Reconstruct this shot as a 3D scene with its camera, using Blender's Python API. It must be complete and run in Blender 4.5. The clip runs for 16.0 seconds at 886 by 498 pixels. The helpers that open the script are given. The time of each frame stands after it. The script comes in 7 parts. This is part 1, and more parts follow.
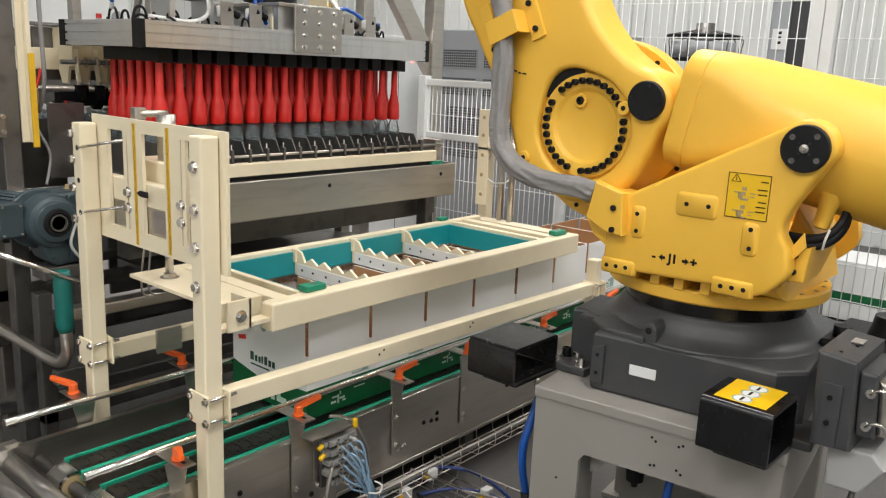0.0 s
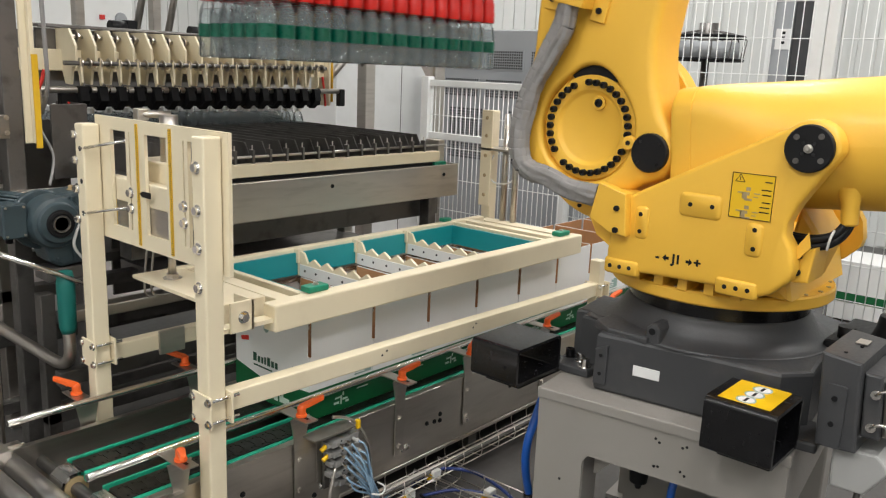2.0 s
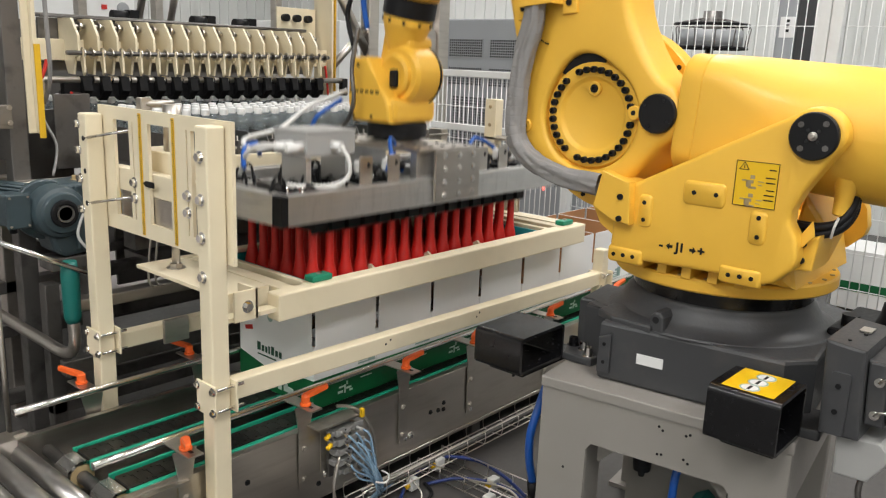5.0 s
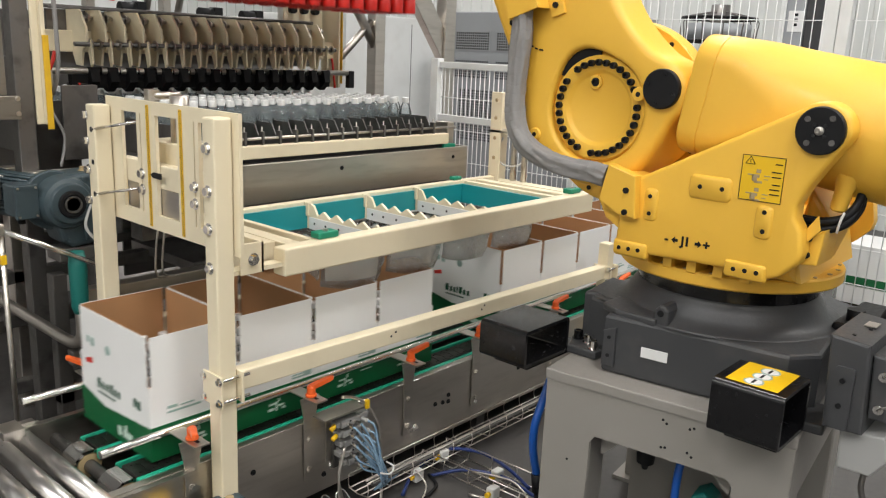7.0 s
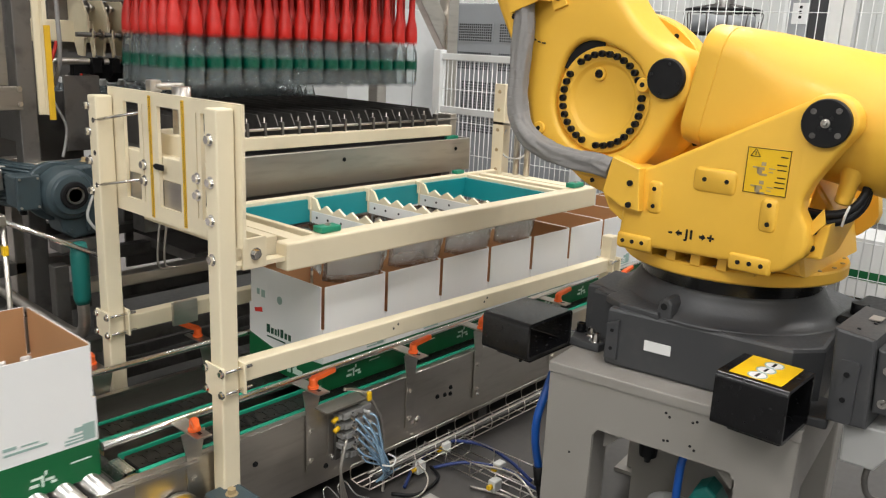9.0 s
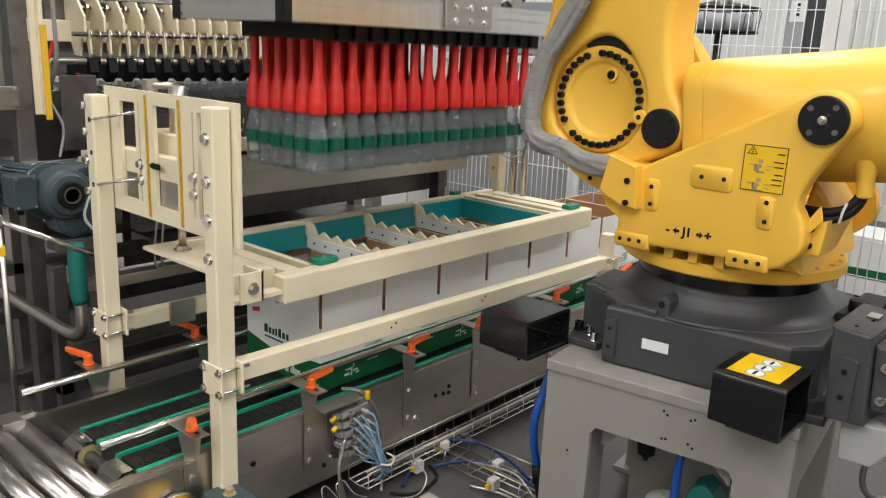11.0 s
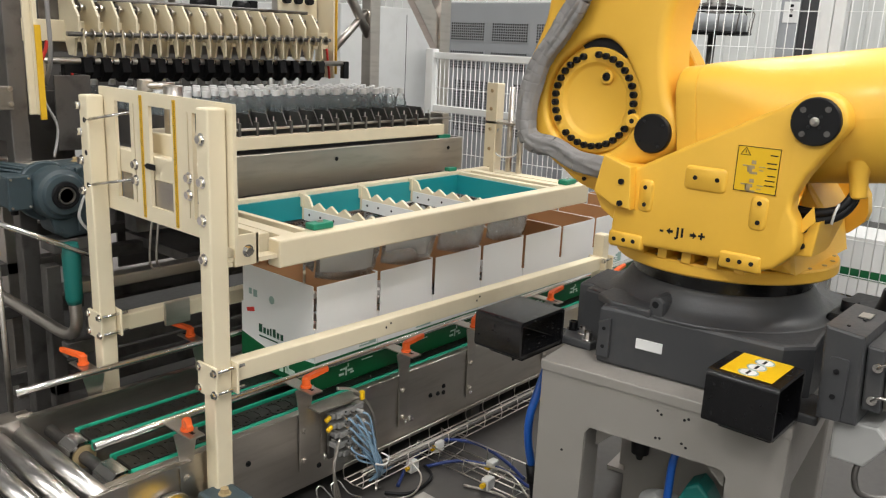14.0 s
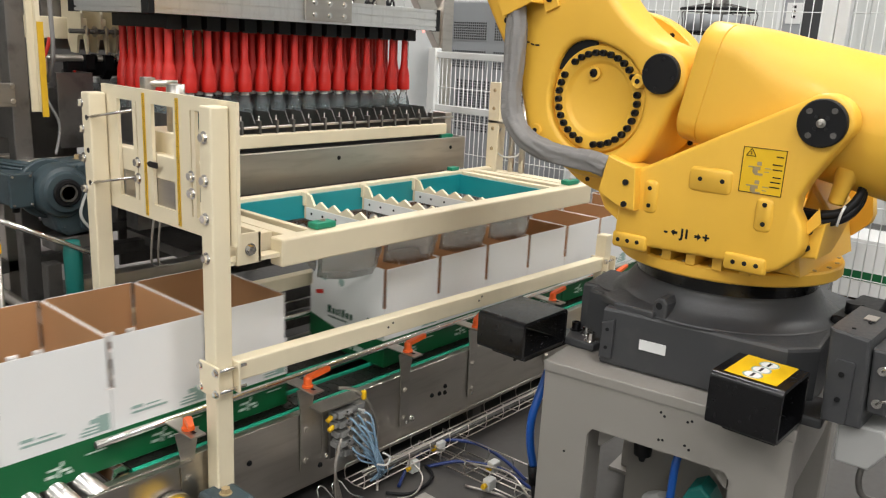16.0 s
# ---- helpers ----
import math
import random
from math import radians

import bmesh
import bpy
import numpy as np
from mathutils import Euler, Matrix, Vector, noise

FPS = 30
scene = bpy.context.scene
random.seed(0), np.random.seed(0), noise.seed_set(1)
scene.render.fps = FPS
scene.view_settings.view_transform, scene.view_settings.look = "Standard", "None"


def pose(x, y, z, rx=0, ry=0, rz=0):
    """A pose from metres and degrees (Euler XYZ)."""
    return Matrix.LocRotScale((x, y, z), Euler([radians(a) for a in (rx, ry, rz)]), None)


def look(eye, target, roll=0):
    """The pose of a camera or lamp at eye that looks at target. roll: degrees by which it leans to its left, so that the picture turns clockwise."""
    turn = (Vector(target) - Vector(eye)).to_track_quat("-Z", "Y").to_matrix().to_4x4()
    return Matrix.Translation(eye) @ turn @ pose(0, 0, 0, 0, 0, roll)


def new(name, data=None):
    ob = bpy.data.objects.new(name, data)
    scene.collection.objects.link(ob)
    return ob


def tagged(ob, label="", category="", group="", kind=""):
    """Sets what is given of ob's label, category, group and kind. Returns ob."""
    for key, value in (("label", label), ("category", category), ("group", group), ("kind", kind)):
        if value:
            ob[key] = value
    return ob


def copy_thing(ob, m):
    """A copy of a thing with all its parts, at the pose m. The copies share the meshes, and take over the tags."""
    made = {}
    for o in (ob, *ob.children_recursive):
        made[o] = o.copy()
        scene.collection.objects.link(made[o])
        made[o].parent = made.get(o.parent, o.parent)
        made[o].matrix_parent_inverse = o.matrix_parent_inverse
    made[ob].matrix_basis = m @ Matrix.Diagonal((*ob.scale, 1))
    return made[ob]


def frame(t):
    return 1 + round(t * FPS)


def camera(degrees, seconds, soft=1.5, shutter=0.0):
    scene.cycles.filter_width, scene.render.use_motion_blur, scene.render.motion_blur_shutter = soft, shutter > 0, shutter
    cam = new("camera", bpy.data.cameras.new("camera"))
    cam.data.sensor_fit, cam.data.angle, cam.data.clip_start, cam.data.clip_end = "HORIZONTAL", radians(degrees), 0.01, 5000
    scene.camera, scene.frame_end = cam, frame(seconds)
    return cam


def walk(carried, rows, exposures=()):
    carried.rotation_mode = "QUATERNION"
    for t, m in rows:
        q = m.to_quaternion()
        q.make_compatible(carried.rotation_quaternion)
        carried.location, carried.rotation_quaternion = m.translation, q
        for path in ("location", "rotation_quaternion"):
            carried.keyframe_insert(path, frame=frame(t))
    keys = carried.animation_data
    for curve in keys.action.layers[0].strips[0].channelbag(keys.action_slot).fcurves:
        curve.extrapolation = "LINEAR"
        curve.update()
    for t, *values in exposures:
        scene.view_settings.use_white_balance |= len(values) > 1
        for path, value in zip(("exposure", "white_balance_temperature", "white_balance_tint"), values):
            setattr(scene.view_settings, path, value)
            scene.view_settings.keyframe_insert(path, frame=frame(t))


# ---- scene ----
cam = camera(57.37, 16.0, soft=1.2, shutter=0.5)
PATH = [
    (0, (-1.533, -1.857, 1.706), (-0.0490, -0.5875, 1.2721), 2.46),
    (0.5, (-1.531, -1.857, 1.706), (-0.0496, -0.5854, 1.2741), 2.43),
    (1, (-1.531, -1.857, 1.706), (-0.0511, -0.5831, 1.2737), 2.42),
    (1.5, (-1.532, -1.857, 1.704), (-0.0522, -0.5818, 1.2742), 2.44),
    (2, (-1.529, -1.855, 1.705), (-0.0503, -0.5793, 1.2725), 2.37),
    (2.5, (-1.532, -1.855, 1.702), (-0.0552, -0.5786, 1.2674), 2.28),
    (3, (-1.531, -1.859, 1.704), (-0.0555, -0.5811, 1.2677), 2.17),
    (3.5, (-1.529, -1.854, 1.704), (-0.0527, -0.5773, 1.2668), 2.18),
    (4, (-1.529, -1.851, 1.701), (-0.0540, -0.5750, 1.2585), 2.17),
    (6.5, (-1.535, -1.862, 1.704), (-0.0728, -0.5813, 1.2321), 2.37),
    (7, (-1.536, -1.859, 1.702), (-0.0772, -0.5752, 1.2284), 2.46),
    (7.5, (-1.533, -1.856, 1.702), (-0.0776, -0.5704, 1.2241), 2.56),
    (8, (-1.534, -1.852, 1.700), (-0.0801, -0.5669, 1.2164), 2.63),
    (8.5, (-1.533, -1.853, 1.698), (-0.0823, -0.5661, 1.2081), 2.61),
    (9, (-1.533, -1.852, 1.700), (-0.0800, -0.5690, 1.2078), 2.61),
    (11.5, (-1.526, -1.855, 1.698), (-0.0714, -0.5750, 1.2026), 2.33),
    (12, (-1.528, -1.853, 1.698), (-0.0712, -0.5760, 1.2000), 2.25),
    (12.5, (-1.533, -1.853, 1.699), (-0.0725, -0.5806, 1.2002), 2.42),
    (13, (-1.530, -1.858, 1.696), (-0.0691, -0.5845, 1.1998), 2.42),
    (13.5, (-1.532, -1.855, 1.699), (-0.0692, -0.5851, 1.2028), 2.49),
    (14, (-1.533, -1.857, 1.701), (-0.0698, -0.5862, 1.2069), 2.54),
    (14.5, (-1.529, -1.856, 1.701), (-0.0650, -0.5857, 1.2079), 2.53),
    (15, (-1.529, -1.847, 1.698), (-0.0637, -0.5788, 1.2044), 2.67),
    (15.5, (-1.531, -1.848, 1.702), (-0.0657, -0.5800, 1.2050), 2.76),
    (16, (-1.532, -1.846, 1.700), (-0.0695, -0.5752, 1.2045), 2.85),
]
walk(cam, [(t, look(eye, target, roll)) for t, eye, target, roll in PATH], [(0, 0.0), (16, 0.0)])

# ---- light ----
world = bpy.data.worlds.new("hall_air")
scene.world = world
world.use_nodes = True
world.node_tree.nodes["Background"].inputs[0].default_value = (0.92, 0.96, 1.0, 1)
world.node_tree.nodes["Background"].inputs[1].default_value = 0.05
# All out of view; several added to brighten the robot's side and the background.
LAMPS = [(-4.2, -2.6), (-3.5, -0.6), (-2.2, -4.9), (0.7, -4.3), (-0.6, -2.4), (1.2, 0.0), (3.6, -3.4), (4.0, 0.6), (4.4, 4.2), (1.6, 5.6), (-5.6, 1.2), (-5.6, -4.2)]
LAMP_Z, LAMP_W = 5.2, 67.0


def ceiling_lamp_light(x, y):
    data = bpy.data.lights.new("lamp_glow", "AREA")
    data.shape, data.size, data.size_y = "RECTANGLE", 1.3, 0.5
    data.energy, data.color = LAMP_W, (1.0, 0.982, 0.955)
    ob = new("lamp_glow", data)
    ob.matrix_world = look((x, y, LAMP_Z - 0.09), (x, y + 0.0001, 0))


for lx, ly in LAMPS:
    ceiling_lamp_light(lx, ly)


# ---- materials ----
def mat(name, col, rough=0.5, metal=0.0, vary=0.12, scale=6.0, bump=0.0, bscale=80.0, stretch=(1, 1, 1), coat=0.0, spec=0.5, rvary=0.1, dirt=None, dirt_amt=0.0):
    m = bpy.data.materials.new(name)
    m.use_nodes = True
    n, l = m.node_tree.nodes, m.node_tree.links
    b = n["Principled BSDF"]
    tc = n.new("ShaderNodeTexCoord")
    mp = n.new("ShaderNodeMapping")
    mp.inputs["Scale"].default_value = stretch
    l.new(tc.outputs["Object"], mp.inputs[0])
    big = n.new("ShaderNodeTexNoise")
    big.inputs["Scale"].default_value, big.inputs["Detail"].default_value = scale, 5
    l.new(mp.outputs[0], big.inputs["Vector"])
    fine = n.new("ShaderNodeTexNoise")
    fine.inputs["Scale"].default_value, fine.inputs["Detail"].default_value = bscale, 3
    l.new(mp.outputs[0], fine.inputs["Vector"])
    ramp = n.new("ShaderNodeMapRange")
    ramp.inputs[3].default_value, ramp.inputs[4].default_value = 1 - vary, 1 + vary
    l.new(big.outputs[0], ramp.inputs[0])
    mul = n.new("ShaderNodeMixRGB")
    mul.blend_type = "MULTIPLY"
    mul.inputs[0].default_value = 1
    mul.inputs[1].default_value = (*col, 1)
    l.new(ramp.outputs[0], mul.inputs[2])
    out = mul
    if dirt:
        spot = n.new("ShaderNodeTexNoise")
        spot.inputs["Scale"].default_value, spot.inputs["Detail"].default_value = scale * 2.7, 8
        l.new(mp.outputs[0], spot.inputs["Vector"])
        edge = n.new("ShaderNodeMapRange")
        edge.inputs[1].default_value, edge.inputs[2].default_value = 0.52, 0.72
        edge.inputs[4].default_value = dirt_amt
        l.new(spot.outputs[0], edge.inputs[0])
        dm = n.new("ShaderNodeMixRGB")
        dm.inputs[2].default_value = (*dirt, 1)
        l.new(edge.outputs[0], dm.inputs[0])
        l.new(mul.outputs[0], dm.inputs[1])
        out = dm
    l.new(out.outputs[0], b.inputs["Base Color"])
    rr = n.new("ShaderNodeMapRange")
    rr.inputs[3].default_value, rr.inputs[4].default_value = max(0.02, rough - rvary), min(1, rough + rvary)
    l.new(fine.outputs[0], rr.inputs[0])
    l.new(rr.outputs[0], b.inputs["Roughness"])
    b.inputs["Metallic"].default_value = metal
    b.inputs["Specular IOR Level"].default_value = spec
    b.inputs["Coat Weight"].default_value = coat
    b.inputs["Coat Roughness"].default_value = 0.12
    if bump:
        bp = n.new("ShaderNodeBump")
        bp.inputs["Strength"].default_value, bp.inputs["Distance"].default_value = bump, 0.002
        l.new(fine.outputs[0], bp.inputs["Height"])
        l.new(bp.outputs[0], b.inputs["Normal"])
    return m


def clear_mat(name, tint, body, see, rough=0.08):
    """Thin clear plastic: part seen through, part gloss and milky scatter."""
    m = bpy.data.materials.new(name)
    m.use_nodes = True
    n, l = m.node_tree.nodes, m.node_tree.links
    b = n["Principled BSDF"]
    b.inputs["Base Color"].default_value = (*body, 1)
    b.inputs["Roughness"].default_value = rough
    b.inputs["Specular IOR Level"].default_value = 0.8
    tr = n.new("ShaderNodeBsdfTransparent")
    tr.inputs[0].default_value = (*tint, 1)
    mix = n.new("ShaderNodeMixShader")
    mix.inputs[0].default_value = see
    l.new(b.outputs[0], mix.inputs[1])
    l.new(tr.outputs[0], mix.inputs[2])
    shine = n.new("ShaderNodeBsdfGlossy")
    shine.inputs["Roughness"].default_value = 0.06
    dents = n.new("ShaderNodeTexNoise")
    dents.inputs["Scale"].default_value = 55
    relief = n.new("ShaderNodeBump")
    relief.inputs["Strength"].default_value = 0.5
    relief.inputs["Distance"].default_value = 0.01
    l.new(dents.outputs[0], relief.inputs["Height"])
    l.new(relief.outputs[0], shine.inputs["Normal"])
    l.new(relief.outputs[0], b.inputs["Normal"])
    edge = n.new("ShaderNodeLayerWeight")
    edge.inputs[0].default_value = 0.22
    outer = n.new("ShaderNodeMixShader")
    l.new(edge.outputs["Fresnel"], outer.inputs[0])
    l.new(mix.outputs[0], outer.inputs[1])
    l.new(shine.outputs[0], outer.inputs[2])
    l.new(outer.outputs[0], n["Material Output"].inputs[0])
    return m


CREAM = mat("cream_paint", (0.78, 0.69, 0.50), 0.38, vary=0.05, scale=3, bump=0.05, bscale=220, dirt=(0.45, 0.38, 0.26), dirt_amt=0.16)
STEEL = mat("brushed_steel", (0.57, 0.535, 0.49), 0.34, 1.0, vary=0.16, scale=2.5, bump=0.06, bscale=60, stretch=(1, 1, 7), dirt=(0.26, 0.23, 0.20), dirt_amt=0.22)
STEEL_DK = mat("dull_dark_steel", (0.20, 0.19, 0.18), 0.45, 0.85, vary=0.25, scale=4, bump=0.08, dirt=(0.05, 0.045, 0.04), dirt_amt=0.6)
CHAIN = mat("dark_chain_steel", (0.075, 0.072, 0.068), 0.32, 0.85, vary=0.3, scale=9, bump=0.05, dirt=(0.03, 0.028, 0.025), dirt_amt=0.5)
CHROME = mat("polished_steel", (0.80, 0.78, 0.75), 0.18, 1.0, vary=0.08, scale=5)
ROLLER = mat("worn_roller_steel", (0.66, 0.64, 0.62), 0.30, 1.0, vary=0.10, scale=4, bump=0.0, bscale=40, stretch=(1, 0.6, 1), rvary=0.05, dirt=(0.45, 0.43, 0.40), dirt_amt=0.2)
# STEEL_SHADE: brownish steel whose dark tone carries the shade on the left-hand plates.
STEEL_SHADE = mat("shade_toned_steel", (0.30, 0.275, 0.24), 0.46, 0.9, vary=0.15, scale=3, bump=0.06, stretch=(1, 1, 5), dirt=(0.14, 0.12, 0.10), dirt_amt=0.4)
TEAL_DK = mat("dark_teal_rubber", (0.005, 0.14, 0.12), 0.5, vary=0.12)
ALU = mat("aluminium_profile", (0.76, 0.76, 0.75), 0.34, 0.9, vary=0.08, scale=4, bump=0.03, stretch=(6, 1, 1), dirt=(0.4, 0.39, 0.37), dirt_amt=0.25)
YELLOW = mat("yellow_enamel", (0.83, 0.478, 0.052), 0.46, vary=0.04, scale=2, bump=0.10, bscale=130, coat=0.06, dirt=(0.62, 0.36, 0.03), dirt_amt=0.14)
BLACK = mat("black_enamel", (0.006, 0.006, 0.007), 0.24, vary=0.2, scale=6, bump=0.05)
BLACKM = mat("black_plastic", (0.010, 0.010, 0.011), 0.48, vary=0.2, scale=9, spec=0.22)
GREY_CAST = mat("grey_cast_paint", (0.048, 0.049, 0.052), 0.45, vary=0.12, scale=4, bump=0.15, bscale=110, dirt=(0.11, 0.10, 0.09), dirt_amt=0.25)
GREY_STAND = mat("warm_grey_paint", (0.275, 0.257, 0.235), 0.5, vary=0.06, scale=3, bump=0.08, dirt=(0.25, 0.23, 0.2), dirt_amt=0.3)
GREY_BOX = mat("light_grey_plastic", (0.36, 0.36, 0.35), 0.5, vary=0.08)
GREY_PANEL = mat("grey_panel_paint", (0.33, 0.345, 0.36), 0.5, vary=0.05)
RED = mat("red_rubber", (0.60, 0.018, 0.012), 0.42, vary=0.14, scale=12, bump=0.08)
TEAL = mat("teal_plastic", (0.01, 0.28, 0.31), 0.4, vary=0.1, scale=5)
GREEN_STRIP = mat("green_wear_strip", (0.015, 0.36, 0.22), 0.4, vary=0.12, scale=8, dirt=(0.02, 0.12, 0.08), dirt_amt=0.5)
GREEN_PAD = mat("green_pad", (0.01, 0.22, 0.13), 0.45, vary=0.1)
CARD_W = mat("white_card", (0.80, 0.80, 0.79), 0.55, vary=0.03, scale=5, bump=0.04, bscale=60)
CARD_B = mat("brown_card", (0.42, 0.22, 0.10), 0.75, vary=0.08, scale=7, bump=0.1, bscale=120)
CARD_G = mat("green_print", (0.004, 0.115, 0.035), 0.42, vary=0.08, scale=6)
INK_G = mat("dark_green_ink", (0.008, 0.07, 0.035), 0.5)
INK_R = mat("red_ink", (0.6, 0.03, 0.02), 0.5)
INK_W = mat("pale_print", (0.6, 0.72, 0.64), 0.5)
INK_S = mat("grey_green_ink", (0.30, 0.42, 0.38), 0.5)
WHITE = mat("white_paint", (0.78, 0.79, 0.78), 0.45, vary=0.04, scale=3, dirt=(0.55, 0.54, 0.5), dirt_amt=0.15)
WHITE_PL = mat("white_plastic", (0.78, 0.78, 0.77), 0.4, vary=0.03)
WALLM = mat("pale_wall_sheet", (0.66, 0.675, 0.66), 0.45, vary=0.05, scale=1.2)
# For the unseen south wall: grey so that less light bounces back.
WALL_GREY = mat("grey_wall_sheet", (0.40, 0.41, 0.41), 0.5, vary=0.05, scale=1.2)
FLOORM = mat("worn_grey_floor", (0.064, 0.060, 0.057), 0.4, vary=0.14, scale=1.3, bump=0.06, bscale=40, dirt=(0.065, 0.06, 0.055), dirt_amt=0.5)
PALE_FLOOR = mat("pale_pink_floor", (0.62, 0.56, 0.55), 0.35, vary=0.06, scale=1.5, bump=0.03, bscale=50, dirt=(0.45, 0.41, 0.40), dirt_amt=0.25)
# Unseen ceiling, toned down to lessen the fill light.
CEILM = mat("ceiling_sheet", (0.44, 0.45, 0.45), 0.6, vary=0.05, scale=1)
ORANGE = mat("orange_plastic", (0.85, 0.13, 0.02), 0.4, vary=0.06)
RULER = mat("yellow_scale", (0.72, 0.43, 0.02), 0.45, vary=0.1, scale=30)
MOTOR = mat("blue_grey_enamel", (0.042, 0.064, 0.074), 0.42, vary=0.12, scale=6, bump=0.12, bscale=90, dirt=(0.03, 0.035, 0.04), dirt_amt=0.4)
VALVE = mat("grey_valve_metal", (0.30, 0.295, 0.285), 0.42, 0.35, vary=0.2, scale=18, bump=0.1)
BLUE = mat("blue_hose", (0.01, 0.09, 0.40), 0.32, vary=0.08)
BLUE_DK = mat("dark_blue_hose", (0.012, 0.03, 0.14), 0.35, vary=0.15)
BLUE_PALE = mat("pale_blue_tube", (0.20, 0.31, 0.42), 0.25, vary=0.1)
HOSE = mat("grey_fabric_sleeve", (0.25, 0.24, 0.235), 0.7, vary=0.14, scale=14, bump=0.5, bscale=38, stretch=(1, 1, 0.35))
CABLE_W = mat("grey_white_cable", (0.62, 0.62, 0.60), 0.45, vary=0.05)
STICKER = mat("yellow_sticker", (0.82, 0.50, 0.01), 0.4, vary=0.03)
PAPER = mat("white_sticker", (0.75, 0.75, 0.74), 0.5, vary=0.03)
AMBER = mat("tan_wheel", (0.40, 0.30, 0.16), 0.5)
PET = clear_mat("clear_pet", (0.97, 0.985, 0.99), (0.72, 0.80, 0.84), 0.87)
WATER = clear_mat("clear_water", (0.96, 0.985, 0.985), (0.5, 0.6, 0.62), 0.95)
FILM = clear_mat("clear_film", (0.95, 0.95, 0.94), (0.84, 0.83, 0.80), 0.10, 0.4)
LABEL_G = mat("green_bottle_label", (0.0, 0.085, 0.05), 0.3, vary=0.3, scale=50)
GLOW = bpy.data.materials.new("lamp_diffuser")
GLOW.use_nodes = True
GLOW.node_tree.nodes["Principled BSDF"].inputs["Emission Color"].default_value = (1, 0.98, 0.94, 1)
GLOW.node_tree.nodes["Principled BSDF"].inputs["Emission Strength"].default_value = 8
RED_LED = bpy.data.materials.new("red_led")
RED_LED.use_nodes = True
RED_LED.node_tree.nodes["Principled BSDF"].inputs["Emission Color"].default_value = (1, 0.05, 0.02, 1)
RED_LED.node_tree.nodes["Principled BSDF"].inputs["Emission Strength"].default_value = 4

# ---- shape helpers ----
OFF = {}
FZ = 0.27     # floor level


def thing(name, label, category, base=(0, 0, 0), group="", kind=""):
    base = (base[0], base[1], FZ) if base[2] == 0 and any(base) else base
    ob = new(name)
    ob.location = base
    ob.empty_display_size = 0.05
    OFF[ob.name] = Vector(base)
    return tagged(ob, label, category, group, kind)


def mesh_from(name, bm, material, shift=None):
    if shift is not None and shift.length > 0:
        for v in bm.verts:
            v.co.z = max(v.co.z, FZ)
        bmesh.ops.translate(bm, verts=bm.verts, vec=-shift)
    bmesh.ops.recalc_face_normals(bm, faces=bm.faces)
    me = bpy.data.meshes.new(name)
    bm.to_mesh(me)
    bm.free()
    me.materials.append(material)
    return me


def part(name, bm, material, parent, label=""):
    off = OFF[parent.name]
    ob = new(name, mesh_from(name, bm, material, off))
    ob.parent = parent
    OFF[ob.name] = off
    return tagged(ob, label)


def moving(name, bm, material, parent, label=""):
    """A part that moves on its thing: its mesh lies round its own pivot."""
    ob = new(name, mesh_from(name, bm, material))
    ob.parent = parent
    OFF[ob.name] = Vector((0, 0, 0))
    return tagged(ob, label)


def solid(name, bm, material, label="", category="", group="", kind=""):
    ob = new(name, mesh_from(name, bm, material))
    OFF[ob.name] = Vector((0, 0, 0))
    return tagged(ob, label, category, group, kind)


def NB():
    return bmesh.new()


def B(bm, x0, x1, y0, y1, z0, z1, bev=0.0):
    v = [bm.verts.new((x, y, z)) for x in (x0, x1) for y in (y0, y1) for z in (z0, z1)]
    f = [bm.faces.new([v[i] for i in q]) for q in ((0, 1, 3, 2), (4, 6, 7, 5), (0, 4, 5, 1), (2, 3, 7, 6), (0, 2, 6, 4), (1, 5, 7, 3))]
    if bev:
        ed = list({e for q in f for e in q.edges})
        bmesh.ops.bevel(bm, geom=ed, offset=bev, segments=2, affect="EDGES", profile=0.5)
    return bm


def C(bm, p, q, r, seg=14, r2=None, smooth=True):
    p, q = Vector(p), Vector(q)
    d = q - p
    m = d.to_track_quat("Z", "Y").to_matrix()
    r2 = r if r2 is None else r2
    ring = []
    for o, rr in ((p, r), (q, r2)):
        ring.append([bm.verts.new(o + m @ Vector((rr * math.cos(2 * math.pi * i / seg), rr * math.sin(2 * math.pi * i / seg), 0))) for i in range(seg)])
    for i in range(seg):
        f = bm.faces.new((ring[0][i], ring[0][(i + 1) % seg], ring[1][(i + 1) % seg], ring[1][i]))
        f.smooth = smooth
    bm.faces.new(ring[0][::-1])
    bm.faces.new(ring[1])
    return bm


def PR(bm, pts, axis, a, b, bev=0.0):
    """A prism: an outline in the two other axes, drawn out along one axis from a to b."""
    def at(u, w, s):
        return {"x": (s, u, w), "y": (u, s, w), "z": (u, w, s)}[axis]
    lo = [bm.verts.new(at(u, w, a)) for u, w in pts]
    hi = [bm.verts.new(at(u, w, b)) for u, w in pts]
    n = len(pts)
    f = [bm.faces.new(lo[::-1]), bm.faces.new(hi)]
    for i in range(n):
        f.append(bm.faces.new((lo[i], lo[(i + 1) % n], hi[(i + 1) % n], hi[i])))
    if bev:
        ed = list(set(f[0].edges) | set(f[1].edges))
        bmesh.ops.bevel(bm, geom=ed, offset=bev, segments=2, affect="EDGES", profile=0.5)
    return bm


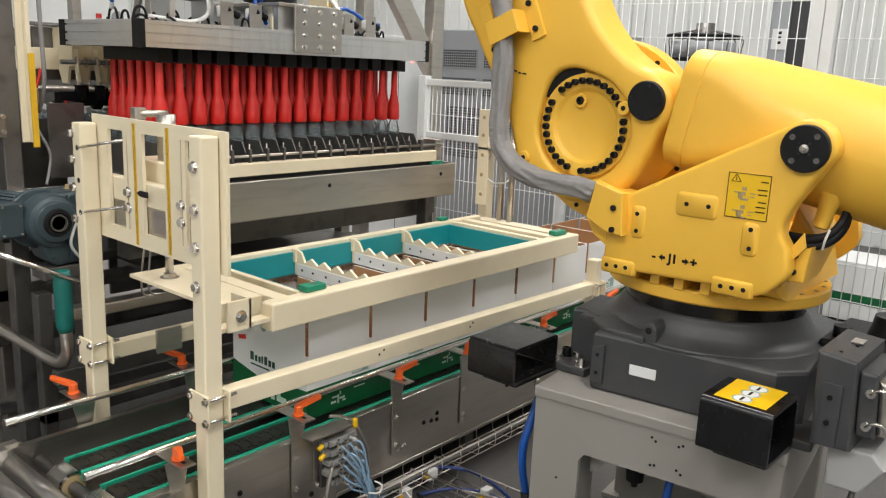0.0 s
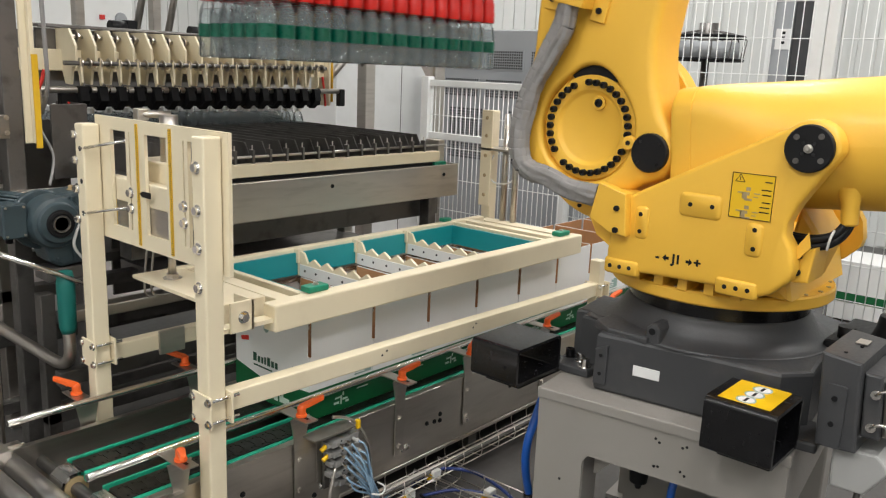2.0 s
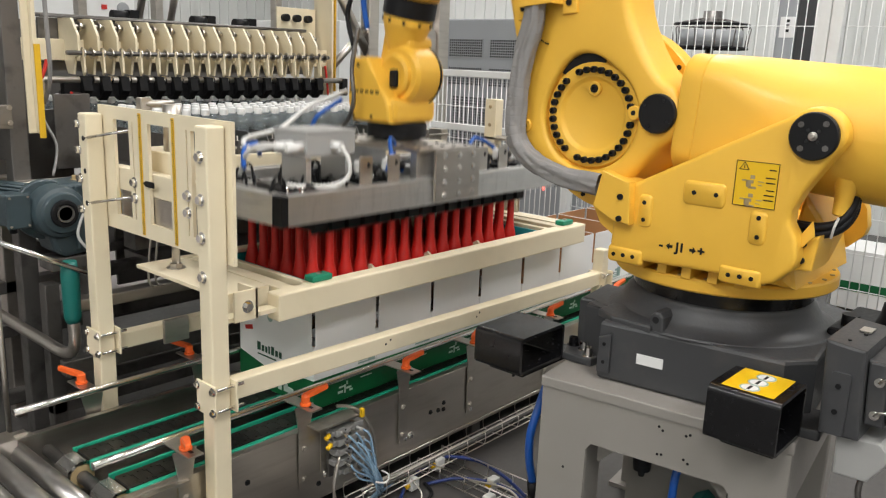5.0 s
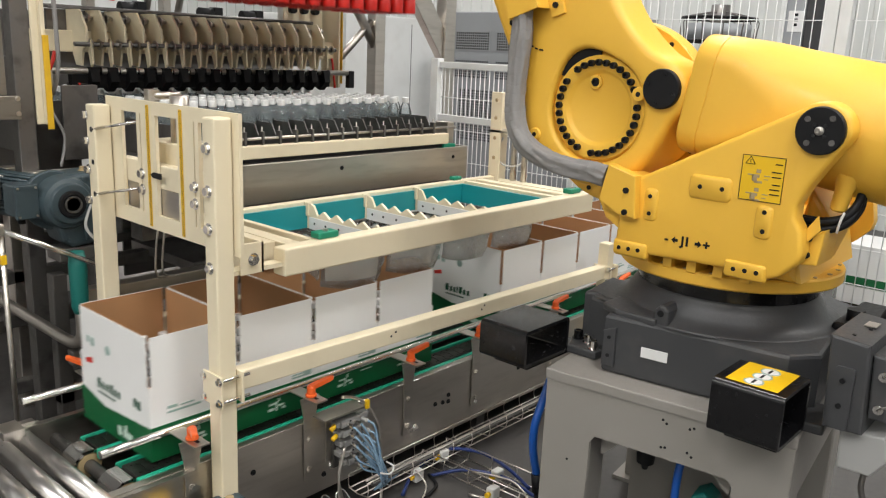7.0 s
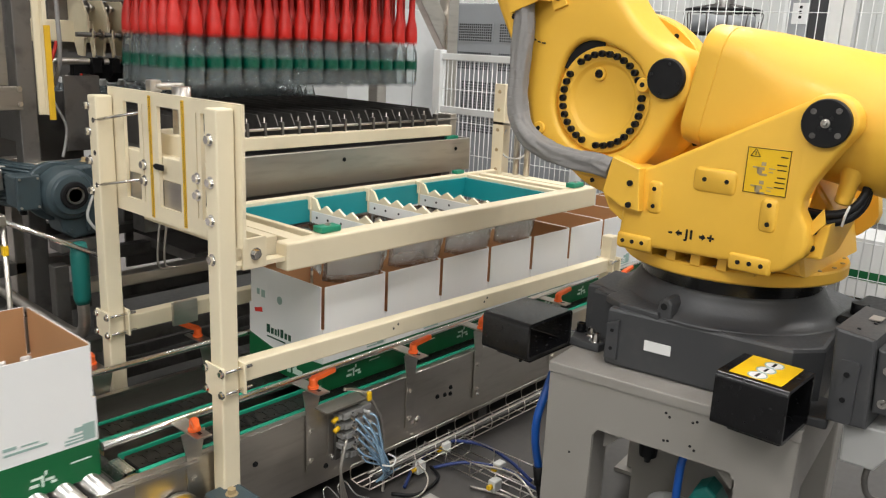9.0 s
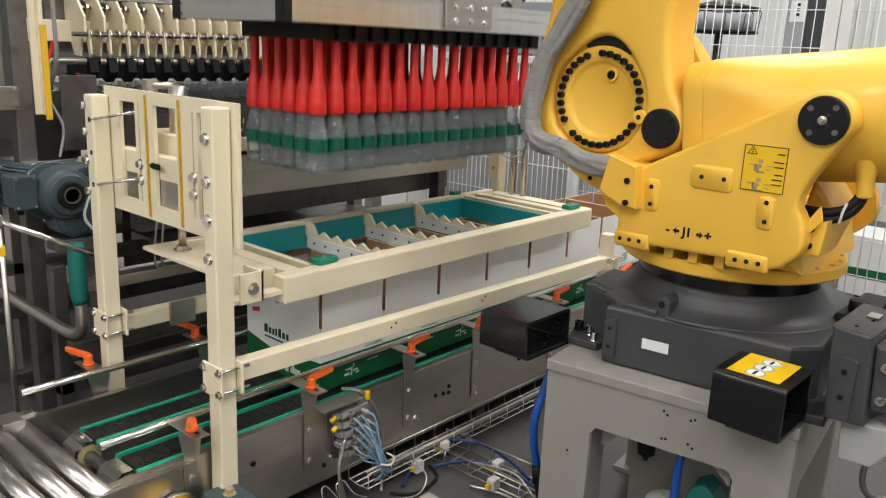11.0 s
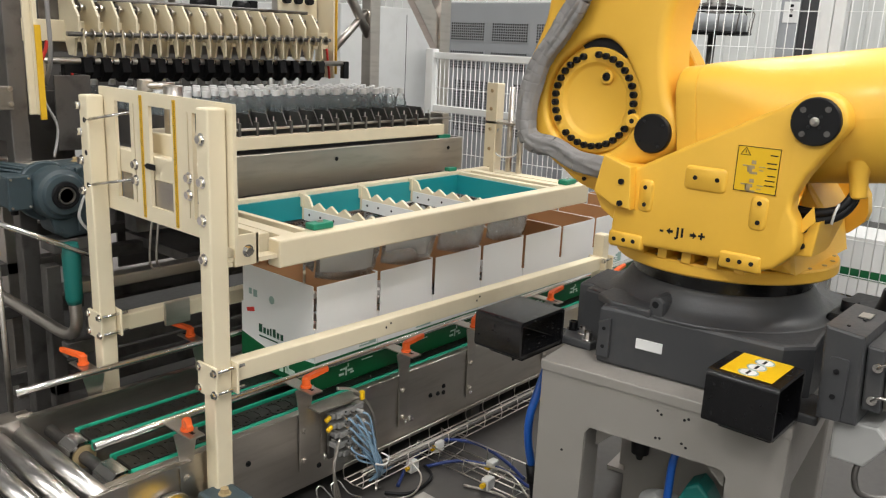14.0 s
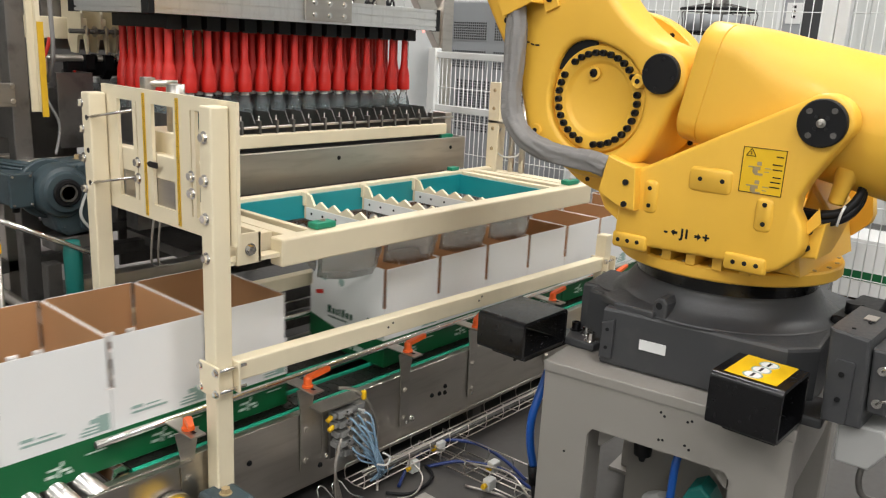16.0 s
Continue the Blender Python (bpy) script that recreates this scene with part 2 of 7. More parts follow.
def spline(pts, k=6):
    pts = [Vector(p) for p in pts]
    out = []
    for i in range(len(pts) - 1):
        p0, p1, p2, p3 = pts[max(i - 1, 0)], pts[i], pts[i + 1], pts[min(i + 2, len(pts) - 1)]
        for j in range(k):
            t = j / k
            out.append(0.5 * ((2 * p1) + (p2 - p0) * t + (2 * p0 - 5 * p1 + 4 * p2 - p3) * t * t + (3 * p1 - p0 - 3 * p2 + p3) * t ** 3))
    return out + [pts[-1]]


def T(bm, pts, r, seg=8, k=6, wob=0.0, fold=0.0):
    """A tube along a smooth path."""
    path = spline(pts, k)
    rings = []
    up = Vector((0.31, 0.2, 0.93))
    for i, p in enumerate(path):
        d = (path[min(i + 1, len(path) - 1)] - path[max(i - 1, 0)]).normalized()
        s = d.cross(up)
        s = s.normalized() if s.length > 1e-4 else Vector((1, 0, 0))
        w = s.cross(d)
        rr = r * (1 + wob * math.sin(i * 2.1) + wob * 0.6 * math.sin(i * 0.9 + 1))
        ring = []
        for j in range(seg):
            u = s * math.cos(2 * math.pi * j / seg) + w * math.sin(2 * math.pi * j / seg)
            ring.append(bm.verts.new(p + u * rr * (1 + fold * noise.noise((p + u * rr * 2) * 17))))
        rings.append(ring)
    for a, b in zip(rings, rings[1:]):
        for j in range(seg):
            f = bm.faces.new((a[j], a[(j + 1) % seg], b[(j + 1) % seg], b[j]))
            f.smooth = True
    bm.faces.new(rings[0][::-1])
    bm.faces.new(rings[-1])
    return bm


def LATHE(bm, prof, seg=14, axis="z", at=(0, 0, 0), cap=True, smooth=True):
    rings, sharp = [], set()
    for k in range(1, len(prof) - 1):
        u, w = Vector(prof[k]) - Vector(prof[k - 1]), Vector(prof[k + 1]) - Vector(prof[k])
        if smooth and u.length > 0 and w.length > 0 and u.angle(w) > 0.55:
            sharp.add(k)
    for r, h in prof:
        ring = []
        for i in range(seg):
            a = 2 * math.pi * i / seg
            u, w = r * math.cos(a), r * math.sin(a)
            p = {"z": (u, w, h), "x": (h, u, w), "y": (w, h, u)}[axis]
            ring.append(bm.verts.new(Vector(p) + Vector(at)))
        rings.append(ring)
    for a, b in zip(rings, rings[1:]):
        for i in range(seg):
            f = bm.faces.new((a[i], a[(i + 1) % seg], b[(i + 1) % seg], b[i]))
            f.smooth = smooth
    for k in sharp:
        for i in range(seg):
            e = bm.edges.get((rings[k][i], rings[k][(i + 1) % seg]))
            if e:
                e.smooth = False
    if cap:
        bm.faces.new(rings[0][::-1])
        bm.faces.new(rings[-1])
    return bm


def soften(bm, degrees=32):
    """Smooth shading with sharp edges where faces meet at more than that angle."""
    bmesh.ops.recalc_face_normals(bm, faces=bm.faces)
    for f in bm.faces:
        f.smooth = True
    for e in bm.edges:
        e.smooth = len(e.link_faces) == 2 and e.calc_face_angle(0) < radians(degrees)
    return bm


def closed_curve(pts, k=5):
    """A smooth closed outline through points of a plane."""
    n, out = len(pts), []
    for i in range(n):
        p0, p1, p2, p3 = (Vector(pts[(i + d) % n]) for d in (-1, 0, 1, 2))
        for j in range(k):
            t = j / k
            q = 0.5 * ((2 * p1) + (p2 - p0) * t + (2 * p0 - 5 * p1 + 4 * p2 - p3) * t * t + (3 * p1 - p0 - 3 * p2 + p3) * t ** 3)
            out.append((q.x, q.y))
    return out


def inset(pts, d):
    """An outline drawn in by d."""
    n, out = len(pts), []
    area = sum(a[0] * b[1] - b[0] * a[1] for a, b in zip(pts, pts[1:] + pts[:1]))
    s = 1 if area > 0 else -1
    for i in range(n):
        a, b, c = Vector(pts[i - 1]), Vector(pts[i]), Vector(pts[(i + 1) % n])
        u, w = (b - a).normalized(), (c - b).normalized()
        m = Vector((-(u + w).y, (u + w).x))
        m = m.normalized() * s / max(0.6, math.sqrt(max(0.0, (1 + u.dot(w)) / 2)))
        out.append((b.x + m.x * d, b.y + m.y * d))
    return out


def LOFT(bm, loops, cap=True):
    """Skin through closed loops of equally many points."""
    rings = [[bm.verts.new(p) for p in loop] for loop in loops]
    n = len(rings[0])
    for a, b in zip(rings, rings[1:]):
        for i in range(n):
            bm.faces.new((a[i], a[(i + 1) % n], b[(i + 1) % n], b[i]))
    if cap:
        bm.faces.new(rings[0][::-1])
        bm.faces.new(rings[-1])
    return bm


def pierced_plate(bm, outline, hole, x_front, x_back, round_out, round_in):
    """A cast plate across x with a rounded outer edge and a rounded opening."""
    steps = [(1 - math.cos(radians(a)), 1 - math.sin(radians(a))) for a in (0, 22, 45, 68, 90)]
    outer = [[bm.verts.new((x_back, y, z)) for y, z in outline]]
    inner = [[bm.verts.new((x_back, y, z)) for y, z in inset(hole, round_in)]]
    for d, h in steps:
        outer.append([bm.verts.new((x_front + round_out * h, y, z)) for y, z in inset(outline, round_out * d)])
        inner.append([bm.verts.new((x_front + round_in * h, y, z)) for y, z in inset(hole, round_in * (1 - d))])
    for rings in (outer, inner):
        n = len(rings[0])
        for a, b in zip(rings, rings[1:]):
            for i in range(n):
                bm.faces.new((a[i], a[(i + 1) % n], b[(i + 1) % n], b[i]))
    rim = []
    for ring in (outer[-1], inner[-1]):
        rim += [bm.edges.get((ring[i], ring[(i + 1) % len(ring)])) for i in range(len(ring))]
    bmesh.ops.triangle_fill(bm, use_beauty=True, edges=rim)
    return bm


def rounded(x0, x1, y0, y1, r, step=18):
    """A rectangle's outline with rounded corners."""
    return [(cx + r * math.cos(radians(a)), cy + r * math.sin(radians(a))) for cx, cy, a0 in ((x1 - r, y1 - r, 0), (x0 + r, y1 - r, 90), (x0 + r, y0 + r, 180), (x1 - r, y0 + r, 270)) for a in range(a0, a0 + 91, step)]


def hexbolt(bm, p, d, r=0.009, h=0.007, washer=True):
    """A bolt head on a face at p, standing out along d."""
    p, d = Vector(p), Vector(d).normalized()
    if washer:
        C(bm, p, p + d * 0.002, r * 1.45, 10, smooth=False)
    C(bm, p, p + d * (h + 0.002), r, 6, smooth=False)
    return bm


def text_mesh(name, words, size, matrix, material, parent, label="", bold=0.0):
    """Raised lettering in the built-in font."""
    cu = bpy.data.curves.new(name, "FONT")
    cu.body, cu.size, cu.extrude, cu.align_x, cu.align_y = words, size, 0.0005, "CENTER", "CENTER"
    cu.offset = size * bold
    tmp = bpy.data.objects.new(name + "_curve", cu)
    scene.collection.objects.link(tmp)
    me = bpy.data.meshes.new_from_object(tmp.evaluated_get(bpy.context.evaluated_depsgraph_get()))
    bpy.data.objects.remove(tmp)
    me.transform(Matrix.Translation(-OFF[parent.name]) @ matrix)
    me.materials.clear()
    me.materials.append(material)
    ob = new(name, me)
    ob.parent = parent
    OFF[ob.name] = OFF[parent.name]
    return tagged(ob, label)


def disc(cy, cz, r, n=24, a0=0.0, a1=360.0):
    return [(cy + r * math.cos(radians(a0 + (a1 - a0) * i / n)), cz + r * math.sin(radians(a0 + (a1 - a0) * i / n))) for i in range(n if a1 - a0 >= 360 else n + 1)]


# ---- hall ----
solid("floor", B(NB(), -7, 9, -6.5, 9, FZ - 0.2, FZ), FLOORM, "worn grey concrete factory floor", "floor", kind="structure")
solid("floor_pale", B(NB(), -6.9, 6.5, 2.7, 8.7, FZ - 0.1, FZ + 0.004), PALE_FLOOR, "pale pinkish floor area behind the bottle line", "floor", kind="structure")
# Closes the hall out of view; its grey holds back bounced light.
solid("ceiling", B(NB(), -7.2, 9.2, -6.7, 9.2, 5.5, 5.7), CEILM, "unseen sheet metal hall ceiling, greyed to cut bounced light", "ceiling", kind="structure")


def ribbed_wall(name, along, pos, a, b, thick, inward, label, paint):
    bm = NB()
    if along == "y":
        B(bm, min(pos, pos + thick), max(pos, pos + thick), a, b, FZ - 0.1, 5.5)
    else:
        B(bm, a, b, min(pos, pos + thick), max(pos, pos + thick), FZ - 0.1, 5.5)
    n = int((b - a) / 0.16)
    for i in range(n):
        c = a + (i + 0.5) * (b - a) / n
        if along == "y":
            B(bm, pos if inward > 0 else pos - 0.02, pos + 0.02 if inward > 0 else pos, c - 0.03, c + 0.03, FZ + 0.02, 5.48)
        else:
            B(bm, c - 0.03, c + 0.03, pos if inward > 0 else pos - 0.02, pos + 0.02 if inward > 0 else pos, FZ + 0.02, 5.48)
    return solid(name, bm, paint, label, "wall", kind="structure")


ribbed_wall("wall_east", "y", 6.6, -6.5, 8.8, 0.2, -1, "pale ribbed sheet metal hall wall", WALLM)
ribbed_wall("wall_north", "x", 8.8, -7, 6.6, 0.2, -1, "pale ribbed sheet metal hall wall", WALLM)
# West and south are unseen: west pale to bounce light, south grey against it.
ribbed_wall("wall_west", "y", -7, -6.5, 8.8, -0.2, 1, "pale ribbed sheet metal hall wall", WALLM)
ribbed_wall("wall_south", "x", -6.5, -7, 6.6, -0.2, 1, "unseen ribbed hall wall, greyed to cut bounced light", WALL_GREY)

# Fixtures for the unseen lamps, at the freely chosen places above.
for lx, ly in LAMPS:
    lamp = thing("ceiling_lamp", "white rectangular ceiling lamp on rods, unseen and freely placed", "lamp", (lx, ly, LAMP_Z), "hall lamps")
    part("housing", B(NB(), lx - 0.7, lx + 0.7, ly - 0.29, ly + 0.29, LAMP_Z, LAMP_Z + 0.09, 0.01), WHITE, lamp)
    part("diffuser", B(NB(), lx - 0.66, lx + 0.66, ly - 0.26, ly + 0.26, LAMP_Z - 0.02, LAMP_Z - 0.001), GLOW, lamp, "glowing diffuser")
    for s in (-0.55, 0.55):
        part("rod", C(NB(), (lx + s, ly, LAMP_Z + 0.09), (lx + s, ly, 5.5), 0.006, 6), STEEL, lamp)

# ---- case conveyor ----
CONV_Z = 0.602


def case_conveyor():
    t = thing("case_conveyor", "stainless steel twin chain conveyor with green wear strips", "conveyor", (1.0, 0.15, 0))
    for y0, y1, nm in ((-0.096, -0.088, ""), (0.405, 0.413, "")):
        part("side_plate", B(NB(), -0.74, 4.2, y0, y1, 0.355, 0.607, 0.002), STEEL, t)
    part("edge_fold", B(NB(), -0.74, 4.2, -0.088, -0.07, 0.600, 0.607), STEEL, t)
    part("edge_fold", B(NB(), -0.74, 4.2, 0.385, 0.405, 0.612, 0.622), STEEL, t)
    part("bed_plate", B(NB(), -0.6, 4.2, -0.088, 0.405, 0.50, 0.51), STEEL_DK, t, "dark steel bed under the chains")
    bm = B(NB(), 0, 0.036, -0.041, 0.041, 0, 0.011)
    for yy in (-0.025, 0.025):
        C(bm, (0.018, yy, 0.011), (0.018, yy, 0.0135), 0.004, 6)
        B(bm, 0.030, 0.038, yy - 0.009, yy + 0.009, 0.002, 0.0125)
    plate = mesh_from("chain_plate", bm, CHAIN)
    for a, b in ((-0.036, 0.060), (0.182, 0.266)):
        lane = part("chain_bed", B(NB(), -0.62, 4.2, a, b, 0.560, 0.584), STEEL_DK, t, "dark worn chain track")
        x = -0.62
        while x < 2.6:
            ob = new("chain_plate", plate)
            ob.parent = lane
            ob.location = Vector((x, (a + b) / 2, 0.585)) - OFF[lane.name]
            x += 0.0385
        for y, w in ((a - 0.022, 0.018), (b + 0.004, 0.008)):
            part("wear_strip", B(NB(), -0.63, 4.2, y, y + w, 0.574, 0.6015, 0.003), GREEN_STRIP, t, "green plastic wear strip")
        part("end_wheel", LATHE(NB(), [(0.015, a + 0.005), (0.033, a + 0.005), (0.037, a + 0.015), (0.037, b - 0.015), (0.033, b - 0.005), (0.015, b - 0.005)], 20, "y", (-0.645, 0, 0.552)), AMBER, t, "tan sprocket wheel")
        for k in range(5):
            ang = radians(60 + 34 * k)
            cx, cz = -0.645 + 0.041 * math.cos(ang), 0.552 + 0.041 * math.sin(ang)
            bm = B(NB(), -0.016, 0.016, a + 0.004, b - 0.004, -0.004, 0.004)
            bmesh.ops.rotate(bm, verts=bm.verts, matrix=Matrix.Rotation(math.pi / 2 - ang, 3, "Y"))
            bmesh.ops.translate(bm, verts=bm.verts, vec=(cx, 0, cz))
            part("chain_plate", bm, CHROME, t, "bright chain plate on the turn")
    part("end_shaft", C(NB(), (-0.645, -0.09, 0.552), (-0.645, 0.405, 0.552), 0.018), STEEL_DK, t)
    for x in (-0.3, 0.75, 1.8, 2.9):
        for y in (-0.06, 0.36):
            part("leg", B(NB(), x, x + 0.05, y, y + 0.05, 0.0, 0.355, 0.004), STEEL_DK, t)
    for x, z in ((-0.31, 0.515), (-0.05, 0.41), (0.5, 0.48), (0.46, 0.485), (0.53, 0.50), (0.53, 0.475), (0.95, 0.49)):
        part("bolt", hexbolt(NB(), (x, -0.096, z), (0, -1, 0), 0.006, 0.004), BLACKM, t)
    for x in (-0.02, 0.33, 0.36, 0.68):
        part("bolt", hexbolt(NB(), (x, -0.096, 0.43), (0, -1, 0), 0.008, 0.006), CHROME, t)
    return t


case_conveyor()


def roller_conveyor():
    t = thing("roller_conveyor", "polished steel roller conveyor with bent side plates", "conveyor", (-1.6, 0.15, 0))
    for y0, y1 in ((-0.125, -0.117), (0.425, 0.433)):
        part("side_plate", B(NB(), -3.8, -0.68, y0, y1, 0.50, 0.615, 0.002), STEEL, t)
    part("top_fold", B(NB(), -3.8, -0.70, 0.40, 0.425, 0.622, 0.63), STEEL, t)
    part("corner_cover", B(NB(), -0.80, -0.74, 0.36, 0.434, 0.56, 0.635, 0.003), STEEL, t, "folded steel corner cover")
    part("top_fold", B(NB(), -3.8, -0.50, -0.117, -0.10, 0.598, 0.606), STEEL, t)
    x = -0.737
    while x > -3.75:
        r = part("roller", C(NB(), (x, -0.112, 0.588), (x, 0.40, 0.588), 0.0262, 24), ROLLER, t)
        part("axle", C(NB(), (x, -0.117, 0.588), (x, 0.425, 0.588), 0.008, 8), STEEL_DK, r)
        x -= 0.066
    for x in (-1.2, -2.4, -3.5):
        for y in (-0.12, 0.39):
            part("leg", B(NB(), x, x + 0.04, y, y + 0.04, 0, 0.5, 0.004), STEEL, t)
    return t


roller_conveyor()


def drive_motor_low():
    t = thing("gear_drive", "grey gear drive with yellow cover under the conveyor", "motor", (-0.45, -0.2, 0.42))
    part("body", B(NB(), -0.50, -0.40, -0.26, -0.13, 0.44, 0.52, 0.012), MOTOR, t)
    part("cover", LATHE(NB(), [(0.01, 0), (0.045, 0.0), (0.05, 0.02), (0.05, 0.06)], 18, "y", (-0.56, -0.18, 0.47)), STICKER, t, "round yellow cover")
    part("flange", C(NB(), (-0.56, -0.12, 0.47), (-0.56, -0.10, 0.47), 0.06, 18), STEEL, t)
    part("plug", hexbolt(NB(), (-0.45, -0.19, 0.52), (0, 0, 1), 0.012, 0.014), AMBER, t)
    part("foot", B(NB(), -0.52, -0.42, -0.18, -0.097, 0.40, 0.44), STEEL, t)


drive_motor_low()


def guide_rod(y, x0, x1, z0, z1, label):
    t = thing("guide_rail", label, "guide rail", (x0, y, z0), "case guides")
    part("rod", T(NB(), [(x0, y, z0), ((x0 + x1) / 2, y, (z0 + z1) / 2), (x1, y, z1)], 0.0105, 12), CHROME, t)
    part("rod_end", C(NB(), (x0 - 0.001, y, z0), (x0 + 0.001, y, z0), 0.0085, 12), STEEL_DK, t)


guide_rod(-0.022, -0.71, 2.8, 0.688, 0.705, "round polished steel guide rail beside the cartons")
guide_rod(0.405, -0.73, 2.8, 0.696, 0.690, "round polished steel guide rail behind the cartons")


def clamp_bracket(x, near=True, turn=0.0):
    s = 1 if near else -1
    y = -0.128 if near else 0.505
    t = thing("clamp_bracket", "bent steel rail bracket with orange clamping lever", "bracket", (x, y, 0.7), "rail brackets")
    yin = -0.03 if near else 0.413
    part("arm", B(NB(), x - 0.022, x + 0.022, min(y - 0.03 * s, yin), max(y - 0.03 * s, yin), 0.688, 0.693, 0.001), STEEL, t)
    yp = -0.099 if near else 0.416
    part("upright", PR(NB(), [(x - 0.02, 0.42), (x + 0.02, 0.42), (x + 0.022, 0.62), (x + 0.035, 0.688), (x - 0.035, 0.688), (x - 0.022, 0.62)], "y", min(yp, yp - 0.004 * s), max(yp, yp - 0.004 * s)), STEEL, t)
    part("slot", B(NB(), x - 0.005, x + 0.005, y - 0.012, y + 0.022, 0.6935, 0.694), BLACKM, t)
    k = part("lever_hub", LATHE(NB(), [(0.017, 0.694), (0.017, 0.70), (0.013, 0.702), (0.013, 0.722), (0.008, 0.727)], 12, "z", (x, y + 0.02 * s, 0)), ORANGE, t)
    a = radians(turn)
    bm = PR(NB(), [(0.0, -0.011), (0.03, -0.008), (0.075, -0.008), (0.082, 0.0), (0.075, 0.008), (0.03, 0.009), (0.0, 0.011)], "z", -0.007, 0.007, 0.003)
    bmesh.ops.rotate(bm, verts=bm.verts, matrix=Matrix.Rotation(radians(-9), 3, "Y"))
    bmesh.ops.rotate(bm, verts=bm.verts, matrix=Matrix.Rotation(a, 3, "Z"))
    bmesh.ops.translate(bm, verts=bm.verts, vec=(x, y + 0.02 * s, 0.722))
    part("lever", bm, ORANGE, t, "orange clamping lever")
    for z in (0.45, 0.55):
        part("bolt", hexbolt(NB(), (x, yp - 0.004 * s, z), (0, -s, 0), 0.008, 0.005), STEEL, t)
    return t


for bx, tr in ((-0.505, -115), (-0.11, -5), (0.315, -5), (0.675, 20), (1.17, -5), (1.7, 0)):
    clamp_bracket(bx, True, tr)
for bx, tr in ((-0.50, 118), (-0.13, 118)):
    clamp_bracket(bx, False, tr)


# ---- cream stand round the cartons ----
def clamp_plates(t, x0, x1, y0, y1, z0, z1):
    for x in (x0 - 0.009, x1 + 0.002):
        part("clamp_plate", B(NB(), x, x + 0.007, y0 - 0.022, y1 + 0.012, z0, z1, 0.002), CREAM, t)
    for y in (y0 - 0.013, y1 + 0.005):
        for z in (z0 + 0.014, z1 - 0.014):
            bm = C(NB(), (x0 - 0.014, y, z), (x1 + 0.03, y, z), 0.0045, 8)
            hexbolt(bm, (x0 - 0.009, y, z), (-1, 0, 0), 0.008, 0.006)
            part("tie_bolt", bm, CHROME, t)


def packing_stand():
    t = thing("packing_stand", "cream painted steel stand round the carton line", "stand", (-0.42, 0.15, 0))
    near = part("post", B(NB(), -0.452, -0.400, -0.160, -0.108, 0, 1.525, 0.005), CREAM, t)
    far = part("post", B(NB(), -0.452, -0.400, 0.455, 0.505, 0.0, 1.512, 0.005), CREAM, t)
    for y0, y1 in ((-0.175, -0.095), (0.44, 0.52)):
        part("foot_plate", B(NB(), -0.47, -0.38, y0, y1, FZ, FZ + 0.012), CREAM, t)
    # slotted plate between the posts
    x0, x1 = -0.398, -0.388
    bm = NB()
    ys = (-0.185, -0.045, -0.005, 0.012, 0.018, 0.098, 0.210, 0.288, 0.294, 0.312, 0.398, 0.487)
    zs = (1.178, 1.222, 1.500, 1.536)
    grid = {(i, j, k): bm.verts.new((x, y, z)) for i, x in enumerate((x0, x1)) for j, y in enumerate(ys) for k, z in enumerate(zs)}
    solid_cell = {(j, k) for j in range(len(ys) - 1) for k in range(3) if k != 1 or j % 2 == 0}
    for j, k in solid_cell:
        for i in (0, 1):
            bm.faces.new((grid[i, j, k], grid[i, j + 1, k], grid[i, j + 1, k + 1], grid[i, j, k + 1]))
        for dj, dk, a, b in ((-1, 0, (j, k), (j, k + 1)), (1, 0, (j + 1, k), (j + 1, k + 1)), (0, -1, (j, k), (j + 1, k)), (0, 1, (j, k + 1), (j + 1, k + 1))):
            if (j + dj, k + dk) not in solid_cell:
                bm.faces.new((grid[0, a[0], a[1]], grid[0, b[0], b[1]], grid[1, b[0], b[1]], grid[1, a[0], a[1]]))
    part("slotted_plate", bm, CREAM, t, "cream slotted height adjusting plate")
    for yc in (0.247, 0.077):
        part("scale_strip", B(NB(), x0 - 0.003, x0 - 0.0005, yc - 0.006, yc + 0.006, 1.186, 1.526), RULER, t, "yellow measuring scale strip")
        bm = NB()
        for i in range(56):
            w = 0.011 if i % 5 == 0 else 0.006
            B(bm, x0 - 0.0038, x0 - 0.003, yc - 0.006, yc - 0.006 + w, 1.190 + i * 0.006, 1.1912 + i * 0.006)
        part("scale_mark", bm, BLACKM, t, "black scale marks")
    for y in (0.29, 0.015):
        for z in (1.33, 1.285):
            part("bolt", hexbolt(NB(), (x0, y, z), (-1, 0, 0), 0.011, 0.01), CHROME, t)
    for px, py, zs in ((-0.452, -0.132, (1.45, 1.345, 1.25, 1.15)), (-0.452, 0.503, (1.48, 1.405, 1.32, 1.23))):
        for z in zs:
            part("bolt", hexbolt(NB(), (px, py, z), (-1, 0, 0), 0.011, 0.01), CHROME, t)
    for z in (1.44, 1.345, 1.25):
        part("hole", C(NB(), (-0.4525, 0.475, z), (-0.4515, 0.475, z), 0.008, 12), BLACKM, t)
    for z in (1.44, 1.25):
        part("pin", C(NB(), (-0.452, 0.472, z), (-0.452 + 0.06, 0.31, z + 0.035), 0.0045, 8), CHROME, t)
    part("pointer", PR(NB(), [(0.235, 1.335), (0.22, 1.343), (0.18, 1.343), (0.18, 1.327), (0.22, 1.327)], "x", x0 - 0.006, x0 - 0.002), BLACKM, t, "black pointer tag")
    # carriage bar behind the plate
    part("carriage_bar", B(NB(), -0.386, -0.35, 0.02, 0.455, 1.295, 1.362, 0.004), CREAM, t)
    part("carriage_block", B(NB(), -0.35, -0.26, 0.12, 0.36, 1.30, 1.42, 0.004), CREAM, t)
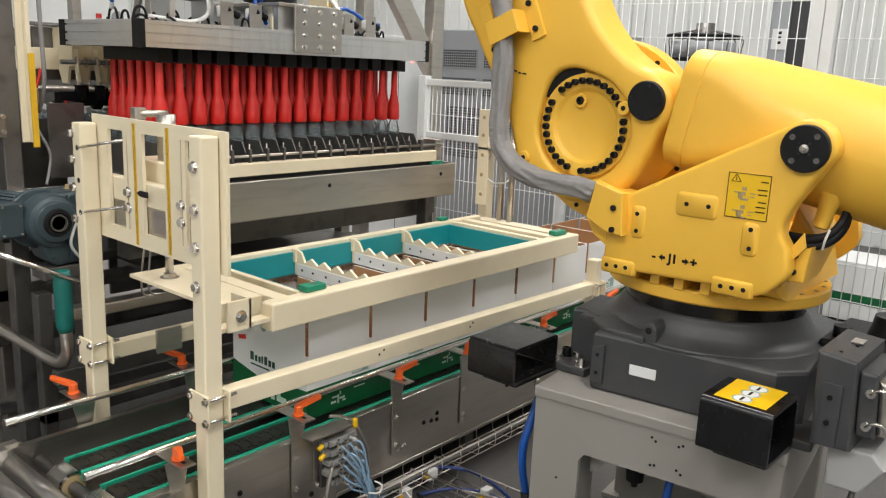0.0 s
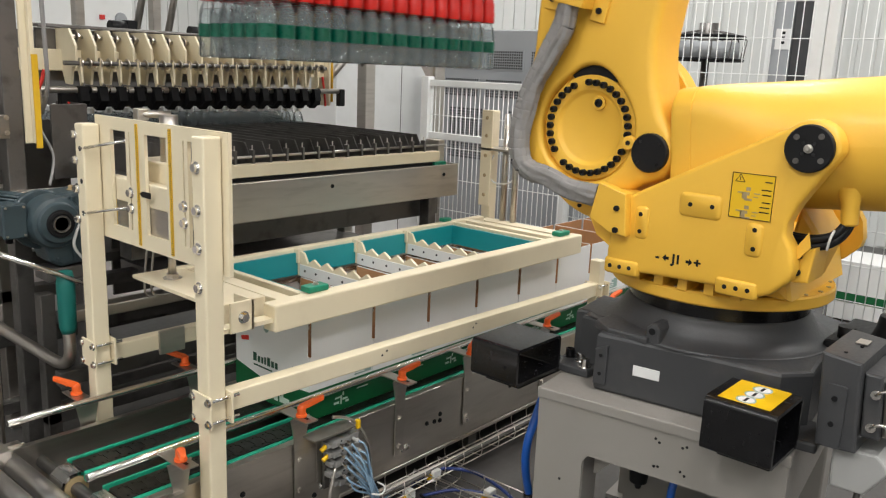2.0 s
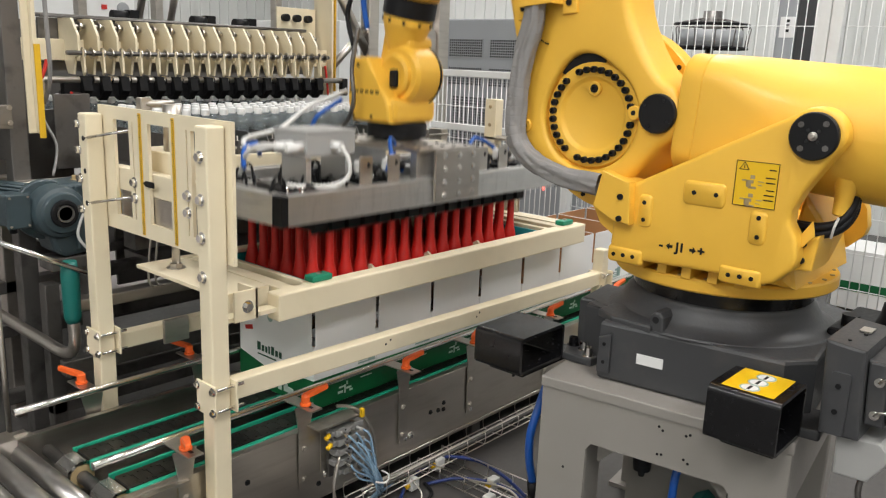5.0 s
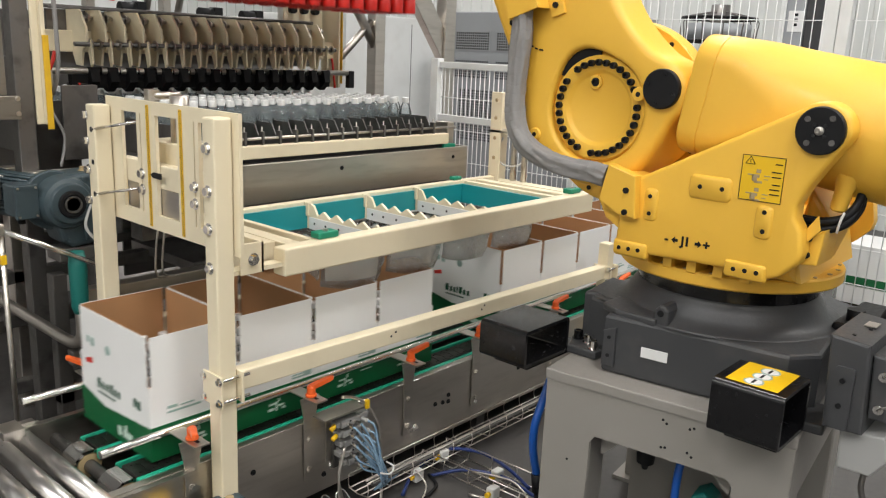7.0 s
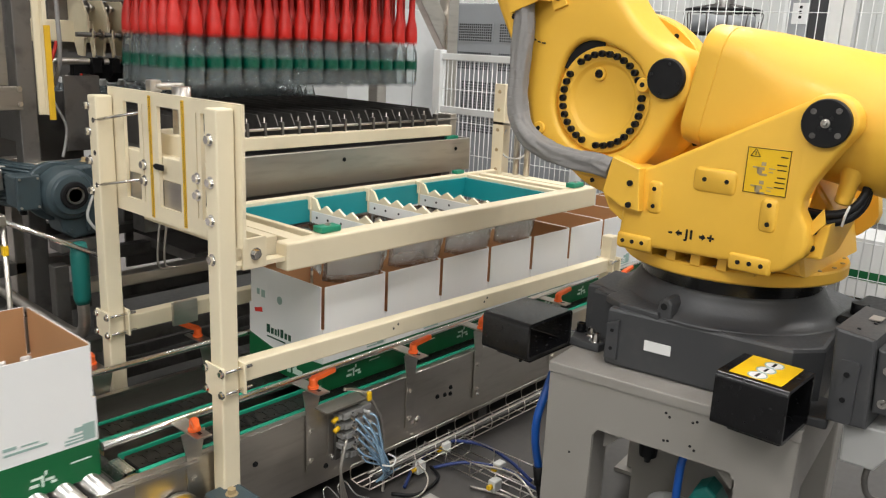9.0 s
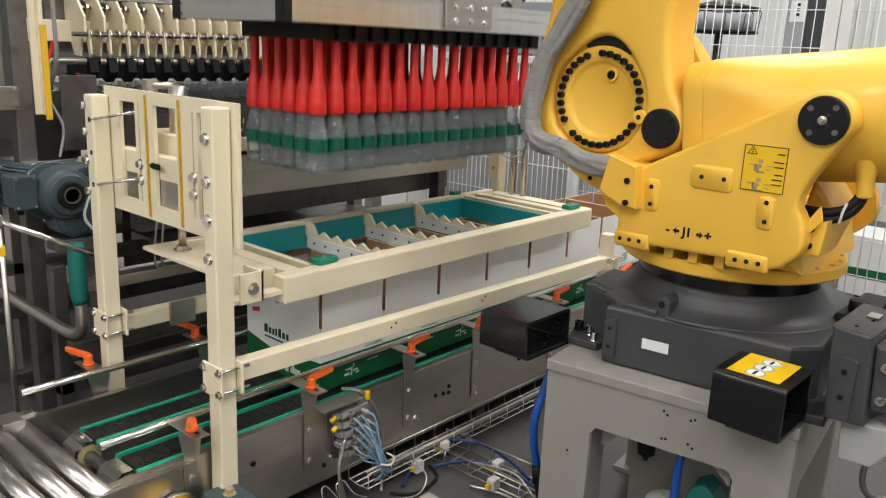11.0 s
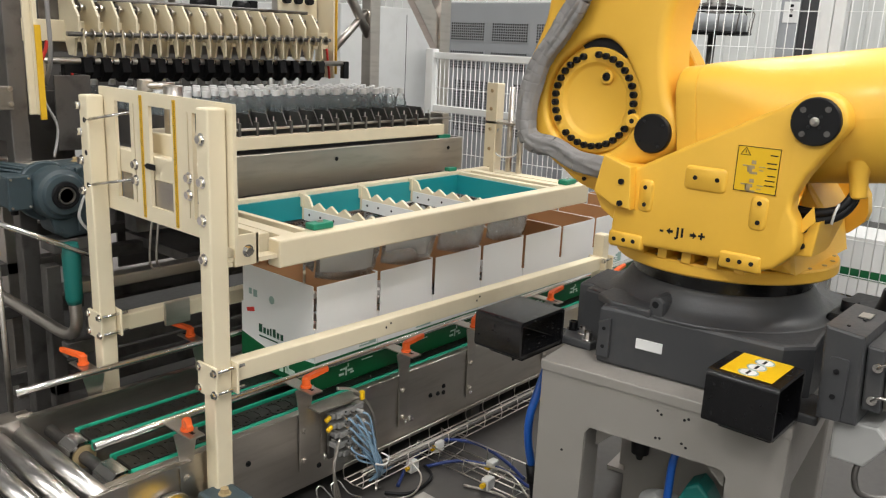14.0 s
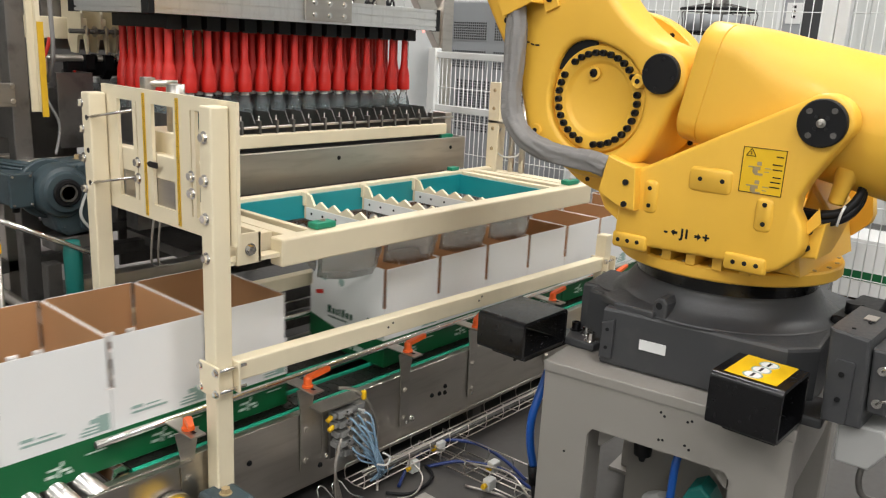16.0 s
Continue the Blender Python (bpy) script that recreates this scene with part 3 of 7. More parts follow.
    part("carriage_tube", C(NB(), (-0.31, 0.23, 1.42), (-0.31, 0.23, 1.55), 0.026, 16), STEEL, t)
    part("carriage_plate", B(NB(), -0.386, -0.376, 0.03, 0.22, 1.20, 1.295), STEEL, t)
    part("end_shaft", C(NB(), (-0.36, 0.3, 1.548), (-0.28, 0.27, 1.548), 0.010, 12), STEEL, t, "steel shaft with clamp collar")
    part("collar", B(NB(), -0.37, -0.335, 0.288, 0.318, 1.530, 1.565, 0.004), STEEL, t)
    # rails
    bm = B(NB(), -0.388, 1.47, -0.157, -0.112, -0.0275, 0.0275, 0.004)
    bmesh.ops.rotate(bm, verts=bm.verts, cent=(-0.388, 0, 0), matrix=Matrix.Rotation(radians(0.95), 3, "Y"))
    bmesh.ops.translate(bm, verts=bm.verts, vec=(0, 0, 0.835))
    part("front_rail", bm, CREAM, t)
    for x, dz in ((0.17, 0.0), (0.19, 0.01), (0.62, 0.0), (0.635, 0.012)):
        part("screw_hole", C(NB(), (x, -0.1575, 0.836 + dz - (x + 0.388) * 0.0165), (x, -0.1565, 0.836 + dz - (x + 0.388) * 0.0165), 0.004, 8), BLACKM, t)
    clamp_plates(t, -0.452, -0.400, -0.160, -0.108, 0.785, 0.872)
    part("back_rail", B(NB(), -0.388, 1.46, 0.458, 0.500, 0.780, 0.832, 0.004), CREAM, t)
    clamp_plates(t, -0.452, -0.400, 0.455, 0.505, 0.775, 0.86)
    part("rail_coupling", B(NB(), -0.24, -0.15, 0.445, 0.458, 0.765, 0.845, 0.003), STEEL, t, "steel rail coupling plate")
    # posts at the other end
    part("post", B(NB(), 1.47, 1.52, -0.160, -0.110, 0, 0.93, 0.005), CREAM, t)
    clamp_plates(t, 1.47, 1.52, -0.160, -0.110, 0.755, 0.835)
    part("post", B(NB(), 1.47, 1.52, 0.455, 0.505, 0, 1.53, 0.005), CREAM, t)
    part("hole_plate", B(NB(), 1.39, 1.402, 0.40, 0.46, 1.10, 1.535, 0.002), CREAM, t, "cream upright plate with bolt holes")
    for z in (1.50, 1.42, 1.33, 1.24, 1.15):
        part("bolt", hexbolt(NB(), (1.39, 0.43, z), (-1, 0, 0), 0.006, 0.003), AMBER, t)
    for y in (0.36, 0.30):
        part("upright_rod", C(NB(), (1.45, y, 1.02), (1.45, y, 1.52), 0.014, 12), STEEL, t)
    part("rod_bracket", B(NB(), 1.39, 1.50, 0.28, 0.46, 1.355, 1.365), STEEL, t)
    part("white_cable", T(NB(), [(1.44, 0.42, 1.33), (1.42, 0.44, 1.26), (1.42, 0.40, 1.21), (1.43, 0.33, 1.21), (1.45, 0.30, 1.24)], 0.004), CABLE_W, t, "white cable loop")
    return t


packing_stand()


# ---- guide frame that sinks onto the cartons ----
def guide_frame():
    t = thing("lifting_guide", "cream lifting frame with teal linings and toothed funnels", "guide frame")
    part("front_beam", B(NB(), -0.205, 1.39, -0.110, -0.055, 0.970, 1.050, 0.006), CREAM, t)
    part("back_beam", B(NB(), -0.205, 1.39, 0.420, 0.455, 1.000, 1.050, 0.004), CREAM, t)
    for x0, x1 in ((-0.155, -0.105), (-0.065, -0.045), (1.175, 1.20), (1.255, 1.30)):
        part("cross_beam", B(NB(), x0, x1, -0.055, 0.420, 1.005, 1.047, 0.003), CREAM, t)
    part("back_lining", B(NB(), -0.02, 1.165, 0.408, 0.419, 0.955, 1.036), TEAL, t, "teal plastic lining")
    for x0 in (-0.03, 1.150):
        part("end_lining", B(NB(), x0, x0 + 0.011, -0.045, 0.408, 0.955, 1.036), TEAL, t, "teal plastic lining")
    part("front_lining", B(NB(), -0.02, 1.165, -0.054, -0.043, 0.955, 1.020), TEAL, t, "teal plastic lining")
    for k in range(1, 4):
        x = 0.012 + 0.2825 * k
        bm = NB()
        teeth = [(-0.042, 0.955), (0.407, 0.955), (0.407, 1.048), (0.375, 1.04)]
        for i in range(6):
            y = 0.37 - i * 0.068
            teeth += [(y - 0.018, 1.005), (y - 0.05, 1.026)]
        teeth += [(-0.042, 1.0)]
        PR(bm, teeth, "x", x - 0.005, x + 0.005)
        part("toothed_divider", bm, CREAM, t, "cream plate with saw-tooth upper edge")
        part("divider_top", B(NB(), x - 0.012, x + 0.012, 0.396, 0.42, 1.0, 1.05, 0.003), CREAM, t)
        part("fixing_plate", B(NB(), x + 0.006, x + 0.010, -0.03, 0.39, 0.955, 0.998), WHITE_PL, t, "white plastic fixing plate")
        for y in (0.02, 0.09, 0.16, 0.23, 0.30, 0.36):
            part("screw", hexbolt(NB(), (x - 0.006, y, 0.978), (-1, 0, 0), 0.005, 0.003), BLACKM, t)
        part("fixing_plate", B(NB(), x - 0.010, x - 0.006, -0.03, 0.39, 0.955, 0.998), WHITE_PL, t, "white plastic fixing plate")
    # clear curved sheets and fingers below
    for k in range(4):
        xa = 0.02 + 0.2825 * k
        for y0, bow, nm in ((0.010, 0.02, "clear_sheet"), (0.380, -0.02, "clear_sheet")):
            bm, cols = NB(), []
            for i in range(13):
                u = i / 12
                low = 0.872 - 0.032 * u - 0.018 * math.sin(math.pi * u) + (0.03 * ((u - 0.93) / 0.07) if u > 0.93 else 0)
                cols.append([bm.verts.new((xa + 0.004 + 0.262 * u, y0 + bow * v * v * (0.35 + 0.65 * math.sin(math.pi * u)), 0.956 + (low - 0.956) * v)) for v in (0, 0.25, 0.5, 0.75, 1)])
            for a, b in zip(cols, cols[1:]):
                for v in range(4):
                    bm.faces.new((a[v], a[v + 1], b[v + 1], b[v])).smooth = True
            bmesh.ops.solidify(bm, geom=bm.faces, thickness=0.001)
            part(nm, bm, FILM, t, "clear curved plastic sheet")
        for s in range(2):
            for j in range(3):
                y0 = 0.01 + j * 0.115
                bm, cols = NB(), []
                for i in range(7):
                    u = i / 6
                    x = xa + (0.004 + 0.045 * u ** 1.6 if s == 0 else 0.266 - 0.045 * u ** 1.6)
                    wid = 0.054 * (1 - u ** 2.2) + 0.003
                    cols.append([bm.verts.new((x + 0.006 * math.sin(3 * v), y0 + 0.07 + wid * v, 0.955 - 0.085 * u)) for v in (-1, -0.5, 0, 0.5, 1)])
                for a, b in zip(cols, cols[1:]):
                    for v in range(4):
                        bm.faces.new((a[v], a[v + 1], b[v + 1], b[v])).smooth = True
                bmesh.ops.solidify(bm, geom=bm.faces, thickness=0.001)
                part("clear_finger", bm, FILM, t, "clear pointed plastic finger")
    for x in (-0.06, 1.26):
        part("corner_pad", B(NB(), x, x + 0.075, -0.082, -0.040, 1.051, 1.070, 0.004), GREEN_PAD, t, "green corner block")
        part("pad_screw", hexbolt(NB(), (x + 0.04, -0.06, 1.070), (0, 0, 1), 0.007, 0.003), STEEL, t)
    part("corner_pad", B(NB(), 1.12, 1.17, 0.43, 0.46, 1.051, 1.066, 0.003), GREEN_PAD, t, "green corner block")
    # carrying plate towards the stand
    part("carrying_plate", B(NB(), -0.32, -0.160, 0.0, 0.455, 1.035, 1.047, 0.002), CREAM, t)
    part("plate_skirt", B(NB(), -0.30, -0.160, -0.004, 0.0, 0.985, 1.046), CREAM, t)
    part("carrying_arm", B(NB(), -0.385, -0.205, -0.100, -0.060, 1.0, 1.012), CREAM, t)
    part("angle_plate", B(NB(), -0.35, -0.275, -0.112, -0.104, 1.00, 1.085, 0.002), CREAM, t)
    part("angle_plate", B(NB(), -0.285, -0.275, -0.112, -0.03, 1.00, 1.085, 0.002), CREAM, t)
    part("bolt", hexbolt(NB(), (-0.31, -0.112, 1.04), (0, -1, 0), 0.012, 0.01), CHROME, t)
    part("spacer", C(NB(), (-0.30, -0.08, 1.012), (-0.30, -0.08, 1.06), 0.012, 10), STEEL, t)
    for y in (0.16, 0.34):
        part("lift_rod", C(NB(), (-0.25, y, 1.047), (-0.25, y, 1.20), 0.012, 12), STEEL, t)
        part("nut", hexbolt(NB(), (-0.25, y, 1.047), (0, 0, 1), 0.02, 0.012), STEEL, t)
    part("carrying_plate", B(NB(), 1.39, 1.46, 0.02, 0.455, 1.02, 1.032, 0.002), CREAM, t)
    return t


GUIDE = guide_frame()


# ---- cartons ----
def carton():
    t = thing("carton", "open white cardboard carton with green printed base", "carton", group="cartons on the line")
    W, D, H, S = 0.272, 0.39, 0.35, 0.212
    def wall(nm, x0, x1, y0, y1, z0, z1, m):
        return part(nm, B(NB(), x0, x1, y0, y1, z0, z1), m, t)
    wall("bottom", 0.004, W - 0.004, 0.004, D - 0.004, 0.002, 0.006, CARD_B)
    for y0, y1, yi in ((0, 0.0025, 0.0025), (D - 0.0025, D, D - 0.005)):
        wall("long_panel", 0, W, y0, y1, 0.0, S, CARD_W)
        wall("flap", 0.0075, W - 0.0075, y0, y1, S, H, CARD_W)
        wall("lining", 0.005, W - 0.005, yi, yi + 0.0025, 0.004, S, CARD_B)
        wall("flap_lining", 0.010, W - 0.010, yi, yi + 0.0025, S, H - 0.001, CARD_B)
    for x0, x1, xi in ((0, 0.0025, 0.0025), (W - 0.0025, W, W - 0.005)):
        wall("end_panel", x0, x1, 0.0026, D - 0.0026, 0.0, S, CARD_W)
        wall("flap", x0, x1, 0.011, D - 0.011, S, H, CARD_W)
        wall("lining", xi, xi + 0.0025, 0.0052, D - 0.0052, 0.004, S, CARD_B)
        wall("flap_lining", xi, xi + 0.0025, 0.014, D - 0.014, S, H - 0.001, CARD_B)
    # green base print
    e = 0.0012
    part("green_band", B(NB(), -e, W + e, -e, 0.0, 0.001, 0.098), CARD_G, t, "dark green printed band")
    part("green_band", B(NB(), -e, W + e, D, D + e, 0.001, 0.098), CARD_G, t, "dark green printed band")
    part("green_band", PR(NB(), [(0.0, 0.001), (D, 0.001), (D, 0.105), (0.25, 0.078), (0.0, 0.098)], "x", -e, 0.0), CARD_G, t, "dark green printed band")
    part("green_band", B(NB(), W, W + e, 0.0, D, 0.001, 0.098), CARD_G, t, "dark green printed band")
    # pale marks on the green, and bars for the print
    for u, w, a, b in ((0.10, 0.026, 0.022, 0.008), (0.105, 0.044, 0.03, 0.006), (0.128, 0.022, 0.006, 0.03), (0.137, 0.034, 0.022, 0.007), (0.137, 0.05, 0.006, 0.012), (0.15, 0.024, 0.014, 0.007), (0.2, 0.056, 0.05, 0.004)):
        part("pale_mark", B(NB(), u, u + a, -e - 0.0006, -e, w, w + b), INK_W, t)
    for u, w, a, b in ((0.10, 0.022, 0.05, 0.02), (0.13, 0.03, 0.012, 0.03), (0.16, 0.02, 0.02, 0.028)):
        part("pale_mark", B(NB(), -e - 0.0006, -e, u, u + a, w, w + b), INK_W, t)
    x = 0.30
    bars = [(0.07, 0.085, 0.135, 0.16), (0.048, 0.066, 0.132, 0.158), (0.19, 0.29, 0.112, 0.117)]
    for wd, hh in ((0.022, 0.036), (0.016, 0.026), (0.013, 0.026), (0.01, 0.032), (0.018, 0.036), (0.016, 0.026), (0.016, 0.026)):
        x -= wd + 0.004
        bars.append((x, x + wd * 0.8, 0.128, 0.128 + hh * 0.8))
    for y0, y1, z0, z1 in bars:
        part("brand_bar", B(NB(), -0.0012, 0.0, y0, y1, z0, z1), INK_G, t)
    part("red_mark", PR(NB(), [(0.315, 0.192), (0.355, 0.184), (0.36, 0.197), (0.318, 0.208)], "x", -0.0012, 0.0), INK_R, t, "small red printed mark")
    bm = NB()
    for u, w, a, b in ((0.05, 0.105, 0.10, 0.006), (0.05, 0.118, 0.03, 0.008), (0.09, 0.118, 0.04, 0.004), (0.19, 0.084, 0.06, 0.005), (0.19, 0.093, 0.07, 0.004), (0.20, 0.102, 0.05, 0.004), (0.215, 0.112, 0.035, 0.012), (0.235, 0.084, 0.03, 0.045)):
        B(bm, u, u + a, -0.0012, 0.0, w + 0.022, w + b + 0.022)
    part("fine_print", bm, INK_S, t, "grey green fine print bars")
    bm = NB()
    C(bm, (-0.0012, 0.22, 0.255), (0, 0.22, 0.255), 0.014, 16)
    B(bm, -0.0012, 0.0, 0.30, 0.32, 0.245, 0.27)
    B(bm, -0.0012, 0.0, 0.33, 0.345, 0.25, 0.27)
    part("round_mark", bm, INK_S, t, "grey printed handling marks")
    return t


CARTON_PITCH = 0.2745
first_carton = carton()
GROUPS = [[], [], [], []]
for g in range(4):
    for i in range(4):
        ob = first_carton if g == 0 and i == 0 else copy_thing(first_carton, Matrix.Identity(4))
        GROUPS[g].append(ob)


# ---- bottles ----
def bottle():
    t = thing("water_bottle", "clear plastic water bottle with green label and white cap", "bottle", group="water bottles")
    part("body", LATHE(NB(), [(0.022, 0.0), (0.029, 0.004), (0.031, 0.012), (0.031, 0.034), (0.0292, 0.040), (0.0292, 0.056), (0.031, 0.062), (0.031, 0.110), (0.0302, 0.118), (0.0285, 0.128), (0.029, 0.136), (0.025, 0.152), (0.019, 0.168), (0.0145, 0.176), (0.0128, 0.180), (0.0128, 0.190)], 14), PET, t)
    part("label", LATHE(NB(), [(0.0315, 0.066), (0.0315, 0.107)], 14, cap=False), LABEL_G, t, "green wrap label")
    part("cap", LATHE(NB(), [(0.0150, 0.180), (0.0155, 0.183), (0.0155, 0.200), (0.0135, 0.203)], 12), WHITE_PL, t, "white screw cap")
    part("water", LATHE(NB(), [(0.020, 0.005), (0.0285, 0.008), (0.0280, 0.125), (0.021, 0.155)], 10), WATER, t, "clear water fill")
    return t


first_bottle = bottle()
NCOL, NROW = 16, 6
PITCH_WIDE, PITCH_TIGHT, ROW_PITCH, ROW_0 = 0.0778, 0.0687, 0.063, 0.095
MID_X = 0.575
BATCHES = []
for g, nrow in enumerate((NROW, NROW, NROW, 1)):
    batch = {}
    for c in range(NCOL):
        for r in range(nrow):
            batch[c, r] = first_bottle if (g, c, r) == (0, 0, 0) else copy_thing(first_bottle, Matrix.Identity(4))
    BATCHES.append(batch)


# ---- infeed table ----
TABLE_Z = 1.288


def lane_x(c, pitch=PITCH_WIDE):
    return MID_X + (c - 7.5) * pitch


def infeed_table():
    t = thing("infeed_table", "bottle infeed table with dark lane plates and cream beam", "infeed table", (0.57, 1.0, 0))
    part("front_beam", B(NB(), -0.08, 1.285, 0.615, 0.655, 1.290, 1.338, 0.004), CREAM, t)
    part("slide_bed", B(NB(), -0.10, 1.30, 0.66, 2.6, TABLE_Z - 0.03, TABLE_Z - 0.002), STEEL_DK, t, "dark slide bed")
    for c in range(NCOL + 1):
        x = MID_X + (c - 8) * PITCH_WIDE
        part("lane_plate", PR(NB(), [(0.655, 1.30), (0.655, 1.362), (0.685, 1.412), (2.6, 1.412), (2.6, TABLE_Z), (0.69, TABLE_Z)], "x", x - 0.002, x + 0.002), STEEL_DK, t, "thin dark lane plate")
        p = part("lane_pin", B(NB(), x - 0.005, x + 0.005, 0.628, 0.655, 1.338, 1.388, 0.002), STEEL_DK, t)
        part("pin_tip", C(NB(), (x, 0.640, 1.33), (x, 0.640, 1.405), 0.0028, 6), STEEL, p)
    part("cross_rod", C(NB(), (-0.12, 0.640, 1.362), (1.35, 0.640, 1.362), 0.0055, 10), STEEL, t)
    part("rod_block", B(NB(), 1.30, 1.345, 0.64, 0.72, 1.25, 1.385, 0.004), STEEL, t)
    part("front_panel", B(NB(), -0.28, 1.405, 0.600, 0.612, 1.125, 1.275, 0.004), STEEL, t, "wide brushed steel front panel")
    part("panel_end", B(NB(), 1.393, 1.405, 0.612, 1.3, 1.125, 1.275), STEEL, t)
    part("belt_edge", B(NB(), -0.1, 1.25, 0.625, 0.66, 1.276, 1.288), BLACKM, t)
    part("belt_edge", B(NB(), 1.252, 1.33, 0.615, 0.66, 1.270, 1.288), GREEN_PAD, t, "green belt edge")
    for x in (0.62, 1.30):
        part("screw", hexbolt(NB(), (x, 0.600, 1.23), (0, -1, 0), 0.006, 0.003), BLACKM, t)
    part("under_beam", B(NB(), -0.18, 1.4, 0.72, 0.80, 1.02, 1.12), STEEL_DK, t)
    part("under_beam", B(NB(), -0.5, 1.4, 1.55, 1.63, 0.95, 1.10), STEEL_DK, t)
    for x in (-0.40, 1.32):
        for y in (1.30, 2.2):
            part("leg", B(NB(), x, x + 0.06, y, y + 0.06, 0, 1.22, 0.004), STEEL, t)
    for z in (0.35, 0.62):
        part("stretcher", B(NB(), -0.45, 1.34, 1.25, 1.30, z, z + 0.05, 0.004), STEEL_DK, t)
    part("side_beam", B(NB(), -0.60, -0.54, 0.95, 4.2, 1.17, 1.24, 0.004), STEEL, t)
    part("side_beam", B(NB(), -0.53, -0.10, 1.02, 1.06, 1.20, 1.24, 0.004), STEEL, t)
    for y in (0.95, 1.6):
        part("belt_trough", B(NB(), 0.15, 1.35, y, y + 0.5, 0.80, 0.84), STEEL_DK, t)
    return t


infeed_table()


def lane_gate():
    t = thing("lane_gate", "cream bottle gate with a row of lever plates", "gate", (0.55, 1.35, 1.5))
    part("gate_bar", C(NB(), (-0.25, 1.33, 1.570), (1.32, 1.33, 1.575), 0.013, 12), STEEL, t)
    part("black_bar", B(NB(), -0.12, 1.17, 1.325, 1.36, 1.505, 1.57, 0.004), BLACKM, t)
    part("cross_beam", B(NB(), -0.24, 1.28, 1.40, 1.444, 1.640, 1.722, 0.004), CREAM, t)
    part("rear_bar", B(NB(), -0.15, 1.17, 1.446, 1.46, 1.60, 1.80), STEEL_DK, t)
    part("pivot_rod", C(NB(), (-0.12, 1.285, 1.672), (1.17, 1.285, 1.686), 0.009, 10), STEEL_DK, t)
    part("top_rod", C(NB(), (-0.16, 1.40, 1.806), (1.12, 1.40, 1.812), 0.006, 10), STEEL_DK, t)
    part("top_beam", B(NB(), -0.2, 1.15, 1.43, 1.46, 1.803, 1.818, 0.003), STEEL_DK, t)
    n = 16
    for i in range(n):
        x = -0.075 + i * 0.0778
        part("lever_plate", PR(NB(), [(1.285, 1.658), (1.285, 1.738), (1.335, 1.802), (1.445, 1.802), (1.445, 1.648), (1.405, 1.648), (1.382, 1.592), (1.335, 1.590), (1.318, 1.658)], "x", x, x + 0.010, 0.0015), CREAM, t, "cream lever plate")
        part("fork_plate", PR(NB(), [(1.272, 1.69), (1.268, 1.60), (1.282, 1.588), (1.30, 1.66)], "x", x + 0.012, x + 0.02), CREAM, t)
        for dx in (0.016, 0.05):
            part("nut", hexbolt(NB(), (x + dx, 1.285, 1.673 + i * 0.0007), (1, 0, 0), 0.015, 0.008), STEEL, t)
        part("roller", hexbolt(hexbolt(C(NB(), (x + 0.012, 1.38, 1.772), (x + 0.074, 1.38, 1.772), 0.009, 10), (x + 0.012, 1.38, 1.772), (1, 0, 0), 0.017, 0.012), (x + 0.05, 1.38, 1.772), (1, 0, 0), 0.015, 0.01), STEEL, t)
        part("gate_finger", PR(NB(), [(1.30, 1.585), (1.345, 1.585), (1.36, 1.50), (1.335, 1.49), (1.29, 1.53)], "x", x + 0.018, x + 0.052), BLACKM, t, "black gate finger")
        part("collar", C(NB(), (x + 0.056, 1.33, 1.571), (x + 0.072, 1.33, 1.571), 0.017, 12), CHROME if i % 3 else BLACKM, t)
    # side plates with scales
    part("side_plate", B(NB(), 1.255, 1.267, 1.36, 1.50, 1.50, 2.25, 0.002), CREAM, t)
    part("side_plate", B(NB(), 1.00, 1.24, 1.47, 1.482, 1.78, 1.92, 0.002), CREAM, t)
    for x in (1.04, 1.11, 1.18):
        part("boss", C(NB(), (x, 1.44, 1.87), (x, 1.47, 1.87), 0.018, 12), BLACKM, t)
    part("scale_strip", B(NB(), 1.272, 1.276, 1.352, 1.372, 1.52, 2.0), RULER, t, "yellow measuring scale strip")
    part("red_lever", T(NB(), [(1.215, 1.34, 1.50), (1.205, 1.34, 1.58), (1.195, 1.34, 1.645)], 0.006), INK_R, t, "red hand lever")
    part("red_lever", T(NB(), [(-0.235, 1.26, 1.565), (-0.215, 1.26, 1.61), (-0.205, 1.26, 1.645)], 0.007), INK_R, t, "red hand lever")
    part("end_block", B(NB(), 1.29, 1.325, 1.315, 1.345, 1.50, 1.585, 0.003), BLACKM, t)
    part("guard_plate", B(NB(), -0.225, -0.09, 1.18, 1.19, 1.25, 1.525, 0.002), STEEL_DK, t, "dull steel guard plate")
    part("guard_side", B(NB(), -0.10, -0.09, 1.19, 1.42, 1.25, 1.525), STEEL_DK, t)
    # left column
    part("column", B(NB(), -0.430, -0.370, 1.06, 1.12, 0.0, 2.6, 0.004), STEEL_DK, t, "square steel column")
    part("channel", B(NB(), -0.345, -0.330, 1.03, 1.12, 1.40, 2.6, 0.002), CREAM, t)
    part("channel", B(NB(), -0.368, -0.345, 1.05, 1.062, 1.40, 2.6, 0.002), CREAM, t)
    part("scale_strip", B(NB(), -0.345, -0.325, 1.022, 1.028, 1.385, 1.70), RULER, t, "yellow measuring scale strip")
    # End and clamp plate are coloured darker in place of the shade on them.
    part("end_plate", B(NB(), -0.60, -0.468, 1.03, 1.042, 1.50, 2.5, 0.003), STEEL_SHADE, t, "tall end plate with its shade put into a dull steel colour")
    part("clamp_plate", B(NB(), -0.60, -0.428, 1.028, 1.048, 1.420, 1.499, 0.003), STEEL_SHADE, t)
    part("laser_dot", C(NB(), (-0.16, 1.17, 1.53), (-0.16, 1.178, 1.53), 0.004, 8), INK_R, t)
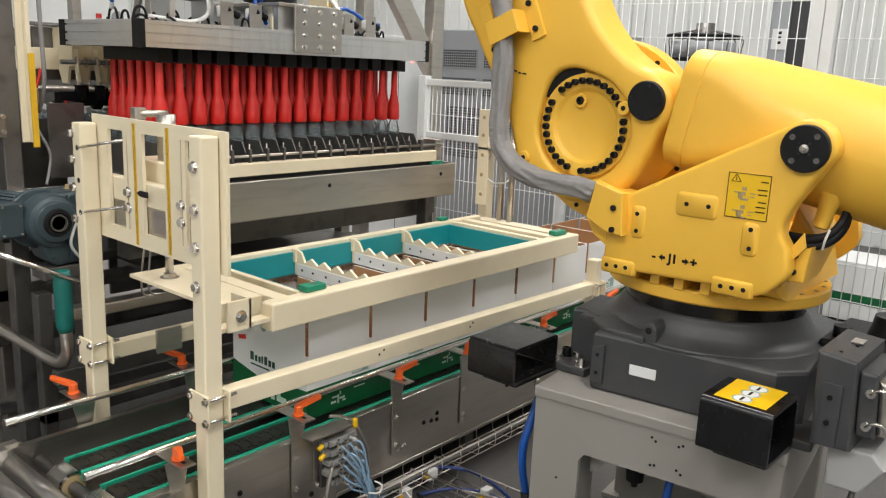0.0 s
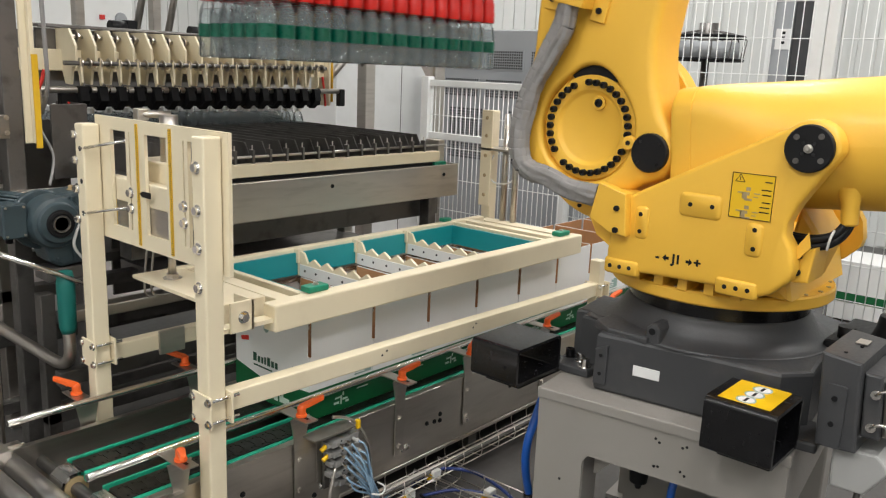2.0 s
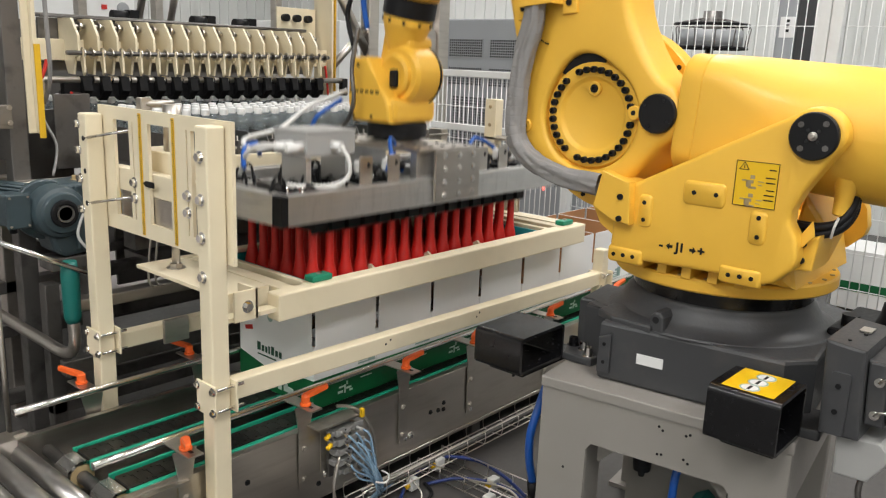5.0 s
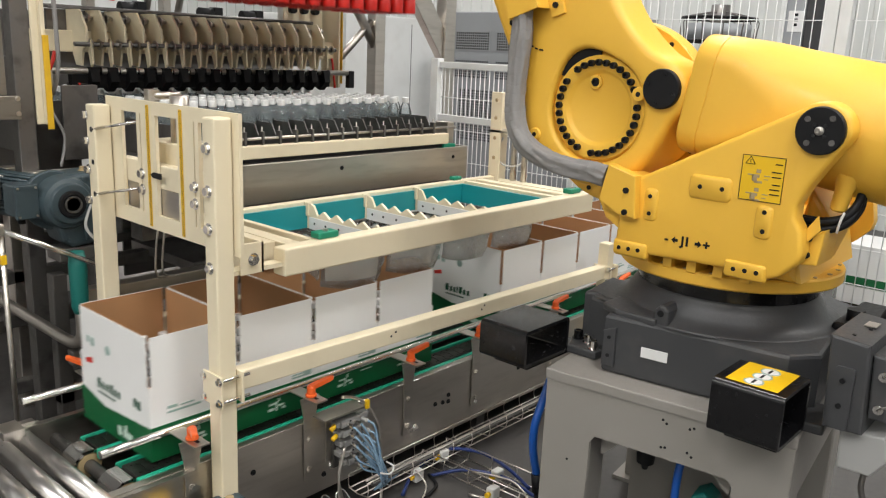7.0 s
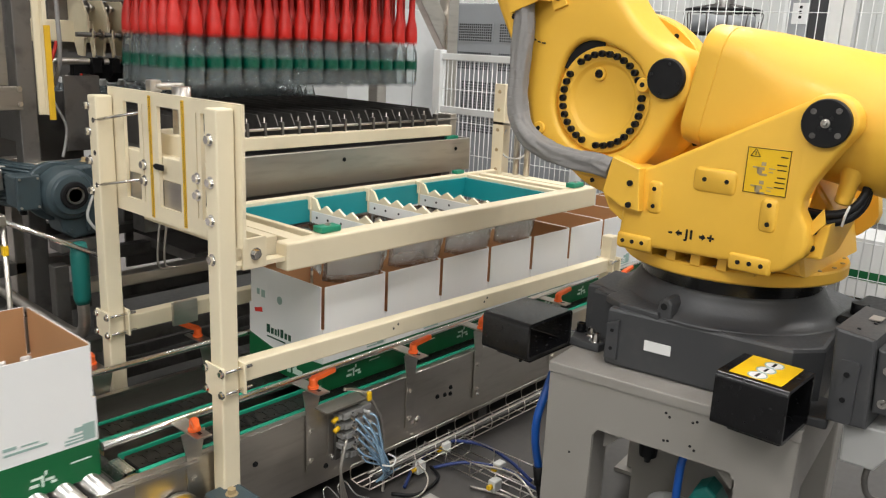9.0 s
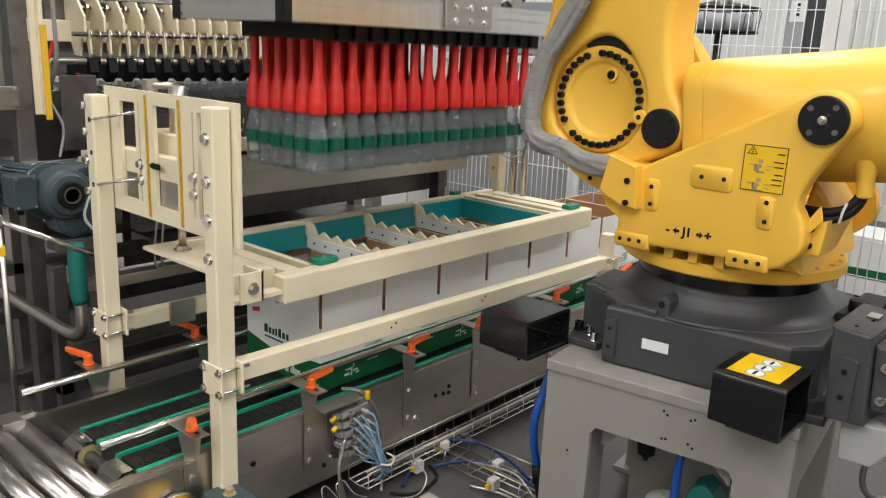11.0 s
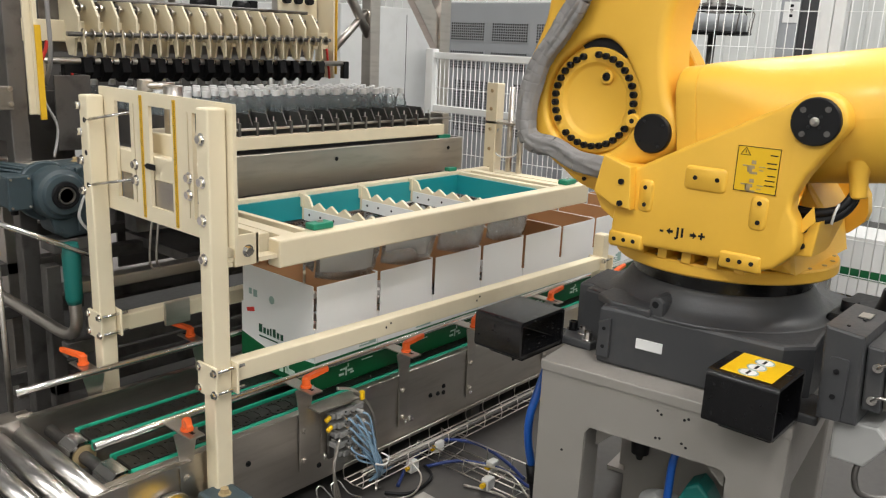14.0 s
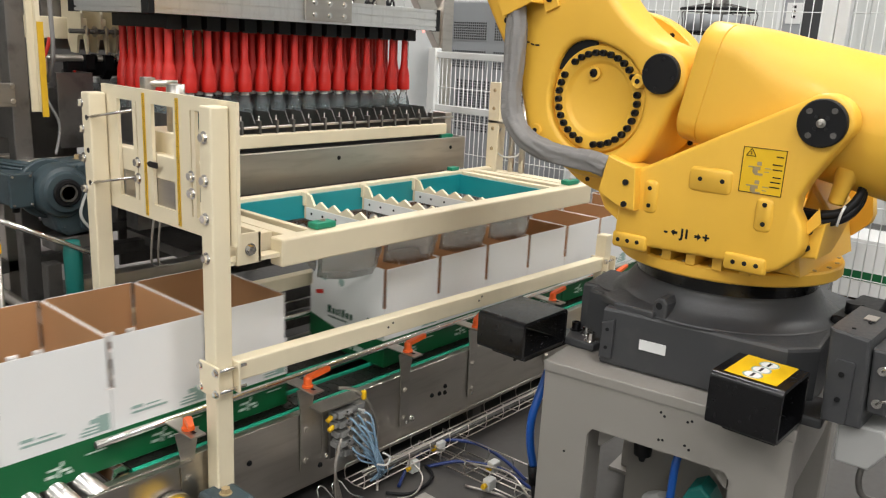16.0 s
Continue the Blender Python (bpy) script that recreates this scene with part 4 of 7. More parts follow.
    for z in (1.44, 1.49):
        part("bolt", hexbolt(NB(), (-0.437, 1.028, z), (0, -1, 0), 0.006, 0.005), STEEL, t)
    part("air_hose", T(NB(), [(-0.31, 1.02, 2.4), (-0.30, 1.02, 1.8), (-0.295, 1.03, 1.6), (-0.29, 1.1, 1.5)], 0.0075), HOSE, t, "grey air hose")
    part("cable", T(NB(), [(-0.26, 1.2, 1.56), (-0.28, 1.15, 1.45), (-0.26, 1.1, 1.35), (-0.3, 1.05, 1.25)], 0.005), HOSE, t)
    part("sensor_block", B(NB(), -0.275, -0.225, 1.24, 1.28, 1.48, 1.575, 0.003), STEEL, t)
    return t


lane_gate()


def queue_cover():
    t = thing("bottle_conveyor", "dark bottle conveyor reaching back behind the gate", "conveyor", (0.57, 3.4, 0))
    part("bed", B(NB(), -0.5, 1.32, 2.62, 5.2, 1.18, 1.24), STEEL_DK, t)
    for x in (-0.5, 1.26):
        for y in (3.0, 4.8):
            part("leg", B(NB(), x, x + 0.06, y, y + 0.06, 0, 1.18), STEEL, t)
    part("rail", B(NB(), -0.52, -0.5, 2.62, 5.2, 1.24, 1.30), STEEL, t)
    return t


queue_cover()


def gearmotor():
    t = thing("gearmotor", "blue grey gearmotor with cooling fins and terminal box", "motor", (-0.4, 0.85, 1.15))
    a0, a1 = Vector((-0.50, 1.09, 1.172)), Vector((-0.425, 0.885, 1.172))
    d = (a1 - a0).normalized()
    side = Vector((-d.y, d.x, 0))
    part("motor_body", C(NB(), a0, a1, 0.068, 24), MOTOR, t)
    for i in range(26):
        a = 2 * math.pi * i / 26
        o = side * math.cos(a) + Vector((0, 0, 1)) * math.sin(a)
        p0 = a0 + o * 0.072 + d * 0.01
        part("fin", T(NB(), [p0, p0 + d * 0.185], 0.0055, 4, 1), MOTOR, t)
    part("fan_cover", C(NB(), a0 - d * 0.07, a0 - d * 0.002, 0.076, 24, 0.082), MOTOR, t)
    tb = part("terminal_box", B(NB(), -0.542, -0.474, 0.845, 0.94, 1.124, 1.228, 0.007), MOTOR, t, "square blue grey terminal box")
    part("box_lid", B(NB(), -0.546, -0.471, 0.828, 0.844, 1.120, 1.232, 0.005), MOTOR, tb)
    for x in (-0.536, -0.481):
        for z in (1.130, 1.222):
            part("lid_screw", C(NB(), (x, 0.824, z), (x, 0.828, z), 0.004, 8), STEEL, tb)
    part("cable_gland", C(NB(), (-0.51, 0.885, 1.097), (-0.51, 0.885, 1.1235), 0.012, 10), BLACKM, tb)
    part("flange", LATHE(NB(), [(0.07, 0.905), (0.098, 0.903), (0.100, 0.898), (0.100, 0.880), (0.096, 0.876), (0.07, 0.874)], 28, "y", (-0.405, 0, 1.165)), MOTOR, t)
    part("gear_case", LATHE(NB(), [(0.050, 0.785), (0.064, 0.787), (0.068, 0.792), (0.070, 0.80), (0.082, 0.806), (0.088, 0.82), (0.090, 0.873), (0.07, 0.875)], 30, "y", (-0.385, 0, 1.163)), MOTOR, t, "round cast gear case")
    part("gear_case_block", PR(NB(), [(-0.372, 1.252), (-0.235, 1.262), (-0.225, 1.02), (-0.372, 1.005), (-0.405, 1.03), (-0.425, 1.10)], "y", 0.826, 0.955, 0.014), MOTOR, t, "cast gear case block")
    part("case_rib", B(NB(), -0.335, -0.325, 0.812, 0.826, 1.03, 1.245, 0.003), MOTOR, t)
    for x, z in ((-0.30, 1.235), (-0.25, 1.24), (-0.25, 1.04), (-0.31, 1.03), (-0.385, 1.035)):
        part("case_bolt", hexbolt(NB(), (x, 0.826, z), (0, -1, 0), 0.007, 0.006), MOTOR, t)
    boss = part("shaft_boss", LATHE(NB(), [(0.030, 0.779), (0.034, 0.774), (0.043, 0.775), (0.046, 0.780), (0.046, 0.788), (0.04, 0.789)], 24, "y", (-0.385, 0, 1.163)), BLACKM, t, "dark shaft boss")
    part("hollow_shaft", LATHE(NB(), [(0.022, 0.778), (0.024, 0.771), (0.028, 0.771), (0.029, 0.778)], 20, "y", (-0.385, 0, 1.163)), STEEL_DK, boss)
    part("coupling", C(NB(), (-0.222, 0.88, 1.16), (-0.15, 0.88, 1.16), 0.075, 20), STICKER, t, "yellow coupling guard")
    part("breather_plug", hexbolt(NB(), (-0.30, 0.88, 1.257), (0, 0, 1), 0.012, 0.012), AMBER, t)
    part("cable", T(NB(), [(-0.29, 0.80, 1.215), (-0.335, 0.785, 1.13), (-0.345, 0.785, 1.08), (-0.31, 0.79, 1.03), (-0.27, 0.8, 1.0)], 0.005), CABLE_W, t, "thin grey cable")
    part("support", B(NB(), -0.42, -0.22, 0.83, 0.93, 0.96, 1.004, 0.004), STEEL_DK, t)
    part("support_leg", B(NB(), -0.30, -0.24, 0.84, 0.90, 0.0, 0.959, 0.004), STEEL_DK, t)
    return t


gearmotor()


def pipe_stand():
    t = thing("pipe_run", "steel pipe with teal sleeve beside the infeed machine", "pipe", (-0.45, 0.62, 0))
    part("sleeve", LATHE(NB(), [(0.02, 0.86), (0.026, 0.88), (0.028, 1.02), (0.022, 1.06)], 14, "z", (-0.458, 0.61, -0.012)), TEAL_DK, t, "dark teal rubber sleeve")
    part("pipe", T(NB(), [(-0.458, 0.61, 0.87), (-0.458, 0.61, 0.775), (-0.468, 0.66, 0.738), (-0.49, 0.80, 0.755), (-0.53, 1.05, 0.795), (-0.62, 1.6, 0.89)], 0.019, 14), STEEL, t)
    part("tie_rod", C(NB(), (-0.72, 0.62, 1.17), (-0.39, 0.58, 0.995), 0.009, 10), CHROME, t)
    part("rod_joint", B(NB(), -0.70, -0.665, 0.60, 0.64, 1.13, 1.165, 0.005), STEEL, t)
    part("upright", C(NB(), (-0.67, 0.62, 0.0), (-0.67, 0.62, 1.14), 0.008, 10), STEEL, t)
    part("yellow_tag", B(NB(), -0.678, -0.662, 0.61, 0.63, 1.04, 1.07, 0.002), STICKER, t)
    return t


pipe_stand()


def machine_leg():
    t = thing("support_frame", "dull steel support frame with clamps and cross beams", "frame", (-0.5, 0.8, 0))
    part("beam", B(NB(), -0.48, 1.30, 0.64, 0.68, 0.66, 0.71, 0.004), STEEL_DK, t)
    part("beam", B(NB(), -0.42, 1.30, 0.90, 0.95, 0.42, 0.48, 0.004), STEEL_DK, t)
    part("beam", B(NB(), -0.42, 1.30, 0.66, 0.72, 0.86, 0.90, 0.004), STEEL, t)
    part("beam", B(NB(), -1.2, 1.30, 1.30, 1.36, 0.775, 0.825, 0.004), STEEL_DK, t)
    part("post", B(NB(), 1.25, 1.30, 0.64, 0.70, 0, 1.12, 0.004), STEEL_DK, t)
    part("post", B(NB(), -0.42, -0.37, 0.90, 0.95, 0, 0.9, 0.004), STEEL_DK, t)
    part("bent_wire", T(NB(), [(-0.16, 0.62, 1.12), (-0.18, 0.62, 1.06), (-0.19, 0.62, 0.93), (-0.15, 0.62, 0.91)], 0.004), STEEL, t)
    part("bent_wire", T(NB(), [(-0.14, 0.62, 1.12), (-0.155, 0.62, 1.06), (-0.165, 0.62, 0.93), (-0.12, 0.62, 0.91)], 0.004), STEEL, t)
    return t


machine_leg()

# ---- robot ----
RX = 0.60          # plane in which the arm works
J2 = Vector((RX, -0.705, 1.565))
L1, L2 = 1.075, 1.30
BAL = Vector((0.50, -1.305, 1.572))   # rear bearing of the balancer
AXIS = Vector((0.62, -0.95, 0.0))     # middle of the stand
TURN = Vector((0.62, -1.015, 0.0))    # axis of the turntable
SLEEVE_N, SLEEVE_L = 26, 0.0200
# the sleeve's loop in the arm's plane, as offsets from the shoulder, for three leans of the lower arm
SLEEVE_SHAPES = [
    (23.0, [(0.244, 0.232), (0.237, 0.179), (0.242, 0.076), (0.243, -0.024), (0.217, -0.082), (0.163, -0.124), (0.083, -0.144), (-0.017, -0.148), (-0.08, -0.161)]),
    (13.2, [(0.198, 0.275), (0.198, 0.213), (0.215, 0.139), (0.221, 0.064), (0.219, -0.012), (0.197, -0.087), (0.134, -0.132), (0.063, -0.152), (-0.011, -0.159), (-0.075, -0.167)]),
    (-11.0, [(0.062, 0.318), (0.072, 0.257), (0.114, 0.185), (0.155, 0.104), (0.175, 0.021), (0.182, -0.056), (0.155, -0.117), (0.076, -0.136), (-0.008, -0.161), (-0.08, -0.168)]),
]


def rot7(bm):
    """The robot's base and its stand are turned a little against the line."""
    bmesh.ops.rotate(bm, verts=bm.verts, cent=AXIS, matrix=Matrix.Rotation(radians(7.0), 3, "Z"))
    return bm


def robot_stand():
    t = thing("robot_stand", "warm grey welded steel robot stand", "stand", (AXIS.x, AXIS.y, 0))
    def box(nm, *a, m=GREY_STAND, label=""):
        bm = B(NB(), *a)
        bmesh.ops.rotate(bm, verts=bm.verts, cent=AXIS, matrix=Matrix.Rotation(radians(7.0), 3, "Z"))
        return part(nm, bm, m, t, label)
    x0, x1, y0, y1 = 0.225, 1.02, -1.315, -0.680
    box("top_plate", x0 - 0.004, x1, y0 - 0.004, y1 + 0.004, 0.858, 0.888, 0.004)
    face = [(y0, FZ + 0.014), (y0 + 0.125, FZ + 0.014), (y0 + 0.125, 0.715), (y0 + 0.14, 0.735), (y1 - 0.15, 0.735), (y1 - 0.135, 0.715), (y1 - 0.135, FZ + 0.014), (y1, FZ + 0.014), (y1, 0.857), (y0, 0.857)]
    part("front_plate", rot7(PR(NB(), face[::-1], "x", x0, x0 + 0.012, 0.002)), GREY_STAND, t)
    box("apron", x1 - 0.02, x1 - 0.008, y0 + 0.131, y1 - 0.131, 0.66, 0.857)
    box("apron", x0 + 0.14, x1 - 0.14, y0 + 0.008, y0 + 0.02, 0.66, 0.857)
    box("apron", x0 + 0.14, x1 - 0.14, y1 - 0.02, y1 - 0.008, 0.66, 0.857)
    box("weld_seam", x0 - 0.002, x0 + 0.001, y0 + 0.01, y1 - 0.01, 0.8565, 0.8605)
    for xa in (x0, x1 - 0.13):
        for ya in (y0, y1 - 0.13):
            box("leg", xa + (0.0125 if xa == x0 else 0), xa + 0.13, ya, ya + 0.13, FZ + 0.014, 0.857, 0.006)
            box("foot_plate", xa - 0.03, xa + 0.16, ya - 0.03, ya + 0.16, FZ, FZ + 0.014)
    for ya, sg in ((y1 - 0.151, -1), (y0 + 0.141, 1)):
        part("gusset", rot7(PR(NB(), [(ya, 0.735), (ya + 0.075 * sg, 0.735), (ya + 0.006 * sg, 0.665), (ya, 0.665)], "x", x0 + 0.05, x0 + 0.062, 0.001)), GREY_STAND, t, "welded corner gusset")
    box("back_plate", x0 + 0.30, x0 + 0.31, y0 + 0.15, y1 - 0.15, 0.25, 0.64)
    for y, z in ((-1.006, 0.836), (-1.016, 0.828), (-1.074, 0.831), (-1.084, 0.836), (-1.008, 0.762), (-1.018, 0.764), (-1.074, 0.768), (-1.085, 0.76), (-0.757, 0.644)):
        bm = C(NB(), (x0 - 0.001, y, z), (x0 + 0.001, y, z), 0.0036, 8)
        bmesh.ops.rotate(bm, verts=bm.verts, cent=AXIS, matrix=Matrix.Rotation(radians(7.0), 3, "Z"))
        part("screw_hole", bm, BLACKM, t)
    part("pump_block", rot7(PR(NB(), [(-1.15, 0.40), (-1.15, 0.56), (-1.125, 0.60), (-1.10, 0.62), (-1.07, 0.60), (-1.05, 0.55), (-1.05, 0.40)], "x", x0 + 0.10, x0 + 0.18, 0.008)), TEAL_DK, t, "dark teal pump block")
    part("cable_drum", LATHE(NB(), [(0.03, 0.30), (0.075, 0.31), (0.08, 0.40), (0.06, 0.50), (0.02, 0.52)], 20, "z", (0.40, -1.02, 0)), GREY_BOX, t, "pale plastic canister")
    part("air_filter", LATHE(NB(), [(0.008, 0.60), (0.012, 0.615), (0.024, 0.62), (0.027, 0.66), (0.027, 0.74), (0.02, 0.75)], 16, "z", (0.39, -0.945, 0)), BLACKM, t, "black air filter bowl")
    part("filter_arm", C(NB(), (0.39, -0.90, 0.71), (0.39, -0.945, 0.71), 0.018, 12), BLACKM, t)
    part("air_hose", T(NB(), [(0.36, -1.075, 0.72), (0.33, -1.07, 0.675), (0.325, -1.068, 0.60), (0.34, -1.06, 0.45), (0.36, -1.05, 0.3)], 0.011), BLUE, t, "blue air hose")
    return t


robot_stand()


def robot():
    t = thing("industrial_robot", "large yellow industrial robot arm on grey cast base", "robot", (AXIS.x, AXIS.y, 0.888))
    ax, ay = AXIS.x, AXIS.y
    # cast base
    base = part("cast_base", rot7(PR(NB(), [(0.30, -1.26), (0.30, -0.80), (0.405, -0.795), (0.425, -0.70), (0.86, -0.70), (0.94, -0.80), (0.94, -1.22), (0.86, -1.32), (0.36, -1.32)], "z", 0.889, 1.048, 0.010)), GREY_CAST, t, "dark grey cast robot base")
    neck = [(0.238, 1.118), (0.240, 1.112), (0.246, 1.106), (0.254, 1.094), (0.264, 1.075), (0.278, 1.060), (0.300, 1.050), (0.318, 1.046)]
    part("base_neck", LATHE(NB(), neck[::-1], 56, "z", (TURN.x, TURN.y, 0)), GREY_CAST, t, "dark grey cast base neck")
    part("foot_block", PR(NB(), [(0.425, -0.688), (0.436, -0.735), (0.452, -0.722), (0.400, -0.800), (0.62, -0.80), (0.62, -0.66)], "z", 0.889, 1.05, 0.008), GREY_CAST, t)
    part("foot_pad", PR(NB(), [(0.33, -0.70), (0.335, -0.79), (0.44, -0.80), (0.50, -0.69), (0.44, -0.655)], "z", 0.889, 0.912, 0.005), GREY_CAST, t)
    part("foot_flange", rot7(B(NB(), 0.26, 0.40, -1.36, -1.26, 0.889, 0.915, 0.006)), GREY_CAST, t)
    part("boss_plate", rot7(PR(NB(), [(-0.835, 0.91), (-0.80, 0.91), (-0.80, 1.005), (-0.835, 1.02)], "x", 0.290, 0.301, 0.003)), GREY_CAST, t)
    for z in (0.94, 0.99):
        part("bolt", rot7(C(NB(), (0.288, -0.818, z), (0.2915, -0.818, z), 0.005, 10)), BLACKM, t)
    part("lug", PR(NB(), [(-1.0, 1.03), (-0.955, 1.03), (-0.962, 1.085), (-0.975, 1.098), (-0.99, 1.098), (-1.0, 1.085)], "x", 0.312, 0.40, 0.006), GREY_CAST, t)
    part("lug_hole", C(NB(), (0.311, -0.979, 1.077), (0.3125, -0.979, 1.077), 0.009, 14), BLACKM, t)
    part("base_step", PR(NB(), [(0.300, -0.972), (0.300, -0.86), (0.335, -0.80), (0.42, -0.80), (0.42, -0.972)], "z", 1.04, 1.062, 0.006), GREY_CAST, t)
    part("type_plate", rot7(B(NB(), 0.2975, 0.2995, -0.975, -0.905, 0.955, 0.982)), PAPER, t, "blank silver type plate")
    for x, y, m in ((0.402, -0.690, BLACK), (0.392, -0.733, CHROME), (0.357, -0.768, CHROME)):
        bm = LATHE(NB(), [(0.018, 0.908), (0.018, 0.913), (0.013, 0.914), (0.013, 0.936), (0.0085, 0.937), (0.008, 0.928), (0.0, 0.928)], 16, "z", (x, y, 0), cap=False)
        part("anchor_bolt", bm, m, t)
    # connector box on the base
    cb = part("connector_box", PR(NB(), [(-1.492, 0.95), (-1.412, 0.945), (-1.402, 1.155), (-1.482, 1.148)], "x", 0.24, 0.47, 0.006), GREY_CAST, t, "dark grey connector box")
    part("connector_lid", PR(NB(), rounded(-1.463, -1.424, 0.952, 1.092, 0.006), "x", 0.233, 0.241, 0.002), GREY_CAST, cb)
    for z in (1.005, 1.062):
        part("connector_bolt", C(NB(), (0.2295, -1.441, z), (0.2335, -1.441, z), 0.006, 10), BLACKM, cb)
    for dx in (0.04, 0.11):
        part("lid_screw", C(NB(), (0.24 + dx, -1.43 - dx * 0.2, 1.150), (0.24 + dx, -1.43 - dx * 0.2, 1.1545), 0.004, 8), BLACKM, cb)
    part("lid_tag", B(NB(), 0.36, 0.40, -1.46, -1.435, 1.1535, 1.156), STEEL, cb)
    part("plug_housing", PR(NB(), [(-1.53, 0.985), (-1.493, 0.985), (-1.485, 1.125), (-1.52, 1.125)], "x", 0.26, 0.44, 0.005), GREY_CAST, cb, "dark plug housing")
    part("plug_hood", PR(NB(), [(-1.56, 0.99), (-1.531, 0.99), (-1.521, 1.11), (-1.55, 1.11)], "x", 0.27, 0.42, 0.008), STEEL, cb, "metal plug hood")
    for z in (1.012, 1.085):
        part("plug_lock", C(NB(), (0.252, -1.512, z), (0.262, -1.512, z), 0.010, 14), CHROME, cb)
        part("plug_lock", T(NB(), [(0.252, -1.512, z), (0.245, -1.528, z + 0.014), (0.25, -1.545, z + 0.01), (0.258, -1.55, z - 0.008)], 0.0035), CHROME, cb)
    part("cable_box", PR(NB(), [(-1.515, 0.852), (-1.447, 0.85), (-1.442, 0.944), (-1.53, 0.949), (-1.56, 0.92)], "x", 0.27, 0.46, 0.005), GREY_BOX, t, "light grey cable box")
    part("base_cable", T(NB(), [(0.30, -1.50, 0.853), (0.29, -1.50, 0.81), (0.30, -1.52, 0.775), (0.36, -1.58, 0.77), (0.46, -1.66, 0.80)], 0.007), STEEL_DK, t)
    # black fork pockets
    for k, (x0, x1, y0, y1, z0, z1) in enumerate(((0.118, 0.325, -0.705, -0.552, 0.895, 0.998), (0.14, 0.31, -1.36, -1.20, 0.895, 1.022))):
        bm = NB()
        rim, core = rounded(x0, x1, z0, z1, 0.014, 15), rounded(x0 + 0.009, x1 - 0.009, z0 + 0.009, z1 - 0.009, 0.006, 15)
        ends = [[[bm.verts.new((x, y, z)) for x, z in ring] for ring in (rim, core)] for y in (y0, y1)]
        n = len(rim)
        for i in range(n):
            j = (i + 1) % n
            bm.faces.new((ends[0][0][i], ends[0][0][j], ends[1][0][j], ends[1][0][i]))
            bm.faces.new((ends[0][1][i], ends[0][1][j], ends[1][1][j], ends[1][1][i]))
            for e in (0, 1):
                bm.faces.new((ends[e][0][i], ends[e][0][j], ends[e][1][j], ends[e][1][i]))
        soften(bm, 35)
        fp = part("fork_pocket", bm, BLACK, t, "black steel fork pocket")
        part("pocket_foot", B(NB(), x0 + 0.03, x1 + (0.11 if k == 0 else 0.05), y0 + 0.01, y1 - 0.03, z0 - 0.014, z0 - 0.001, 0.003), BLACK, fp)
        if k == 1:
            st = part("warning_sticker", B(NB(), x0 + 0.018, x1 - 0.012, y0 + 0.022, y1 - 0.022, z1 + 0.0005, z1 + 0.0012), STICKER, fp, "yellow warning sticker with three signs")
            for i in range(3):
                cx, cy = 0.182 + 0.042 * i, -1.277 - 0.003 * i
                part("sign_disc", C(NB(), (cx, cy, z1 + 0.0013), (cx, cy, z1 + 0.0019), 0.022, 20, smooth=False), PAPER, fp, "white round sign")
                part("sign_ring", LATHE(NB(), [(0.022, z1 + 0.002), (0.0195, z1 + 0.0024), (0.018, z1 + 0.002)], 20, "z", (cx, cy, 0), cap=False), INK_S, fp)
                part("sign_bar", B(NB(), cx - 0.012, cx + 0.012, cy - 0.003, cy + 0.003, z1 + 0.002, z1 + 0.0026), BLACKM, fp)
    # turning column
    ax, ay = TURN.x, TURN.y
    part("seal_ring", LATHE(NB(), [(0.20, 1.10), (0.236, 1.102), (0.237, 1.108), (0.237, 1.160), (0.20, 1.162)], 48, "z", (ax, ay, 0)), BLACK, t, "black seal ring")
    part("turntable", LATHE(NB(), [(0.20, 1.1625), (0.286, 1.163), (0.291, 1.168), (0.291, 1.193), (0.287, 1.198), (0.20, 1.199)], 64, "z", (ax, ay, 0)), YELLOW, t, "yellow round turntable flange")
    for i in range(26):
        a = 2 * math.pi * i / 26
        part("flange_hole", C(NB(), (ax + 0.275 * math.cos(a), ay + 0.275 * math.sin(a), 1.197), (ax + 0.275 * math.cos(a), ay + 0.275 * math.sin(a), 1.2005), 0.006, 10), AMBER, t)
    part("column_block", PR(NB(), [(-1.27, 1.198), (-0.83, 1.198), (-0.82, 1.25), (-0.82, 1.29), (-0.88, 1.31), (-1.24, 1.33)], "x", 0.41, 0.86, 0.02), YELLOW, t)
    for i in range(5):
        y = -0.905 - 0.066 * i
        part("rib", PR(NB(), [(y - 0.014, 1.198), (y + 0.010, 1.198), (y + 0.010, 1.25), (y - 0.014, 1.25)], "x", 0.325 + 0.004 * abs(i - 2), 0.40), YELLOW, t)
    part("underside", PR(NB(), [(-1.26, 1.245), (-0.83, 1.245), (-0.83, 1.262), (-1.26, 1.262)], "x", 0.33, 0.41), YELLOW, t)
    side = [(-0.838, 1.25), (-0.845, 1.236), (-0.93, 1.224), (-1.135, 1.232), (-1.235, 1.226), (-1.258, 1.236), (-1.296, 1.275), (-1.302, 1.30), (-1.294, 1.348), (-1.277, 1.375), (-1.277, 1.405), (-1.297, 1.449), (-1.325, 1.495), (-1.352, 1.538)]
    side += [(BAL.y + 0.062 * math.cos(radians(a)), BAL.z + 0.062 * math.sin(radians(a))) for a in range(-30 + 220, 40, -12)]
    side += [(-0.90, 1.423), (-0.885, 1.416), (-0.86, 1.405), (-0.842, 1.33)]
    for xa, xb, dx in ((0.295, 0.345, 0), (0.865, 0.915, 0)):
        bm = NB()
        loops = []
        front = xa if xa < 0.5 else xb
        sg = 1 if xa < 0.5 else -1
        for a in (90, 60, 30, 0):
            loops.append([(front + sg * 0.011 * (1 - math.sin(radians(a))), y, z) for y, z in inset(side, 0.011 * (1 - math.cos(radians(a))))])
